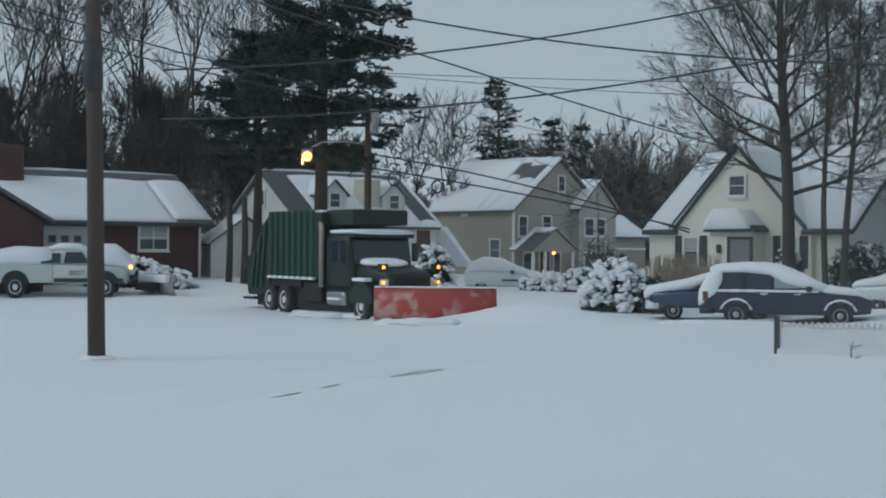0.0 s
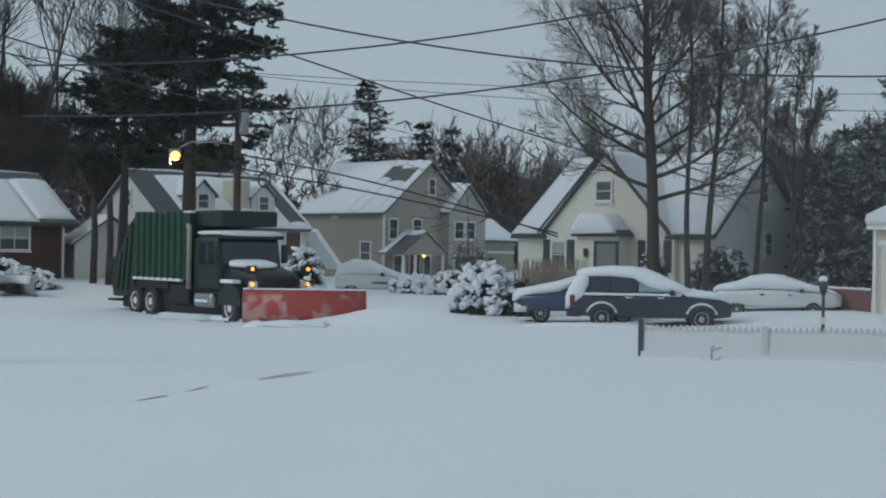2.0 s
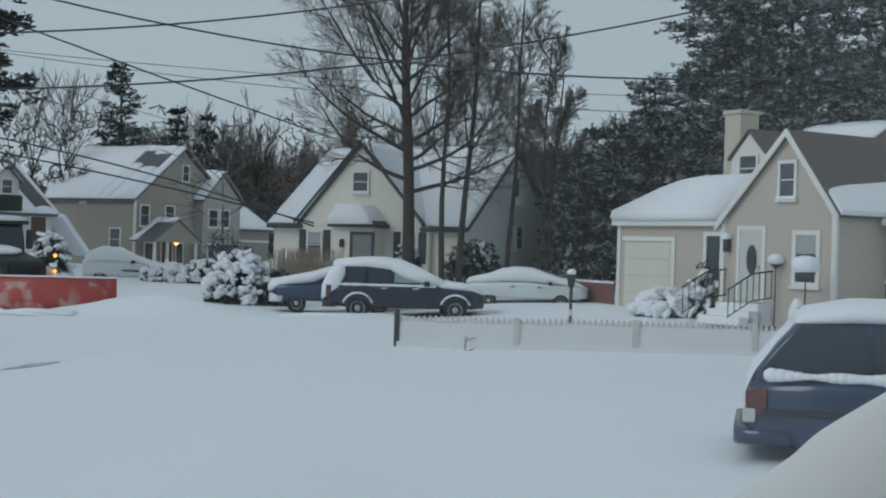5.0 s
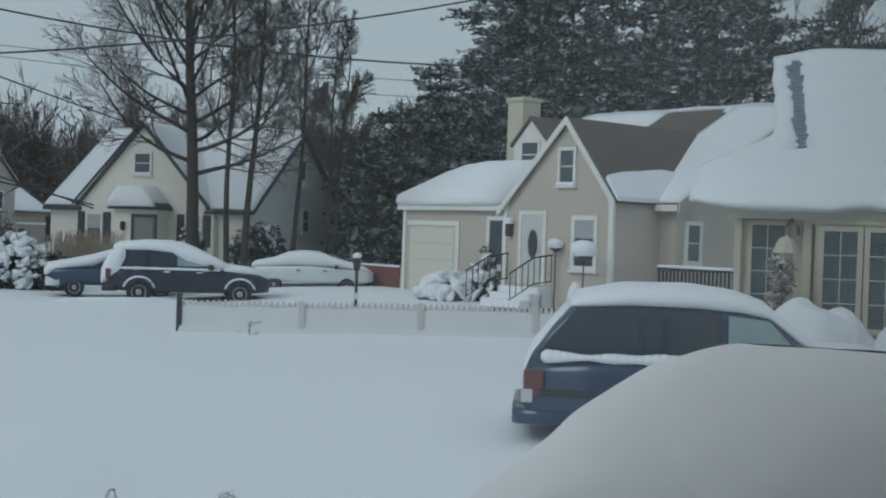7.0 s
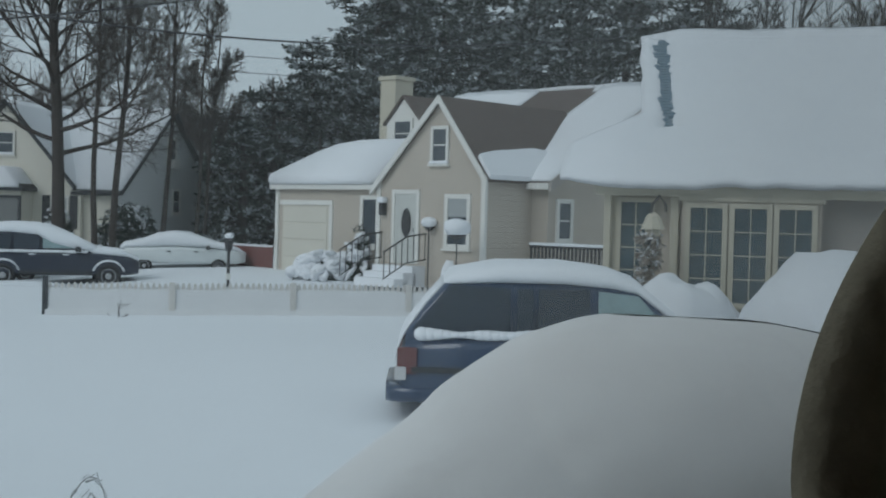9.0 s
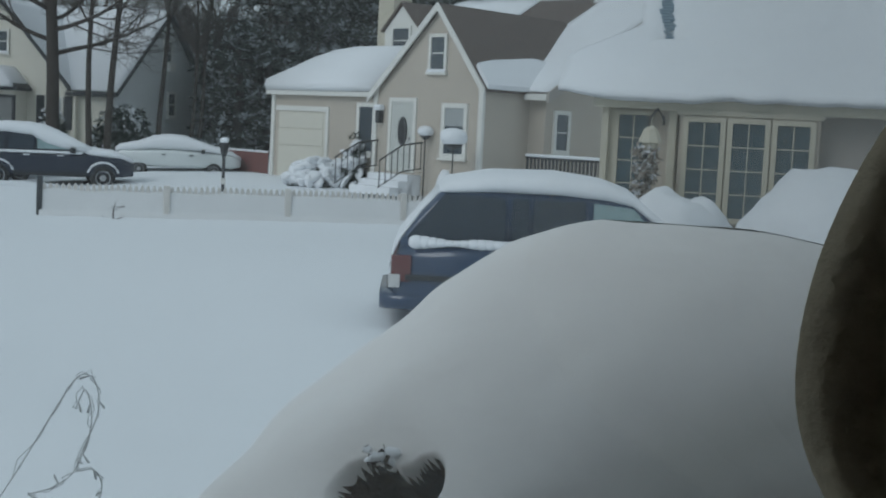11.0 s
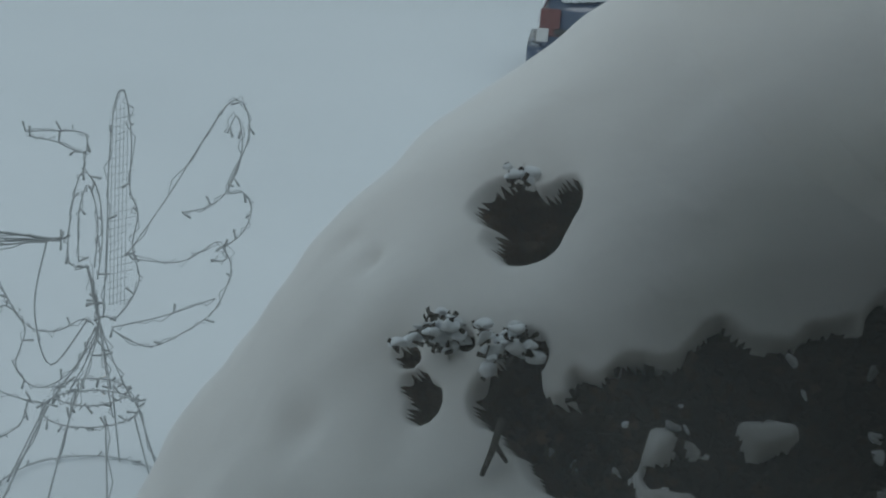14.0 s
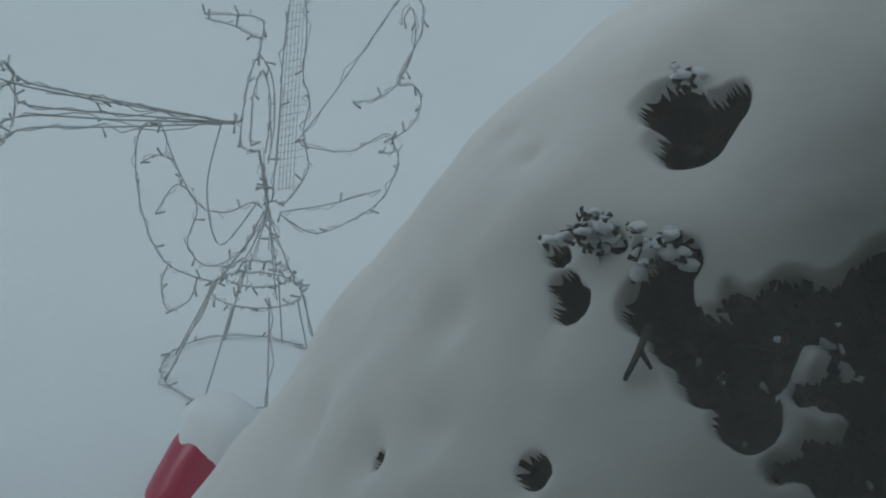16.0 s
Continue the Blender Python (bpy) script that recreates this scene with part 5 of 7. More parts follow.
def suv_far():
    c = thing("dark_suv", pose(7.95, 40.3, 0.0, 0, 0, -12), "dark navy SUV half covered in snow", "car")
    W = 0.92
    part("body", car_body([(0.0, W - 0.08, 0.45, 0.86, 6), (0.06, W, 0.36, 1.02, 7), (1.0, W + 0.01, 0.32, 1.04, 8), (3.4, W + 0.01, 0.32, 1.02, 8), (4.45, W - 0.02, 0.34, 0.94, 7), (4.80, W - 0.14, 0.38, 0.80, 6)]), NAVY_PAINT, c, smooth=True)
    part("cabin", car_body([(0.06, W - 0.08, 0.95, 1.05, 8), (0.28, W - 0.10, 0.95, 1.60, 9), (0.8, W - 0.12, 0.95, 1.64, 9), (2.5, W - 0.13, 0.95, 1.62, 9), (2.75, W - 0.13, 0.95, 1.54, 8), (3.45, W - 0.06, 0.95, 1.05, 8)]), NAVY_PAINT, c, smooth=True)
    for pts in (((0.50, 1.10), (1.12, 1.10), (1.16, 1.50), (0.72, 1.50)), ((1.24, 1.10), (1.95, 1.10), (1.95, 1.50), (1.28, 1.50))):
        side_glass(c, pts, W - 0.025, lean=0.13, zb=1.0)
    side_glass(c, ((2.05, 1.12), (2.98, 1.12), (2.62, 1.48), (2.05, 1.50)), W - 0.025, FROSTED, "snowy_window", 0.13, 1.0)
    for s in (-1, 1):
        part("tail_lamp", box(-0.02, 0.14, s * W - 0.05, s * W + 0.04, 0.70, 1.0, 0.02), LAMP_RED, c)
        part("side_mirror", box(2.95, 3.12, W - 0.02 if s > 0 else -W - 0.2, W + 0.2 if s > 0 else -W + 0.02, 1.02, 1.18, 0.04), PLASTIC, c)
        for x in (0.95, 3.92):
            V, F = tubes([([(x + 0.47 * math.cos(a), s * (W + 0.01), 0.34 + 0.44 * math.sin(a)) for a in [math.pi * (0.1 + 0.8 * k / 10) for k in range(11)]], 0.035)], 5)
            raw("arch_snow", V, F, SNOW_FINE, c, "snow line over the wheel arch")
            wheel(c, x, s * (W + 0.02), 0.32, 0.36, 0.24, s)
        part("rocker_trim", box(1.4, 3.45, s * W - 0.03, s * W + 0.03, 0.36, 0.46, 0.01), PLASTIC, c)
        for x in (1.65, 2.6):
            part("door_handle", box(x, x + 0.2, s * W - 0.02, s * W + 0.035, 0.92, 0.96, 0.01), SNOW_FINE, c)
    part("rear_bumper", loft([rrect(x, h, 0.32, 0.56, 5) for x, h in ((-0.12, W - 0.12), (-0.06, W), (0.3, W + 0.03))]), PLASTIC, c, smooth=True)
    part("tailgate_snow", car_body([(-0.15, 0.78, 0.56, 0.98, 4), (-0.09, 0.90, 0.52, 1.14, 4), (0.10, 0.96, 0.62, 1.48, 5), (0.34, 0.95, 0.80, 1.68, 5), (0.55, 0.86, 1.25, 1.72, 4)]), SNOW_FINE, c, "snow plastered over the tailgate", True)
    snow_cap(c, [(0.18, 0.74, 1.52, 1.68, 3), (0.35, 0.86, 1.50, 1.78, 3), (1.2, 0.88, 1.50, 1.86, 3), (1.9, 0.90, 1.42, 1.86, 3), (2.3, 0.94, 1.18, 1.80, 3), (2.7, 0.95, 1.06, 1.64, 3), (3.1, 0.94, 1.02, 1.44, 3), (3.6, 0.90, 0.96, 1.20, 3)], seed=4, amp=0.06)
    snow_cap(c, [(3.2, 0.80, 0.98, 1.20, 3), (3.5, 0.92, 0.92, 1.22, 3), (4.3, 0.90, 0.86, 1.12, 3), (4.82, 0.66, 0.72, 0.90, 3)], "bonnet_snow", "snow over the bonnet", 14, 0.05)
    bm = bmesh.new()
    for i in range(30):
        x = 0.35 + i * 0.1
        bmesh.ops.create_icosphere(bm, subdivisions=1, radius=1, matrix=Matrix.Translation((x, -W + 0.0, 1.03)) @ Matrix.Diagonal((0.09, 0.06, 0.05 + 0.03 * noise.noise((x * 4, 0, 0)), 1)))
    part("sill_snow", bm, SNOW_FINE, c, "snow along the window sills", True)
    return c


def blue_car():
    c = thing("blue_car", pose(6.75, 43.3, 0.05, 0, 0, -8), "blue car under thick snow beside the SUV", "car")
    W = 0.86
    part("body", car_body([(0.0, W - 0.15, 0.35, 0.7, 5), (0.15, W, 0.3, 0.86, 6), (2.0, W, 0.3, 0.9, 7), (4.2, W - 0.06, 0.32, 0.8, 6)]), BLUE_PAINT, c, smooth=True)
    part("cabin", car_body([(1.0, W - 0.12, 0.8, 0.9, 6), (1.6, W - 0.16, 0.8, 1.28, 6), (2.8, W - 0.16, 0.8, 1.28, 6), (3.4, W - 0.1, 0.8, 0.92, 6)]), BLUE_PAINT, c, smooth=True)
    part("front_bumper", loft([rrect(x, h, 0.25, 0.55, 4) for x, h in ((-0.12, W - 0.25), (0.0, W - 0.02), (0.3, W + 0.02))]), WHITE_PAINT, c, smooth=True)
    snow_cap(c, [(-0.16, 0.45, 0.6, 0.78, 3), (-0.05, 0.78, 0.62, 0.98, 3), (0.5, 0.84, 0.78, 1.1, 3), (1.3, 0.84, 0.85, 1.26, 3), (2.0, 0.8, 1.2, 1.48, 3), (3.0, 0.8, 1.1, 1.42, 3), (4.1, 0.6, 0.78, 0.95, 3)], seed=5, amp=0.05)
    for x in (0.75, 3.4):
        for s in (-1, 1):
            wheel(c, x, s * W, 0.24, 0.31, 0.2, s)
    return c


def white_sedan():
    c = thing("white_sedan", pose(13.6, 43.8, 0.38, 0, 0, -18) @ Matrix.Diagonal((0.86, 0.9, 0.88, 1)), "white sedan buried under a dome of snow", "car")
    W = 0.86
    part("body", car_body([(0.0, W - 0.12, 0.25, 0.66, 5), (0.15, W, 0.2, 0.82, 6), (2.2, W + 0.01, 0.18, 0.86, 7), (4.4, W - 0.04, 0.2, 0.74, 6), (4.75, W - 0.2, 0.28, 0.6, 5)]), WHITE_PAINT, c, smooth=True)
    snow_cap(c, [(-0.05, 0.6, 0.68, 0.84, 3), (0.1, 0.84, 0.7, 0.98, 3), (0.8, 0.86, 0.76, 1.12, 3), (1.4, 0.84, 0.8, 1.36, 3), (2.0, 0.82, 0.8, 1.44, 3), (2.6, 0.82, 0.8, 1.40, 3), (3.3, 0.84, 0.78, 1.18, 3), (3.9, 0.84, 0.72, 1.0, 3), (4.5, 0.7, 0.64, 0.84, 3), (4.8, 0.4, 0.55, 0.66, 3)], "snow_cap", "dome of snow over roof and bonnet", 6, 0.05)
    for x in (0.85, 3.7):
        for s in (-1, 1):
            wheel(c, x, s * W, 0.10, 0.31, 0.2, s)
    for x in (1.7, 2.75):
        part("door_handle", box(x, x + 0.16, -W - 0.035, -W + 0.01, 0.64, 0.69, 0.01), PLASTIC, c)
    part("side_mirror", box(3.2, 3.35, -W - 0.16, -W + 0.02, 0.76, 0.9, 0.03), PLASTIC, c)
    return c


def white_car_far():
    c = thing("parked_car", pose(1.2, 62.4, 0.35, 0, 0, -14), "pale parked car under snow before the tan house", "car")
    W = 0.85
    part("body", car_body([(0.0, W - 0.12, 0.1, 0.6, 5), (0.15, W, 0.08, 0.8, 6), (2.2, W, 0.08, 0.8, 7), (3.4, W - 0.05, 0.1, 0.62, 6), (3.7, W - 0.2, 0.15, 0.5, 5)]), WHITE_PAINT, c, smooth=True)
    part("trim_strip", box(1.8, 3.6, -W - 0.03, -W + 0.02, 0.36, 0.44, 0.01), PLASTIC, c)
    part("windscreen", prism([(2.1, 0.8), (2.75, 0.8), (2.3, 1.05)], -W + 0.1, W - 0.1, "y"), CAR_GLASS, c)
    part("side_mirror", box(2.2, 2.36, -W - 0.16, -W, 0.72, 0.86, 0.03), PLASTIC, c)
    snow_cap(c, [(-0.05, 0.6, 0.6, 0.8, 3), (0.2, 0.84, 0.66, 1.25, 3), (0.8, 0.84, 0.7, 1.48, 3), (1.6, 0.84, 0.7, 1.42, 3), (2.2, 0.84, 0.72, 1.12, 3), (3.0, 0.84, 0.6, 0.82, 3), (3.6, 0.6, 0.5, 0.62, 3)], seed=7, amp=0.05)
    for x in (0.8, 2.95):
        for s in (-1, 1):
            wheel(c, x, s * W, 0.05, 0.3, 0.2, s)
    return c


def pickup():
    c = thing("plow_pickup", pose(-17.5, 51.6, 0.20, 0, 0, 9) @ Matrix.Diagonal((1, 1, 1.15, 1)), "white pickup with a green stripe and a snow plough", "truck")
    W = 0.95
    gm = mat("faded_white_paint", (0.52, 0.55, 0.53), 0.4, var=0.08, coat=0.3)
    part("bed", box(0, 2.35, -W, W, 0.5, 1.12, 0.05), gm, c)
    part("cab_body", car_body([(2.36, W, 0.46, 1.14, 8), (3.7, W, 0.46, 1.14, 8), (4.2, W, 0.46, 1.12, 8), (4.95, W - 0.04, 0.5, 1.05, 7), (5.1, W - 0.1, 0.55, 0.95, 6)]), gm, c, smooth=True)
    part("green_stripe", box(2.4, 5.0, -W - 0.008, -W + 0.02, 0.52, 0.66, 0.003), TRUCK_GREEN, c)
    part("cabin", car_body([(2.2, W - 0.08, 1.0, 1.1, 8), (2.35, W - 0.1, 1.0, 1.62, 8), (3.3, W - 0.12, 1.0, 1.66, 8), (3.55, W - 0.12, 1.0, 1.6, 7), (4.05, W - 0.05, 1.0, 1.12, 7)]), gm, c, smooth=True)
    for pts in (((2.75, 1.16), (3.72, 1.16), (3.42, 1.54), (2.82, 1.54)), ((1.85, 1.16), (2.62, 1.16), (2.62, 1.5), (2.2, 1.5))):
        side_glass(c, pts, W - 0.03, lean=0.14, zb=1.1)
    part("bed_load", loft([rrect(x, h, 1.0, z, 3) for x, h, z in ((-0.1, 0.6, 1.35), (0.2, 0.88, 1.62), (0.9, 0.95, 1.74), (1.7, 0.95, 1.70), (2.3, 0.9, 1.74))]), SNOW_FINE, c, "heap of snow in the bed", True)
    snow_cap(c, [(2.15, 0.7, 1.55, 1.72, 3), (2.5, 0.84, 1.58, 1.84, 3), (3.2, 0.84, 1.58, 1.84, 3), (3.6, 0.74, 1.5, 1.66, 3)], seed=8)
    snow_cap(c, [(3.7, 0.8, 1.1, 1.5, 3), (4.0, 0.95, 1.02, 1.80, 2.8), (4.6, 0.95, 0.98, 1.84, 2.8), (5.1, 0.85, 0.9, 1.5, 2.6), (5.35, 0.5, 0.8, 1.1, 3)], "bonnet_snow", "great heap of snow on the bonnet", 9, 0.08)
    for x in (0.95, 4.3):
        for s in (-1, 1):
            part("wheel_arch", loft([[(x + 0.52 * math.cos(a) * k, s * (W + 0.02) - (0.05 * s if i else 0), 0.46 + 0.46 * math.sin(a) * k) for a in [math.pi * j / 12 for j in range(13)]] for i, k in ((0, 1.0), (1, 1.0))] ), TRUCK_DARK, c)
            wheel(c, x, s * (W + 0.03), 0.36, 0.39, 0.25, s, RIM_WHITE)
    pl = new("snow_plough")
    pl.parent = c
    pl.matrix_basis = pose(1.6, -3.4, 0, 0, 0, 38)
    blade = []
    for i in range(7):
        u = i / 6
        blade.append([(5.75 + 0.18 * math.cos(u * math.pi) ** 2 + d, y, 0.05 + 0.75 * u) for y, d in ((-1.15, 0), (1.15, 0.1), (1.15, 0.14), (-1.15, 0.04))])
    part("blade", loft(blade), STEEL, pl, "steel plough blade rimed with snow", True)
    part("frame", box(5.05, 5.75, -0.35, 0.35, 0.25, 0.5, 0.03), CHASSIS, pl)
    part("blade_snow", box(5.55, 5.78, -1.0, 0.9, 0.5, 0.78, 0.06), SNOW_FINE, pl)
    part("marker_lamp", box(5.2, 5.32, -0.72, -0.5, 0.98, 1.1, 0.02), WARM, c, "lit plough headlamp")
    bars = bmesh.new()
    for i in range(2):
        box(2.95, 3.5 - 0.12 * i, -W - 0.012, -W + 0.01, 0.86 - 0.09 * i, 0.91 - 0.09 * i, bm=bars)
    part("door_lettering", bars, mat("door_letter_paint", (0.22, 0.20, 0.16), 0.6), c)
    return c


def refuse_truck():
    c = thing("refuse_truck", pose(-4.55, 45.9, -0.06, 0, 0, -57), "green ribbed refuse truck with a red snow plough", "truck")
    W = 1.2
    # ribbed box
    part("hopper_body", box(-0.85, 2.7, -W, W, 1.25, 3.42, 0.04), TRUCK_GREEN, c)
    for s in (-1, 1):
        for i in range(8):
            x = -0.78 + i * 0.44
            part("rib", prism([(x, s * W), (x + 0.05, s * (W + 0.10)), (x + 0.22, s * (W + 0.10)), (x + 0.27, s * W)], 1.3, 3.5, "z"), TRUCK_GREEN, c)
            part("rib_snow", box(x - 0.02, x + 0.29, s * W - 0.02 if s > 0 else -W - 0.14, W + 0.14 if s > 0 else -W + 0.02, 1.22, 1.31, 0.03), SNOW_FINE, c)
    part("body_front", box(2.7, 3.0, -W, W, 1.25, 3.40, 0.03), TRUCK_DARK, c)
    part("roof_snow", box(-0.8, 2.9, -1.1, 1.1, 3.42, 3.50, 0.03), SNOW_FINE, c)
    part("tailgate", prism([(-0.85, 3.36), (-0.85, 0.9), (-1.5, 0.6), (-2.5, 0.6), (-2.7, 1.2), (-2.6, 1.9), (-2.0, 2.2), (-1.5, 3.0)], -W - 0.02, W + 0.02, "y"), TRUCK_DARK, c)
    part("tail_step", box(-3.0, -2.2, -W, W, 0.42, 0.5), CHASSIS, c)
    part("tail_box", box(-2.85, -2.6, -W - 0.05, -W + 0.3, 1.5, 1.9, 0.03), TRUCK_DARK, c)
    for i in range(3):
        part("tailgate_rib", prism([(-1.0 - i * 0.42, 3.1 - i * 0.5), (-1.1 - i * 0.42, 3.15 - i * 0.5), (-1.45 - i * 0.4, 0.9), (-1.35 - i * 0.4, 0.85)], -W - 0.08, -W - 0.02, "y"), TRUCK_GREEN, c)
    part("hoist_cover", box(1.9, 4.6, -0.95, 1.1, 3.0, 3.5, 0.06), TRUCK_DARK, c)
    part("chassis_rail", box(-2.4, 6.6, -0.55, 0.55, 0.6, 1.2, 0.03), CHASSIS, c)
    part("underbody", box(-2.3, 4.6, -0.98, 0.98, 0.22, 1.2, 0.05), CHASSIS, c)
    part("rear_apron", box(-2.2, 1.5, -1.16, -1.0, 0.95, 1.24, 0.02), CHASSIS, c)
    part("axle_snow", loft([rrect(x, h, 0.0, z, 3) for x, h, z in ((-2.0, 0.9, 0.1), (-1.0, 1.1, 0.22), (1.4, 1.1, 0.2), (4.0, 1.1, 0.26), (5.5, 1.2, 0.3), (6.6, 0.9, 0.2))]), SNOW_FINE, c, "churned snow round the wheels", True)
    part("side_tank", box(1.6, 2.9, -W + 0.05, -0.55, 0.5, 1.15, 0.06), CHASSIS, c)
    # cab
    part("cab_body", car_body([(3.15, 1.12, 1.0, 2.70, 9), (3.3, 1.14, 0.95, 2.74, 9), (4.4, 1.14, 0.95, 2.74, 9), (4.62, 1.12, 0.95, 2.70, 9), (4.85, 1.08, 0.95, 1.75, 9)]), TRUCK_DARK, c, smooth=True)
    part("windscreen", prism([(4.60, 1.82), (4.86, 1.82), (4.70, 2.56), (4.55, 2.56)], -1.0, 1.0, "y"), CAR_GLASS, c)
    side_glass(c, ((3.55, 1.8), (4.45, 1.8), (4.4, 2.5), (3.55, 2.5)), 1.16, lean=0.01, zb=1.8)
    part("sun_visor", box(4.6, 4.95, -1.12, 1.12, 2.60, 2.72, 0.03), TRUCK_DARK, c)
    part("cab_snow", loft([rrect(x, h, 2.70, z, 3) for x, h, z in ((3.2, 0.9, 2.78), (3.4, 1.12, 2.88), (4.6, 1.14, 2.88), (4.95, 1.1, 2.80))]), SNOW_FINE, c, "snow on the cab roof", True)
    part("bonnet", car_body([(4.7, 1.02, 0.95, 1.80, 7), (5.4, 0.95, 0.95, 1.74, 7), (6.3, 0.80, 0.95, 1.60, 6), (6.55, 0.72, 1.0, 1.48, 6)]), TRUCK_DARK, c, smooth=True)
    part("grille", box(6.5, 6.62, -0.5, 0.5, 0.95, 1.42, 0.03), CHASSIS, c)
    part("bonnet_snow", loft([rrect(x, h, 1.70, z, 3, 20, -0.2) for x, h, z in ((4.9, 0.5, 1.88), (5.1, 0.75, 1.98), (5.6, 0.7, 1.90), (5.9, 0.3, 1.78))]), SNOW_FINE, c, "lump of snow on the bonnet", True)
    for s in (-1, 1):
        part("front_fender", loft([[(5.55 + 0.72 * math.cos(a) * k, s * y, 0.58 + 0.68 * math.sin(a) * k) for a in [math.pi * j / 14 for j in range(15)]] for y, k in ((1.18, 1.0), (0.7, 1.0))]), TRUCK_DARK, c)
        part("fender_snow", box(5.2, 6.0, s * 1.12 - 0.2, s * 1.12 + 0.1, 1.25, 1.36, 0.04), SNOW_FINE, c)
        part("headlamp", box(6.35, 6.5, s * 0.86 - 0.14, s * 0.86 + 0.14, 1.08, 1.34, 0.04), LAMP_CLEAR, c)
        post = part("plow_light", box(6.42, 6.56, s * 0.95 - 0.16, s * 0.95 + 0.16, 1.56, 1.80, 0.03), CHASSIS, c)
        for z in (1.70, 1.24):
            bm = bmesh.new()
            bmesh.ops.create_icosphere(bm, subdivisions=2, radius=0.06, matrix=Matrix.Translation((6.6, s * 0.98, z)))
            part("amber_lamp", bm, AMBER, post, "lit amber lamp")
        part("side_mirror", box(4.55, 4.65, s * 1.35 - 0.1, s * 1.35 + 0.1, 1.85, 2.45, 0.03), PLASTIC, c)
    tube("exhaust_stack", [(3.05, -1.22, 1.0), (3.05, -1.22, 2.35), (3.05, -1.22, 2.95), (2.95, -1.22, 3.05)], 0.09, mat("rusty_chrome", (0.36, 0.32, 0.28), 0.5, metal=0.6, var=0.3), c, "pale heat shield and exhaust stack", 10)
    part("fuel_tank", box(3.3, 4.5, -1.2, -0.75, 0.45, 0.9, 0.1), STEEL, c)
    part("cab_step", box(3.6, 4.4, -1.32, -1.1, 0.62, 0.70, 0.02), SNOW_FINE, c)
    for x in (-0.85, 0.3):
        for s in (-1, 1):
            wheel(c, x, s * 1.22, 0.50, 0.52, 0.5, s, RIM_WHITE, 0.58)
    for s in (-1, 1):
        wheel(c, 5.55, s * 1.18, 0.48, 0.52, 0.3, s, RIM_WHITE, 0.55)
    part("mud_flap", box(-1.2, -1.15, -1.2, -0.7, 0.3, 1.0), RUBBER, c)
    # the blade stands square to the street, turned from the truck's axis
    pl = new("snow_plough")
    pl.parent = c
    pl.matrix_basis = pose(7.25, 0.45, 0.06, 0, 0, -33)
    ring = []
    for i in range(9):
        u = i / 8
        off = 0.16 * math.sin(u * math.pi)
        ring.append([(off, -1.85, 0.05 + 0.98 * u), (off, 1.85, 0.05 + 0.98 * u), (off + 0.05, 1.85, 0.05 + 0.98 * u), (off + 0.05, -1.85, 0.05 + 0.98 * u)])
    part("blade", loft(ring), PLOW_RED, pl, "red plough blade scraped to bare steel", True)
    part("blade_edge", box(0.0, 0.06, -1.85, 1.85, -0.02, 0.12), STEEL, pl)
    for y in (-1.2, 0, 1.2):
        part("blade_rib", prism([(-0.25, 0.1), (0.0, 0.05), (0.02, 0.98), (-0.05, 0.98)], y - 0.04, y + 0.04, "y"), CHASSIS, pl)
    part("push_frame", box(-1.0, 0.0, -0.5, 0.5, 0.3, 0.55, 0.03), CHASSIS, pl)
    part("blade_rim", box(-0.03, 0.08, -1.85, 1.85, 1.02, 1.07, 0.01), SNOW_FINE, pl)
    return c


suv_near()
suv_far()
blue_car()
white_sedan()
white_car_far()
pickup()
refuse_truck()


def heap(x, y, r, seed, label="plough-thrown heap of lumpy snow", m=SNOW, amp=0.25):
    return tagged(lump("snow_heap", (x, y, ground_z(x, y)), r, None, m, seed, 4, amp, 2.2), label, "snow heap", "snow heaps")


for i, (x, y, r) in enumerate(((-0.5, 38.4, (1.4, 0.6, 0.16)), (-3.6, 42.2, (1.3, 0.7, 0.14)), (8.2, 38.6, (2.2, 0.8, 0.16)))):
    heap(x, y, r, i)


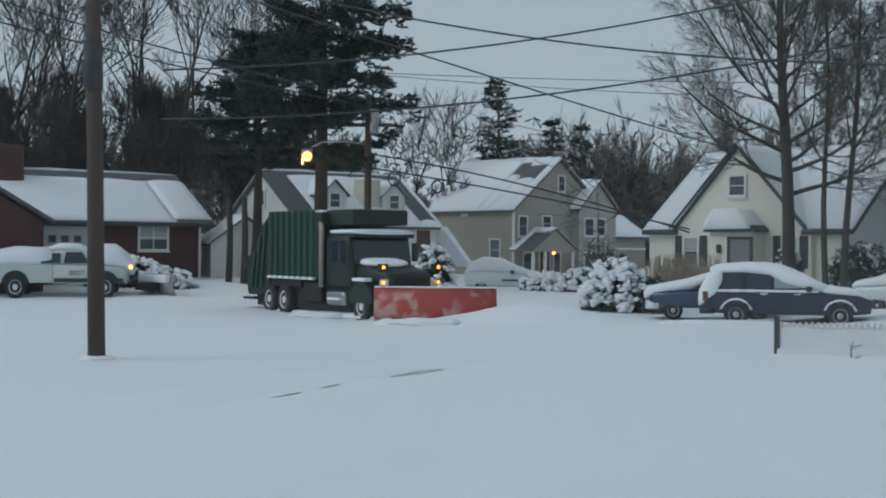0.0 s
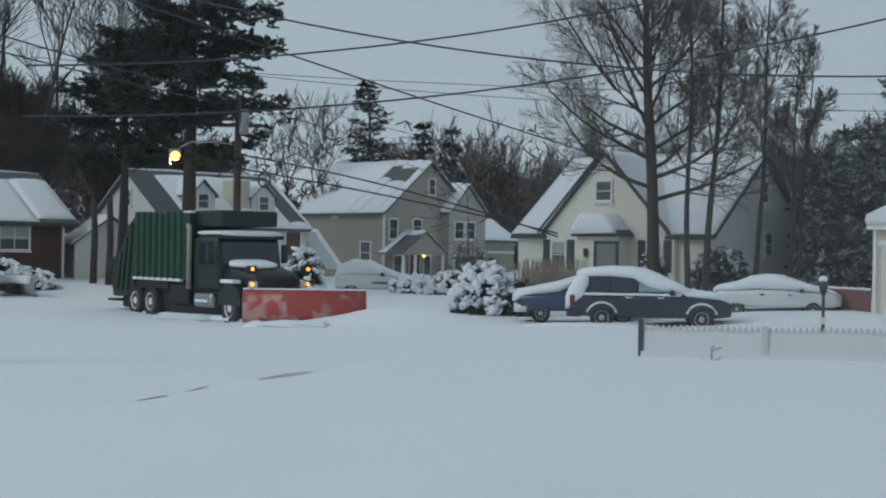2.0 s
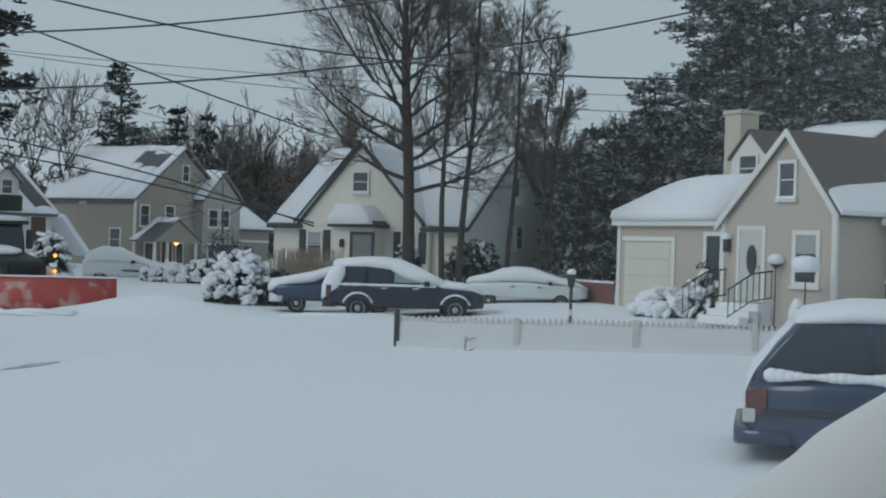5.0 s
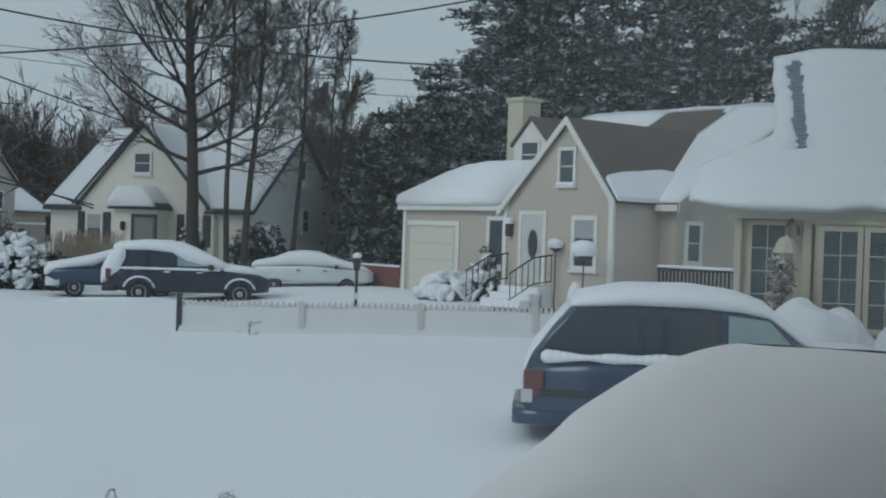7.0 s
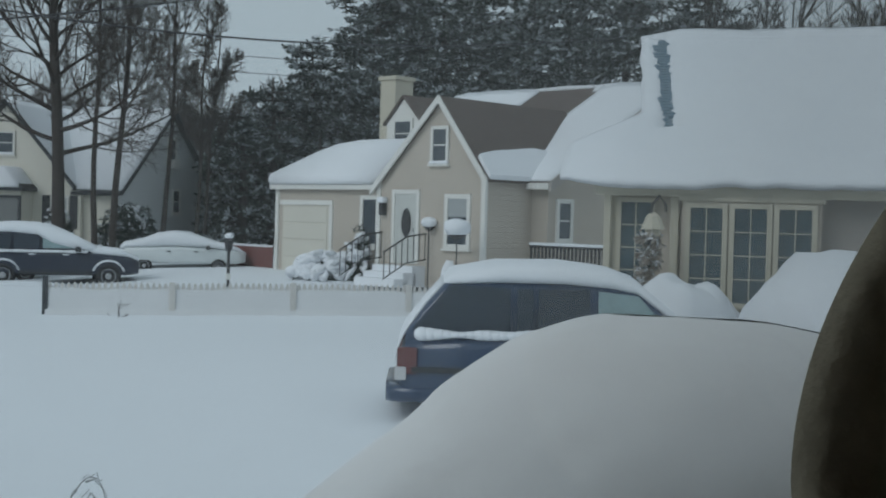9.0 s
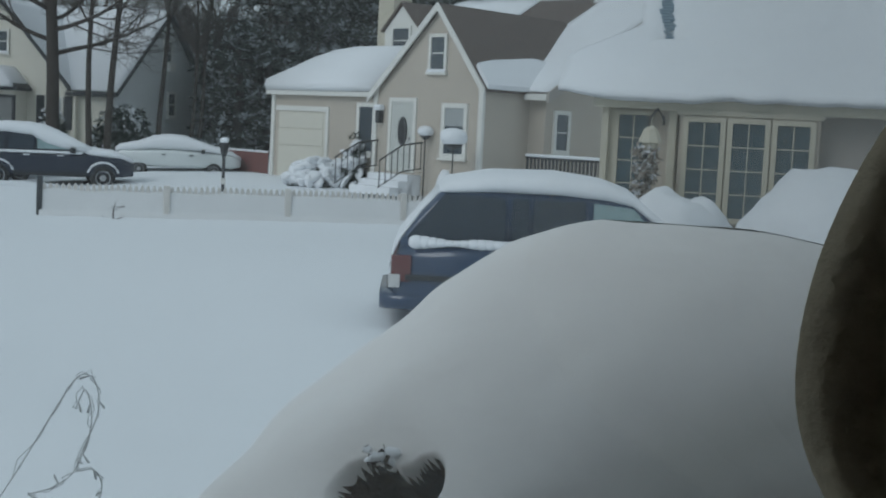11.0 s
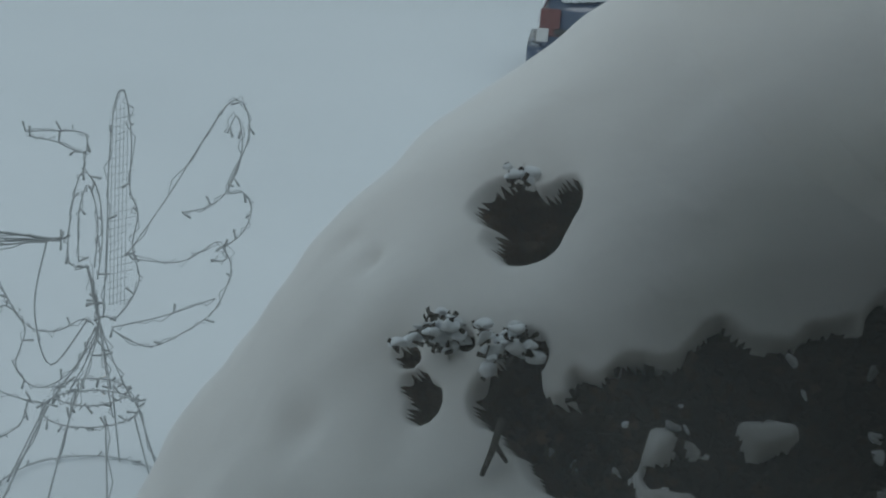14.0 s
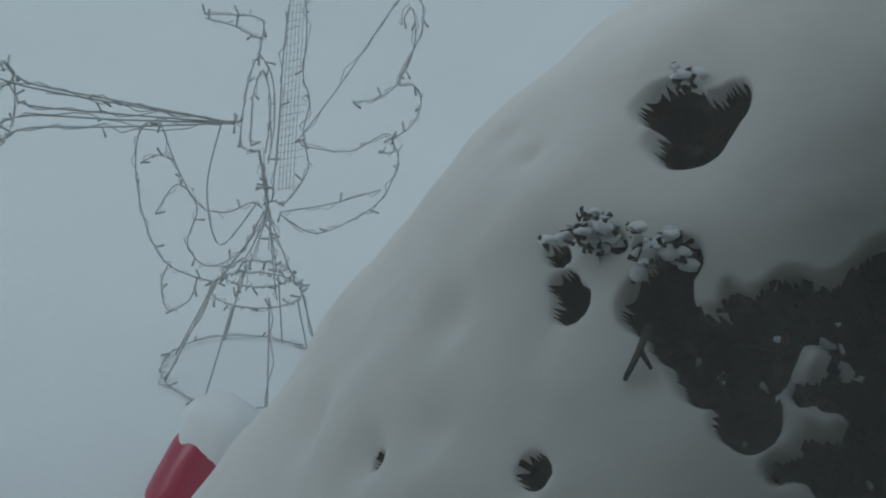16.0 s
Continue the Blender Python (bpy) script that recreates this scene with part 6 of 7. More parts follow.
# ---------------- fence, lamp post, garden things ----------------
def fence():
    a = Vector((7.26, 28.73, 0))
    f = thing("picket_fence", Matrix.Translation(a) @ Matrix.Rotation(radians(-15.5), 4, "Z"), "low white picket fence banked with snow", "fence")
    L = 10.7
    zf = lambda u: ground_z(*((f.matrix_basis @ Vector((u, 0, 0))).xy))
    part("end_post", box(-0.06, 0.06, -0.06, 0.06, -0.1, 0.82, 0.01), TRIM_DARK, f, "dark weathered end post")
    n = int(L / 2.55)
    for i in range(1, n + 1):
        u = i * L / n
        part("post", box(u - 0.07, u + 0.07, -0.07, 0.07, zf(u) - 0.1, zf(u) + 0.72, 0.015), FENCE, f)
        part("post_foot", box(u - 0.05, u + 0.05, -0.09, -0.07, zf(u) - 0.02, zf(u) + 0.03), TRIM_DARK, f)
    me = {}
    k = int(L / 0.128)
    for i in range(k):
        u = 0.1 + i * 0.128
        h = 0.70
        bm = prism([(-0.04, 0), (0.04, 0), (0.04, h - 0.06), (0.0, h + 0.02), (-0.04, h - 0.06)], -0.012, 0.012, "y")
        if "p" in me:
            bm.free()
            ob = new("picket", me["p"])
            ob.parent = f
        else:
            ob = part("picket", bm, FENCE, f)
            me["p"] = ob.data
        ob.matrix_basis = pose(u, 0, zf(u))
    for z, t in ((0.14, 0.09), (0.52, 0.09)):
        V, F = tubes([([(L * i / 20, 0.03, zf(L * i / 20) + z) for i in range(21)], 0.045)], 4)
        raw("rail", V, F, FENCE, f)
    # wind-packed snow plasters the lower boards and lies along the rail
    V, F = [], []
    m = 120
    for i in range(m + 1):
        u = L * i / m
        g = zf(u)
        hh = 0.54 + 0.05 * noise.noise((u * 1.3, 0, 0))
        for y, z in ((-0.35, g - 0.05), (-0.10, g + 0.05 + 0.03 * noise.noise((u * 2, 1, 0))), (-0.035, g + 0.16), (-0.03, g + hh), (0.05, g + hh + 0.06), (0.12, g + hh - 0.02), (0.3, g - 0.05)):
            V.append((u, y, z))
    for i in range(m):
        for j in range(6):
            F.append((i * 7 + j, (i + 1) * 7 + j, (i + 1) * 7 + j + 1, i * 7 + j + 1))
    raw("plastered_snow", V, F, mat("wind_packed_snow", (0.70, 0.71, 0.72), 0.8, var=0.06, scale=1.5, bump=0.2, bscale=20), f, "snow driven against the pickets")
    return f


fence()
bare_tree(8.55, 27.6, 0.62, 0.02, 99, "small leafless shrub poking through the snow", levels=2, spread=1.1, kids=(5, 6), trunk=0.5, shrink=0.9, minr=0.006, name="bare_shrub", category="shrub", up=0.1)


def lamp_post():
    x, y = 13.3, 33.45
    z = ground_z(x, y)
    t = thing("garden_lamp", pose(x, y, z), "dark garden lamp post topped with a snowy lantern", "lamp post")
    tube("post", [(0, 0, -0.2), (0, 0, 1.25)], 0.045, IRON, t, sides=8)
    part("lantern", loft([[(r * math.cos(a), r * math.sin(a), q) for a in [k * math.pi / 3 for k in range(6)]] for r, q in ((0.05, 1.2), (0.10, 1.28), (0.13, 1.50), (0.15, 1.52), (0.03, 1.62))]), IRON, t)
    lump("snow", (0, 0, 1.62), (0.13, 0.13, 0.09), t, SNOW_FINE, 2, 2)
    part("tie", box(-0.05, 0.05, -0.055, 0.055, 0.45, 0.62), TRIM, t)


lamp_post()


def red_fence():
    t = thing("board_fence", pose(17.25, 44.6, 0.45, 0, 0, -80), "low weathered red board fence in snow", "fence")
    for i in range(26):
        part("board", box(i * 0.14, i * 0.14 + 0.125, 0, 0.02, 0, 0.72 + 0.02 * (i % 3)), RED_FENCE, t)
    part("rail", box(0, 3.6, 0.02, 0.06, 0.5, 0.58), RED_FENCE, t)
    part("rail_snow", box(0, 3.6, -0.02, 0.07, 0.73, 0.80, 0.02), SNOW_FINE, t)


red_fence()


def bird_feeder(x, y, z, s, label):
    t = thing("bird_feeder", pose(x, y, 0), label, "bird feeder", "bird feeders")
    tube("pole", [(0, 0, ground_z(x, y) - 0.1), (0, 0, z)], 0.02, IRON, t)
    part("tray", loft([[(r * math.cos(a), r * math.sin(a), q) for a in [k * math.pi / 4 for k in range(8)]] for r, q in ((0.06 * s, z - 0.12), (0.2 * s, z - 0.02), (0.2 * s, z + 0.02))]), IRON, t)
    lump("snow", (0, 0, z + 0.16 * s), (0.3 * s, 0.28 * s, 0.2 * s), t, SNOW_FINE, int(x), 3, 0.1)
    return t


bird_feeder(19.14, 32.84, 2.05, 0.8, "pole bird feeder capped with snow")
bird_feeder(18.79, 30.72, 1.85, 1.3, "bird bath heaped with snow before the house")
t = thing("garden_ornament", pose(19.1, 31.6, ground_z(19.1, 31.6)), "snow-plastered garden ornament with a red patch", "ornament")
lump("figure", (0, 0, 0.55), (0.22, 0.2, 0.6), t, SNOW_FINE, 12, 3, 0.2)
part("red_patch", box(-0.08, 0.06, -0.24, -0.1, 0.5, 0.9, 0.04), LAMP_RED, t)

# lantern post with a dead vine before the bay window
t = thing("lantern_post", pose(11.9, 14.35, ground_z(11.9, 14.35)), "hooked lantern post wrapped in snowy vine", "lantern post")
V, F = tubes([([(0, 0, -0.1), (0, 0, 1.9), (0.04, 0, 2.2), (0.16, 0, 2.32), (0.28, 0, 2.2), (0.28, 0, 2.1)], 0.022)], 6)
raw("hook_post", V, F, IRON, t)
part("lantern", loft([[(0.06 + r * math.cos(a), r * math.sin(a), q) for a in [k * math.pi / 4 for k in range(8)]] for r, q in ((0.05, 1.72), (0.11, 1.78), (0.11, 1.92), (0.17, 1.85), (0.10, 2.03), (0.02, 2.10))]), CREAM, t)
rnd = random.Random(31)
V, F = [], []
for i in range(160):
    a, z = rnd.uniform(0, 6.28), rnd.uniform(0.5, 1.75)
    tuft(V, F, Vector((math.cos(a) * 0.12, math.sin(a) * 0.12, z)), 0.12, rnd, 5, 1.0, width=0.35)
raw("vine", V, F, mat("dry_vine", (0.30, 0.26, 0.22), 0.9, var=0.3, scale=6, col2=(0.7, 0.72, 0.74), thresh=0.55), t, smooth=False)

# snow-buried shrubs and a half-hidden bonnet along the grey house
for i, (x, y, r) in enumerate(((11.5, 13.3, (0.85, 0.65, 1.0)), (12.0, 13.3, (0.6, 0.6, 0.85)), (12.9, 11.85, (1.35, 1.1, 1.38)), (14.7, 10.9, (1.4, 1.1, 1.3)), (10.9, 14.2, (0.9, 0.7, 0.7)))):
    tagged(lump("buried_shrub", (x, y, ground_z(x, y) + 0.25), r, None, SNOW_FINE, 20 + i, 4, 0.13, 1.8), "shrub wholly buried in rounded snow", "shrub", "buried shrubs")


def shed():
    t = thing("shed", pose(-9.4, 60.5, 0.4, 0, 0, 20), "pale shed with a snowy roof among trees", "shed")
    gable_walls(t, -1.2, 2.0, 0, 4, 0, 2.0, 3.1, "y", SIDING_WHITE)
    gable_roof(t, -1.2, 2.0, 0, 4, 2.0, 3.15, along="y", over=0.2, thick=0.08, snow=0.12)
    part("door", box(0.0, 0.9, -0.04, 0, 0, 1.85, 0.01), GARAGE, t)


shed()


# ---------------- the house that the view is taken from ----------------
N16, W16 = Vector((math.sin(radians(16)), math.cos(radians(16)), 0)), Vector((math.cos(radians(16)), -math.sin(radians(16)), 0))
OWN = Matrix(((W16.x, N16.x, 0, 0), (W16.y, N16.y, 0, 0), (0, 0, 1, 0), (0, 0, 0, 1)))     # local x along the wall, y outwards


def own_house():
    room = mat("room_plaster", (0.68, 0.63, 0.55), 0.9, var=0.08)
    h = thing("wall_front", OWN, "house wall round the wide front window", "wall", kind="structure")
    bm = bmesh.new()
    for a in ((-5, -1.0, 0.0, 3.3), (1.0, 5, 0.0, 3.3), (-1.0, 1.0, 0.0, 1.28), (-1.0, 1.0, 2.95, 3.3)):
        box(a[0], a[1], 0.92, 1.06, a[2], a[3], bm=bm)
    part("wall", bm, SIDING_BEIGE, h)
    for a in ((-1.06, -0.95, 1.22, 3.0), (0.95, 1.06, 1.22, 3.0)):
        part("window_frame", box(a[0], a[1], 0.90, 1.09, a[2], a[3], 0.01), TRIM, h)
    part("window_sill", box(-0.95, 0.95, 0.88, 1.14, 1.20, 1.28, 0.01), TRIM, h)
    part("window_head", box(-0.95, 0.95, 0.90, 1.09, 2.93, 3.0), TRIM, h)
    g = part("pane", box(-0.95, 0.95, 0.99, 0.994, 1.28, 2.93), GLASS, h, "window pane with haze and shade put into its colour")
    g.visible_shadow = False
    for nm, b in (("ceiling", (-5, 5, -5, 0.92, 3.2, 3.3)), ("floor", (-5, 5, -5, 0.92, 0.5, 0.6)), ("wall_back", (-5, 5, -5.1, -5, 0.6, 3.2)), ("wall_left", (-5.1, -5, -5, 0.92, 0.6, 3.2)), ("wall_right", (5, 5.1, -5, 0.92, 0.6, 3.2))):
        ob = link_mesh(nm, box(*b), room)
        ob.matrix_basis = OWN
        tagged(ob, "plain dim " + nm.split("_")[0] + " of the room", nm.split("_")[0], kind="structure")
    # Unseen eaves, added; their overhang sets how much the bush is shaded
    r = link_mesh("added_eaves", prism([(-5.5, 5.6), (1.22, 3.08), (1.22, 3.23), (-5.5, 5.75)], -5.5, 5.5, "x"), SHINGLE)
    r.matrix_basis = OWN
    tagged(r, "unseen eaves added above the window to shade the bush", "roof", kind="structure")


# Pane with a veil of haze mixed in, stronger towards its right side
GLASS = bpy.data.materials.new("hazed_pane")
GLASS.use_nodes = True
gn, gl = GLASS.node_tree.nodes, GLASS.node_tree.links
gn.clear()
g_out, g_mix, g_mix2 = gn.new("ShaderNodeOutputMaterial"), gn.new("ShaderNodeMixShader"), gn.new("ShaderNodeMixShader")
g_tr, g_gl, g_veil = gn.new("ShaderNodeBsdfTransparent"), gn.new("ShaderNodeBsdfGlossy"), gn.new("ShaderNodeBsdfTranslucent")
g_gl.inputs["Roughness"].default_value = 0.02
g_veil.inputs["Color"].default_value = (0.8, 0.8, 0.78, 1)
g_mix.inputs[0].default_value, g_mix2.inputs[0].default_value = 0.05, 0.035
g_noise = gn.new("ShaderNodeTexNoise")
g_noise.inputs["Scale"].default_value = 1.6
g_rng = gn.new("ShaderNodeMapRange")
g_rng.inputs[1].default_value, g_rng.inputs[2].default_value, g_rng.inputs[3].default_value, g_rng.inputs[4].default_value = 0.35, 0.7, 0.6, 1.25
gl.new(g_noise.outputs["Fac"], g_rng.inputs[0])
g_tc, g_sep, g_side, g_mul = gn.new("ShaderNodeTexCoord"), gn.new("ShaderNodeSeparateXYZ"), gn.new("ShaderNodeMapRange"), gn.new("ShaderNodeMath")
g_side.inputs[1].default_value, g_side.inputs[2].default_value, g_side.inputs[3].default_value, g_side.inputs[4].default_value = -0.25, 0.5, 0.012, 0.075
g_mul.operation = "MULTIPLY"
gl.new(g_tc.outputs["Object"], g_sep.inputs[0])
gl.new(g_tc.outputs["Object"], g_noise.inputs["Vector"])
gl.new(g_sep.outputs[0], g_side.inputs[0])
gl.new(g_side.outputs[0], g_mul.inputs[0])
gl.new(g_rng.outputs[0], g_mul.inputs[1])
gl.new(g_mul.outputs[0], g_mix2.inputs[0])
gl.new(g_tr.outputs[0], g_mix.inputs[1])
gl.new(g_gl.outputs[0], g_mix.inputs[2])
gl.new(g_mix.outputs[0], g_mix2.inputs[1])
gl.new(g_veil.outputs[0], g_mix2.inputs[2])
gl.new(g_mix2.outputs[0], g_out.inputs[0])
# Shade painted into the pane's tint towards the right, most at lower right
g_side_shade = gn.new("ShaderNodeMapRange")
g_side_shade.interpolation_type = "SMOOTHSTEP"
g_side_shade.inputs[1].default_value, g_side_shade.inputs[2].default_value, g_side_shade.inputs[3].default_value, g_side_shade.inputs[4].default_value = 0.18, 0.58, 0.99, 0.81
gl.new(g_sep.outputs[0], g_side_shade.inputs[0])
g_corner_shade, g_low, g_both, g_clear = gn.new("ShaderNodeMapRange"), gn.new("ShaderNodeMapRange"), gn.new("ShaderNodeMath"), gn.new("ShaderNodeMath")
g_corner_shade.interpolation_type = g_low.interpolation_type = "SMOOTHSTEP"
g_corner_shade.inputs[1].default_value, g_corner_shade.inputs[2].default_value, g_corner_shade.inputs[3].default_value, g_corner_shade.inputs[4].default_value = 0.12, 0.46, 0.0, 0.22
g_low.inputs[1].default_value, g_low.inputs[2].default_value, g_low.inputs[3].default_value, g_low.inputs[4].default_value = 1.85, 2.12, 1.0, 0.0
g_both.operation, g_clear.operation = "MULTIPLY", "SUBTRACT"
gl.new(g_sep.outputs[0], g_corner_shade.inputs[0])
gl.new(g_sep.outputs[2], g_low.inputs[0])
gl.new(g_corner_shade.outputs[0], g_both.inputs[0])
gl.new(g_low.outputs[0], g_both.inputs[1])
gl.new(g_side_shade.outputs[0], g_clear.inputs[0])
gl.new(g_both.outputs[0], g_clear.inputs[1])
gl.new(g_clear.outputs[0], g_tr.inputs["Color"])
own_house()


def curtain():
    """A gathered drape at the side of the window, bulging above its tie."""
    cloth = mat("brown_drape", (0.60, 0.50, 0.36), 0.95, var=0.2, scale=4, bump=0.3, bscale=60)
    V, F = [], []
    nz, nu = 110, 40
    for j in range(nz + 1):
        z = 1.30 + 1.60 * j / nz
        d = (z - 2.09)
        edge = 0.400 + (2.2 * d * d if d > 0 else 4.2 * d * d)
        edge = min(edge, 0.93)
        for i in range(nu + 1):
            u = i / nu
            x = edge + (0.98 - edge) * u
            y = 0.74 - 0.05 * math.sqrt(min(1, u * 5)) + 0.05 * (math.sin(u * 26 + 0.4 * math.sin(z * 5)) * min(1, u * 2.5)) * (0.3 + 0.7 * u)
            V.append((x, y, z))
    n = nu + 1
    for j in range(nz):
        for i in range(nu):
            F.append((j * n + i, j * n + i + 1, (j + 1) * n + i + 1, (j + 1) * n + i))
    ob = raw("curtain", V, F, cloth, m=OWN)
    s = ob.modifiers.new("cloth", "SOLIDIFY")
    s.thickness = 0.012
    tagged(ob, "dark brown gathered curtain beside the window", "curtain")


curtain()


# ---------------- the snow-laden bush under the window ----------------
BUSH_A, BUSH_B = Vector((1.62, 2.08, 0)), Vector((2.30, 1.60, 0))
LEAF = mat("yew_leaf", (0.050, 0.037, 0.024), 0.7, var=0.65, scale=9)
LEAF_BROWN = mat("withered_leaf", (0.13, 0.080, 0.045), 0.8, var=0.5, scale=9)
DARK_LIMB = mat("dark_limb", (0.065, 0.054, 0.045), 0.9, var=0.3, scale=8)
# gaps that sink behind a snow lip: place and radius
GAPS = ((1.004, 1.872, 1.614, 0.078), (0.984, 1.945, 1.636, 0.054), (1.052, 1.862, 1.652, 0.048),
        (0.797, 1.857, 1.398, 0.022), (0.794, 1.82, 1.364, 0.024), (0.80, 1.786, 1.344, 0.034), (0.862, 1.812, 1.442, 0.024), (0.885, 1.79, 1.44, 0.018), (0.949, 1.712, 1.447, 0.042),
        (0.912, 1.69, 1.39, 0.062), (0.93, 1.64, 1.36, 0.055), (0.969, 1.578, 1.346, 0.078), (0.985, 1.49, 1.295, 0.055), (0.731, 1.629, 1.138, 0.030), (0.548, 1.921, 1.007, 0.022))
HOLLOWS = ((0.687, 1.959, 1.242, 0.05), (0.514, 2.237, 0.906, 0.09), (0.55, 1.94, 1.0, 0.06), (0.828, 2.162, 1.503, 0.03), (0.83, 2.063, 1.497, 0.032), (0.83, 2.063, 1.490, 0.026), (0.80, 1.82, 1.38, 0.10), (1.03, 1.91, 1.66, 0.13), (0.62, 1.82, 1.10, 0.05))


def bush_point(a, h, swell=1.0):
    """A point of the bush's skin: a ridge-shaped mound; a goes round, h from 0 at the ground to 1 at the crown."""
    z = 2.07 * h
    r = 1.68 * (1 - h) ** 0.63 * swell
    c, s = math.cos(a), math.sin(a)
    d = (BUSH_B - BUSH_A)
    k = d.normalized()
    along = c * k.x + s * k.y
    f = 0.5 + 0.5 * math.sin(math.pi / 2 * along)
    base = BUSH_A.lerp(BUSH_B, f)
    p = Vector((base.x + c * r, base.y + s * r, z - 0.13 * h * h * sstep(0.15, 1.0, f)))
    nn = noise.noise((p.x * 1.3, p.y * 1.3, p.z * 1.3)) * 0.09 + noise.noise((p.x * 3.4, p.y * 3.4, p.z * 3.4)) * 0.03
    nn += 0.008 * noise.noise((p.x * 9, p.y * 9, p.z * 9))
    nn += 0.055 * math.exp(-(p - Vector((0.92, 2.28, 1.58))).length_squared / 0.06) - 0.05 * math.exp(-(p - Vector((0.40, 2.25, 0.8))).length_squared / 0.09)
    p += Vector((c, s, 0.5)).normalized() * nn * swell
    out = p.x * N16.x + p.y * N16.y
    if out < 1.24:
        p += Vector((N16.x, N16.y, 0)) * (1.24 - out) * 0.93
    return p


def smooth(a, b, v):
    t = np.clip((v - a) / (b - a), 0, 1)
    return t * t * (3 - 2 * t)


def bush():
    t = thing("snow_covered_bush", pose(0, 0, 0), "big yew bush smothered in smooth snow with dark gaps", "bush")
    # finer on the side of the window, where the skin is broken
    turns = list(np.linspace(2.75, 5.3, 560, endpoint=False)) + list(np.linspace(5.3, 2.75 + 2 * math.pi, 90, endpoint=False))
    rises = list(np.linspace(0, 0.44, 60, endpoint=False)) + list(np.linspace(0.44, 0.84, 190, endpoint=False)) + list(np.linspace(0.84, 0.9985, 60))
    na, nh = len(turns), len(rises) - 1
    skin = np.array([tuple(bush_point(a, h)) for h in rises for a in turns])
    inward = np.column_stack([BUSH_A.x - skin[:, 0], BUSH_A.y - skin[:, 1], np.full(len(skin), -0.1)])
    inward /= np.linalg.norm(inward, axis=1)[:, None]
    sunk = inward * 0.8 + np.array((0, 0, -0.55))
    push, cup, soft = np.zeros(len(skin)), np.zeros(len(skin)), np.zeros(len(skin))
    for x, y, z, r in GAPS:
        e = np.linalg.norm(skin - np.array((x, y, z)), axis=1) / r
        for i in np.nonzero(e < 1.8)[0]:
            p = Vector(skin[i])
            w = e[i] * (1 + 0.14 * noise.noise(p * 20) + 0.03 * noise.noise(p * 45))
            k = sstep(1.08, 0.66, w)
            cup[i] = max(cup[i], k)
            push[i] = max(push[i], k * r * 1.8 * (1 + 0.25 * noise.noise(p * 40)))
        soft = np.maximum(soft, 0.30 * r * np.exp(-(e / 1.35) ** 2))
    for x, y, z, r in HOLLOWS:
        e = np.linalg.norm(skin - np.array((x, y, z)), axis=1) / r
        soft = soft + 0.38 * r * np.exp(-e * e)
    # the sheltered flank under the added eaves is bare in patches
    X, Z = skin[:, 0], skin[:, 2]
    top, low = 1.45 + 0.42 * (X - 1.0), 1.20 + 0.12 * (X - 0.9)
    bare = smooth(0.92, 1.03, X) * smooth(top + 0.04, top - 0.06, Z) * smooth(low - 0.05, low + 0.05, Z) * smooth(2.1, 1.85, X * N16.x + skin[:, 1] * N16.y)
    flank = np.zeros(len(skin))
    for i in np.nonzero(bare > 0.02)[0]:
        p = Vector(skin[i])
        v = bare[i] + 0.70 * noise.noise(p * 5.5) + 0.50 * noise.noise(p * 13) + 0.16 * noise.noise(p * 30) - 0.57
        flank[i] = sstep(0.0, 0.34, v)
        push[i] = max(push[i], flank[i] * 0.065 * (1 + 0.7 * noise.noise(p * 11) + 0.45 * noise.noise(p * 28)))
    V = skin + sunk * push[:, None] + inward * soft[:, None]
    # gaps and flank get the dark foliage colour, which stands for their shade too
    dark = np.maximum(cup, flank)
    F, index = [], []
    for j in range(nh):
        for i in range(na):
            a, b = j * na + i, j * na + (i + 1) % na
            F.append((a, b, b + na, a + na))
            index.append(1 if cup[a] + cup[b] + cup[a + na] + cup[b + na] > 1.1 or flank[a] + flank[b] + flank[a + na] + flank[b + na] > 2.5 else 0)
    ob = raw("snow_cover", V, F, [SNOW_BUSH_WARM, LEAF_SHADE], t, "thick soft snow with sagging hollows and shade-coloured leafy gaps")
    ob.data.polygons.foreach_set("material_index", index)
    # leaves and caught snow in the gaps
    rnd = random.Random(5)
    open_at = np.nonzero(dark > 0.75)[0]
    V1, F1, V2, F2 = [], [], [], []
    bm = bmesh.new()
    for i in rnd.sample(list(open_at), min(5200, len(open_at))):
        if flank[i] < 0.5 and (skin[i][0] < 0.88 or skin[i][2] > 1.48):
            continue
        p = Vector(V[i]) - Vector(sunk[i]) * rnd.uniform(0.0, 0.02)
        if rnd.random() < 0.7:
            tuft(V1, F1, p, rnd.uniform(0.014, 0.026), rnd, 4, 1.0, width=0.5)
        else:
            tuft(V2, F2, p, rnd.uniform(0.016, 0.030), rnd, 3, 1.0, width=0.6)
        if rnd.random() < 0.03:
            q = rnd.uniform(0.004, 0.010)
            bmesh.ops.create_icosphere(bm, subdivisions=2, radius=1, matrix=Matrix.Translation(p - Vector(sunk[i]) * 0.012) @ Euler((rnd.random(), rnd.random(), rnd.random())).to_matrix().to_4x4() @ Matrix.Diagonal((q * 1.6, q * 1.1, q * 0.7, 1)))
    # leafy sprig heavy with snow above the crescent gap, and the roof of the great gap
    for c, n, w in ((Vector((0.862, 1.812, 1.447)), 40, 0.030), (Vector((0.945, 1.715, 1.452)), 40, 0.032), (Vector((1.035, 1.92, 1.678)), 12, 0.022)):
        for _ in range(n):
            p = c + Vector((rnd.gauss(0, w), rnd.gauss(0, w * 0.6), rnd.gauss(0, w * 0.5)))
            tuft(V1, F1, p, 0.018, rnd, 3, 1.0, width=0.5)
            if rnd.random() < 0.6:
                q = rnd.uniform(0.005, 0.012)
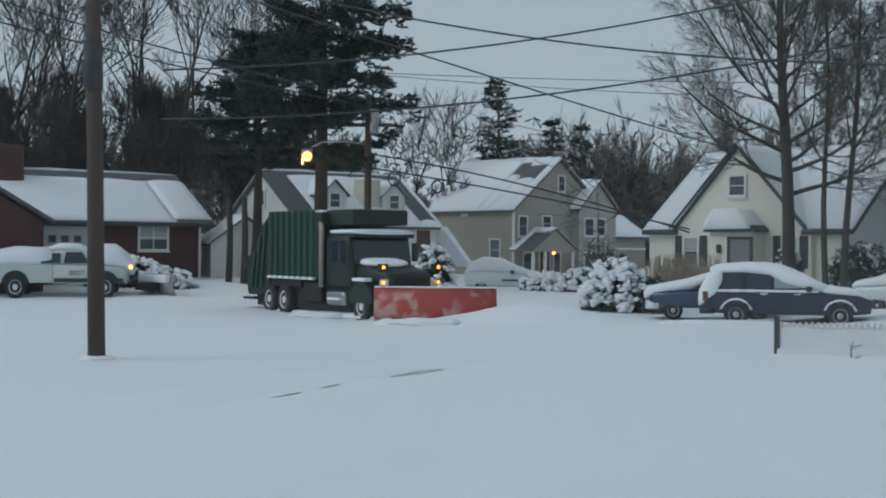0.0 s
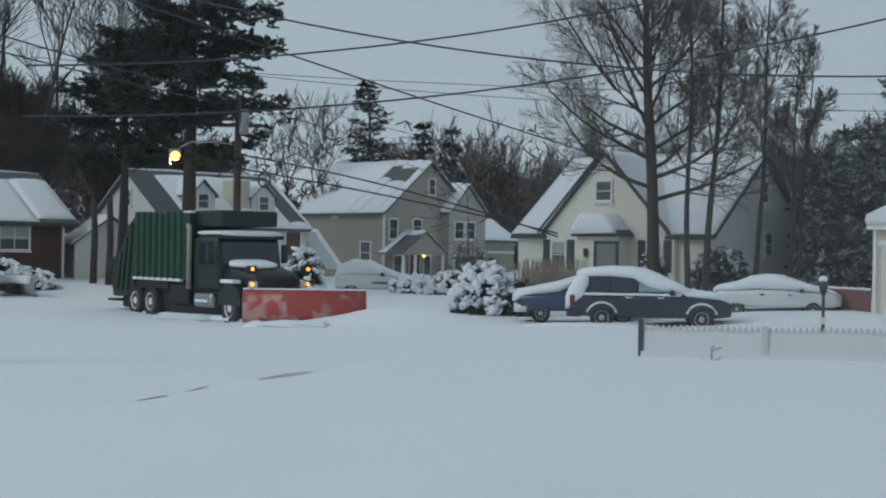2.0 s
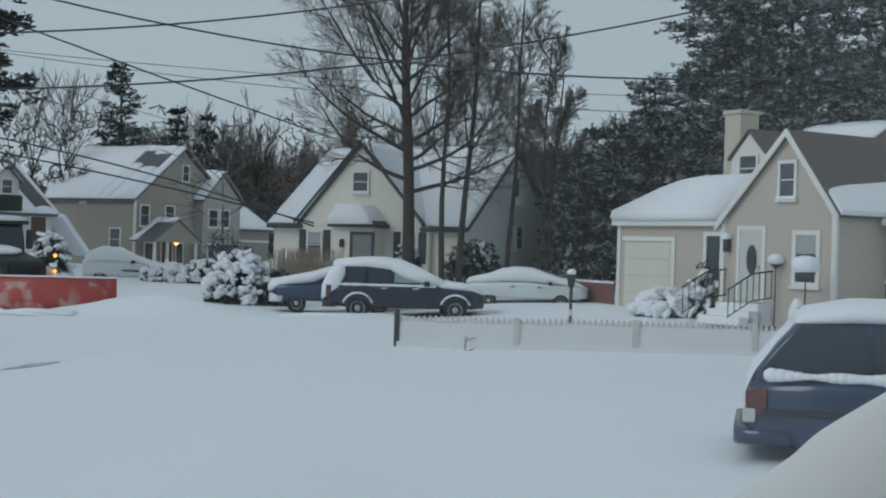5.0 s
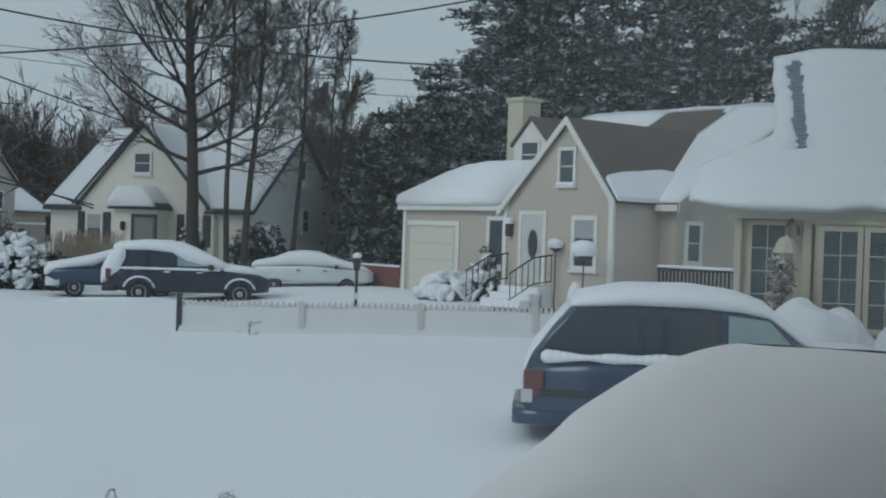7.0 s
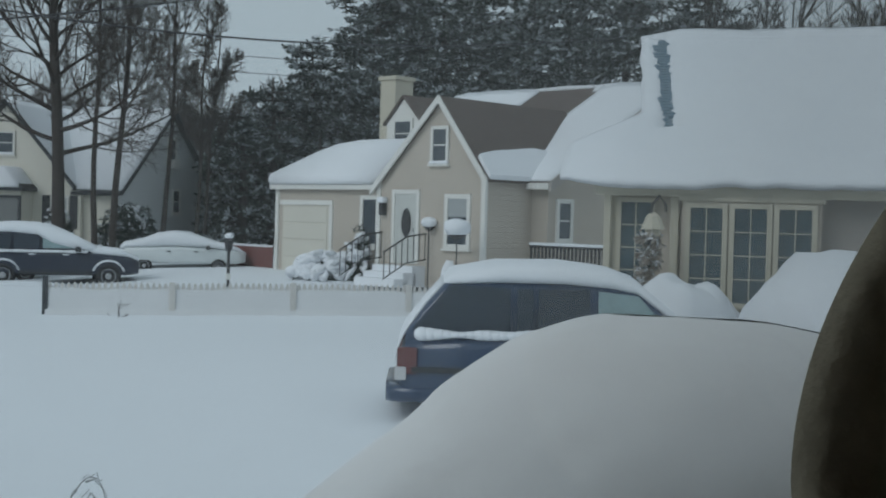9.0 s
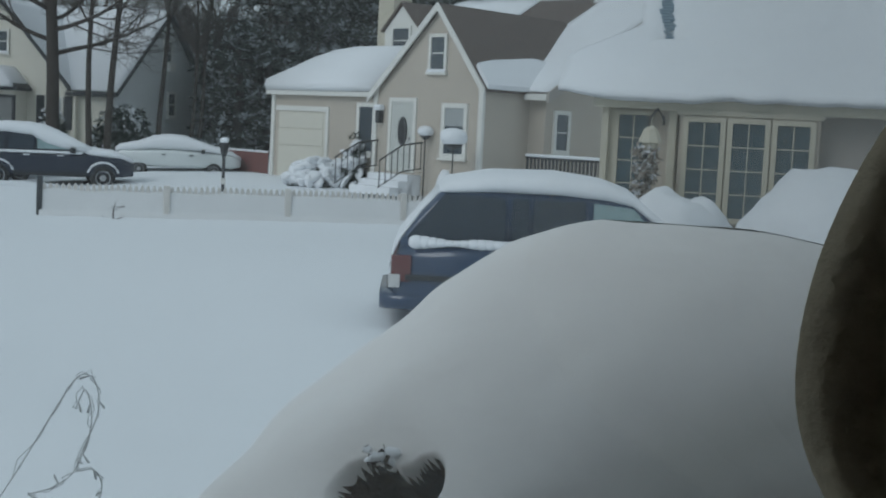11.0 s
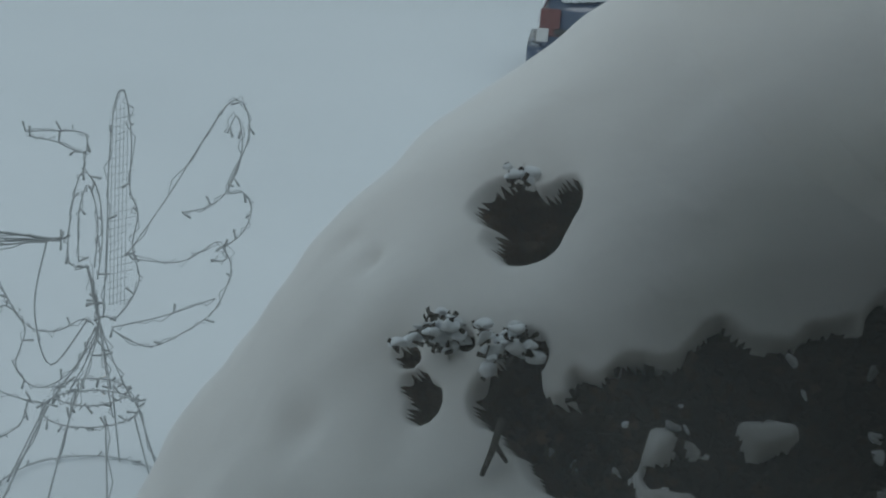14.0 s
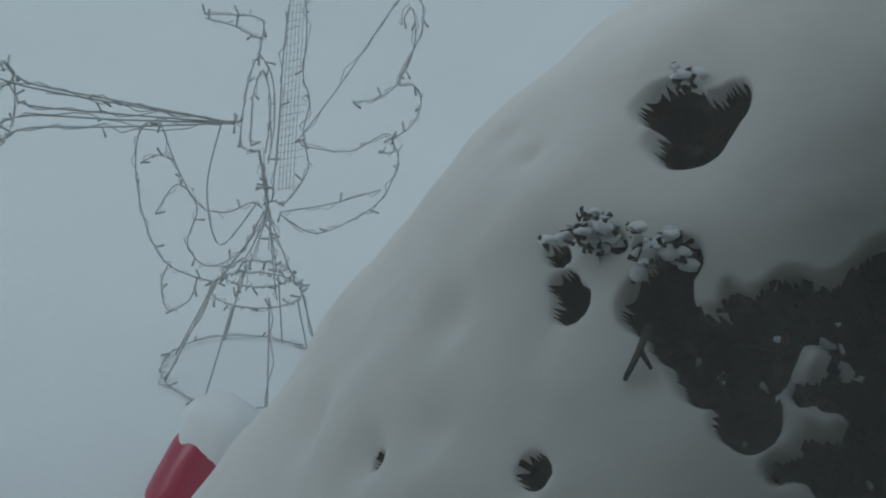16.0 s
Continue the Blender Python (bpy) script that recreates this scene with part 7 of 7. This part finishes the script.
                bmesh.ops.create_icosphere(bm, subdivisions=2, radius=1, matrix=Matrix.Translation(p + Vector((0, 0, 0.006))) @ Matrix.Diagonal((q * 1.5, q * 1.2, q * 0.8, 1)))
    for v in bm.verts:
        v.co += Vector((noise.noise(v.co * 60), noise.noise(v.co * 60 + Vector((9, 0, 0))), noise.noise(v.co * 50))) * 0.010
    raw("leaves", V1, F1, LEAF, t, smooth=False)
    raw("withered_leaves", V2, F2, LEAF_BROWN, t, "brown withered leaves", smooth=False)
    part("caught_snow", bm, SNOW_FINE, t, "small lumps of snow on the leaves", True)
    P = [([(0.905, 1.66, 1.36), (0.880, 1.635, 1.325), (0.862, 1.63, 1.285)], [0.007, 0.006, 0.004]), ([(0.885, 1.638, 1.33), (0.895, 1.615, 1.31)], [0.005, 0.003]), ([(0.872, 1.632, 1.305), (0.858, 1.622, 1.30)], [0.004, 0.003])]
    for _ in range(90):
        i = int(rnd.choice(open_at))
        p = Vector(V[i])
        d = Vector((rnd.gauss(0, 1), rnd.gauss(0, 1), rnd.gauss(0, 0.6) - 0.2)).normalized() * rnd.uniform(0.03, 0.07)
        P.append(([p + Vector(sunk[i]) * 0.01, p - Vector(sunk[i]) * 0.012 + d * 0.5, p + d], [0.0035, 0.003, 0.0018]))
    bv, bf = tubes(P, 5)
    raw("twigs", bv, bf, DARK_LIMB, t)


# Foliage colour darkened to hold the deep shade inside the gaps
LEAF_SHADE = mat("foliage_with_shade", (0.064, 0.038, 0.020), 0.9, var=0.8, scale=9, bump=0.9, bscale=60, col2=(0.16, 0.12, 0.085), thresh=0.60)
# Snow tinted warmer than elsewhere: warm light from the room put into its colour
SNOW_BUSH_WARM = mat("bush_snow_warm_lit", (0.855, 0.835, 0.82), 0.85, var=0.03, scale=2.5, bump=0.18, bscale=26)
bush()


# ---------------- lawn ornaments ----------------
def wire_ornament():
    """A lighted lawn figure bent from wire: one mesh."""
    rnd = random.Random(8)
    paths = []

    def wire(pts, r=0.0022, twist=True, depth=0.0):
        """A wire through (u, z) or (u, z, d) points with a thin light string wound about it."""
        P = [Vector((p[0], (p[2] if len(p) > 2 else 0.0) + depth, p[1])) for p in pts]
        Q = []
        for i in range(len(P) - 1):
            a, b, c, d = P[max(i - 1, 0)], P[i], P[i + 1], P[min(i + 2, len(P) - 1)]
            for k in range(6):
                s = k / 6
                Q.append(0.5 * ((2 * b) + (c - a) * s + (2 * a - 5 * b + 4 * c - d) * s * s + (3 * b - a - 3 * c + d) * s ** 3))
        Q.append(P[-1])
        paths.append((Q, r))
        if twist:
            paths.append(([q + Vector((rnd.gauss(0, 0.008), rnd.gauss(0, 0.008), rnd.gauss(0, 0.008))) for q in Q], r * 0.7))
            for q in Q[::7]:
                d = Vector((rnd.gauss(0, 1), rnd.gauss(0, 1), rnd.gauss(0, 1))).normalized()
                paths.append(([q, q + d * 0.035], [0.0025, 0.0045]))

    def ring(cu, cd, z, r, twist=False, n=16):
        wire([(cu + r * math.cos(2 * math.pi * i / n), z, cd + r * math.sin(2 * math.pi * i / n)) for i in range(n + 1)], twist=twist)
    ring(-0.02, 0, 0.03, 0.29, True)
    ring(0.01, 0, 0.34, 0.16, True)
    ring(0.01, 0, 0.40, 0.12, True)
    for k in range(8):
        a = k * math.pi / 4 + 0.3
        wire([(0.01 + 0.16 * math.cos(a), 0.34, 0.16 * math.sin(a)), (-0.02 + 0.29 * math.cos(a), 0.0, 0.29 * math.sin(a))], 0.0032, k % 2 == 0)
    for k in range(6):
        a = k * math.pi / 3
        wire([(0.01 + 0.14 * math.cos(a), 0.36, 0.14 * math.sin(a)), (0.03 + 0.05 * math.cos(a), 0.52, 0.05 * math.sin(a)), (0.035, 0.66, 0.02 * math.sin(a)), (0.0, 0.84, 0.03 * math.sin(a))])
    wire([(0.0, 0.84), (-0.06, 0.86), (-0.055, 1.02), (-0.02, 1.16), (0.03, 1.10), (0.045, 0.95), (0.03, 0.80)])
    wire([(-0.03, 0.86), (-0.03, 1.02), (0.0, 1.12), (0.03, 1.0), (0.02, 0.84)])
    wire([(-0.192, 1.29), (-0.10, 1.295), (-0.01, 1.285), (-0.012, 1.20), (-0.02, 1.15)])
    wire([(-0.18, 1.275), (-0.10, 1.26), (-0.06, 1.24), (0.0, 1.22)])
    wire([(0.05, 0.66), (0.06, 0.95), (0.065, 1.2), (0.085, 1.40), (0.115, 1.41), (0.135, 1.26), (0.132, 1.10), (0.158, 1.02), (0.142, 0.90), (0.165, 0.78), (0.10, 0.66), (0.05, 0.66)], depth=0.03)
    for k in range(26):
        z = 0.70 + 0.68 * k / 26
        wire([(0.065, z), (0.13 - 0.02 * math.sin(k), z + 0.02)], 0.0009, False, 0.03)
    for k in range(5):
        wire([(0.07 + 0.012 * k, 0.7), (0.075 + 0.012 * k, 1.38)], 0.0009, False, 0.03)
    wire([(0.12, 0.88), (0.25, 1.08), (0.40, 1.34), (0.457, 1.41), (0.50, 1.38), (0.508, 1.28), (0.447, 1.11), (0.50, 1.10), (0.528, 1.04), (0.50, 0.96), (0.437, 0.91)])
    wire([(0.437, 0.91), (0.467, 0.83), (0.416, 0.69), (0.30, 0.60), (0.192, 0.56), (0.081, 0.62)])
    wire([(0.30, 1.03), (0.38, 1.05), (0.447, 1.11), (0.49, 1.25), (0.47, 1.36), (0.44, 1.30)])
    wire([(0.14, 0.87), (0.30, 0.86), (0.42, 0.93), (0.45, 0.87), (0.40, 0.86)])
    wire([(0.08, 0.63), (0.25, 0.67), (0.416, 0.73)])
    # trumpet with its flared mouth
    bell = [(-0.80 + 0.02 * math.cos(2 * math.pi * i / 14), 1.0 + 0.125 * math.sin(2 * math.pi * i / 14), -0.15 + 0.10 * math.cos(2 * math.pi * i / 14)) for i in range(15)]
    wire(bell)
    for k in (0, 3, 5, 8, 11):
        b = bell[k]
        wire([(-0.085, 0.935), (-0.45, 0.965 + 0.35 * (b[1] - 1.0), -0.08), (-0.72, 0.99 + 0.6 * (b[1] - 1.0), -0.13), b], 0.003)
    # sleeves and arms
    wire([(-0.326, 0.92), (-0.39, 0.90), (-0.405, 0.75), (-0.37, 0.56), (-0.294, 0.42), (-0.14, 0.36)])
    wire([(-0.326, 0.92), (-0.265, 0.76), (-0.192, 0.64), (-0.10, 0.62), (-0.02, 0.66), (0.02, 0.64)])
    wire([(-0.39, 0.78), (-0.33, 0.81), (-0.28, 0.79)])
    wire([(-0.34, 0.60), (-0.27, 0.71), (-0.20, 0.63), (-0.23, 0.50), (-0.16, 0.42), (-0.05, 0.48), (0.02, 0.62)])
    wire([(-0.13, 0.93), (-0.17, 0.70), (-0.12, 0.50), (0.0, 0.66)], 0.003, False)
    wire([(-0.294, 0.42), (-0.315, 0.34), (-0.29, 0.25), (-0.22, 0.29), (-0.19, 0.38)])
    V, F = tubes(paths, 5)
    ob = raw("wire_ornament", V, F, mat("weathered_wire", (0.42, 0.44, 0.45), 0.6, var=0.2, scale=20), m=pose(0.74, 4.25, ground_z(0.74, 4.25) - 0.02, 0, 0, -10))
    tagged(ob, "grey wire lawn figure wound with light strings in snow", "lawn ornament")


wire_ornament()


def red_ornament():
    t = thing("red_lawn_light", Matrix.Translation((0.43, 3.50, 0.0)) @ Euler((radians(-18), radians(32), 0)).to_matrix().to_4x4(), "red plastic lawn light tilted under a snow cap", "lawn light")
    prof = ((0.06, -0.24), (0.09, -0.19), (0.10, 0.0), (0.10, 0.12), (0.085, 0.19), (0.04, 0.22))
    bm = loft([[(r * math.cos(a), r * math.sin(a), z) for a in [k * math.pi / 10 for k in range(20)]] for r, z in prof])
    part("body", bm, mat("red_plastic", (0.40, 0.025, 0.075), 0.4, var=0.1, coat=0.3), t, smooth=True)
    lump("snow", (0.01, -0.01, 0.20), (0.125, 0.12, 0.13), t, SNOW_FINE, 4, 3, 0.15)


red_ornament()
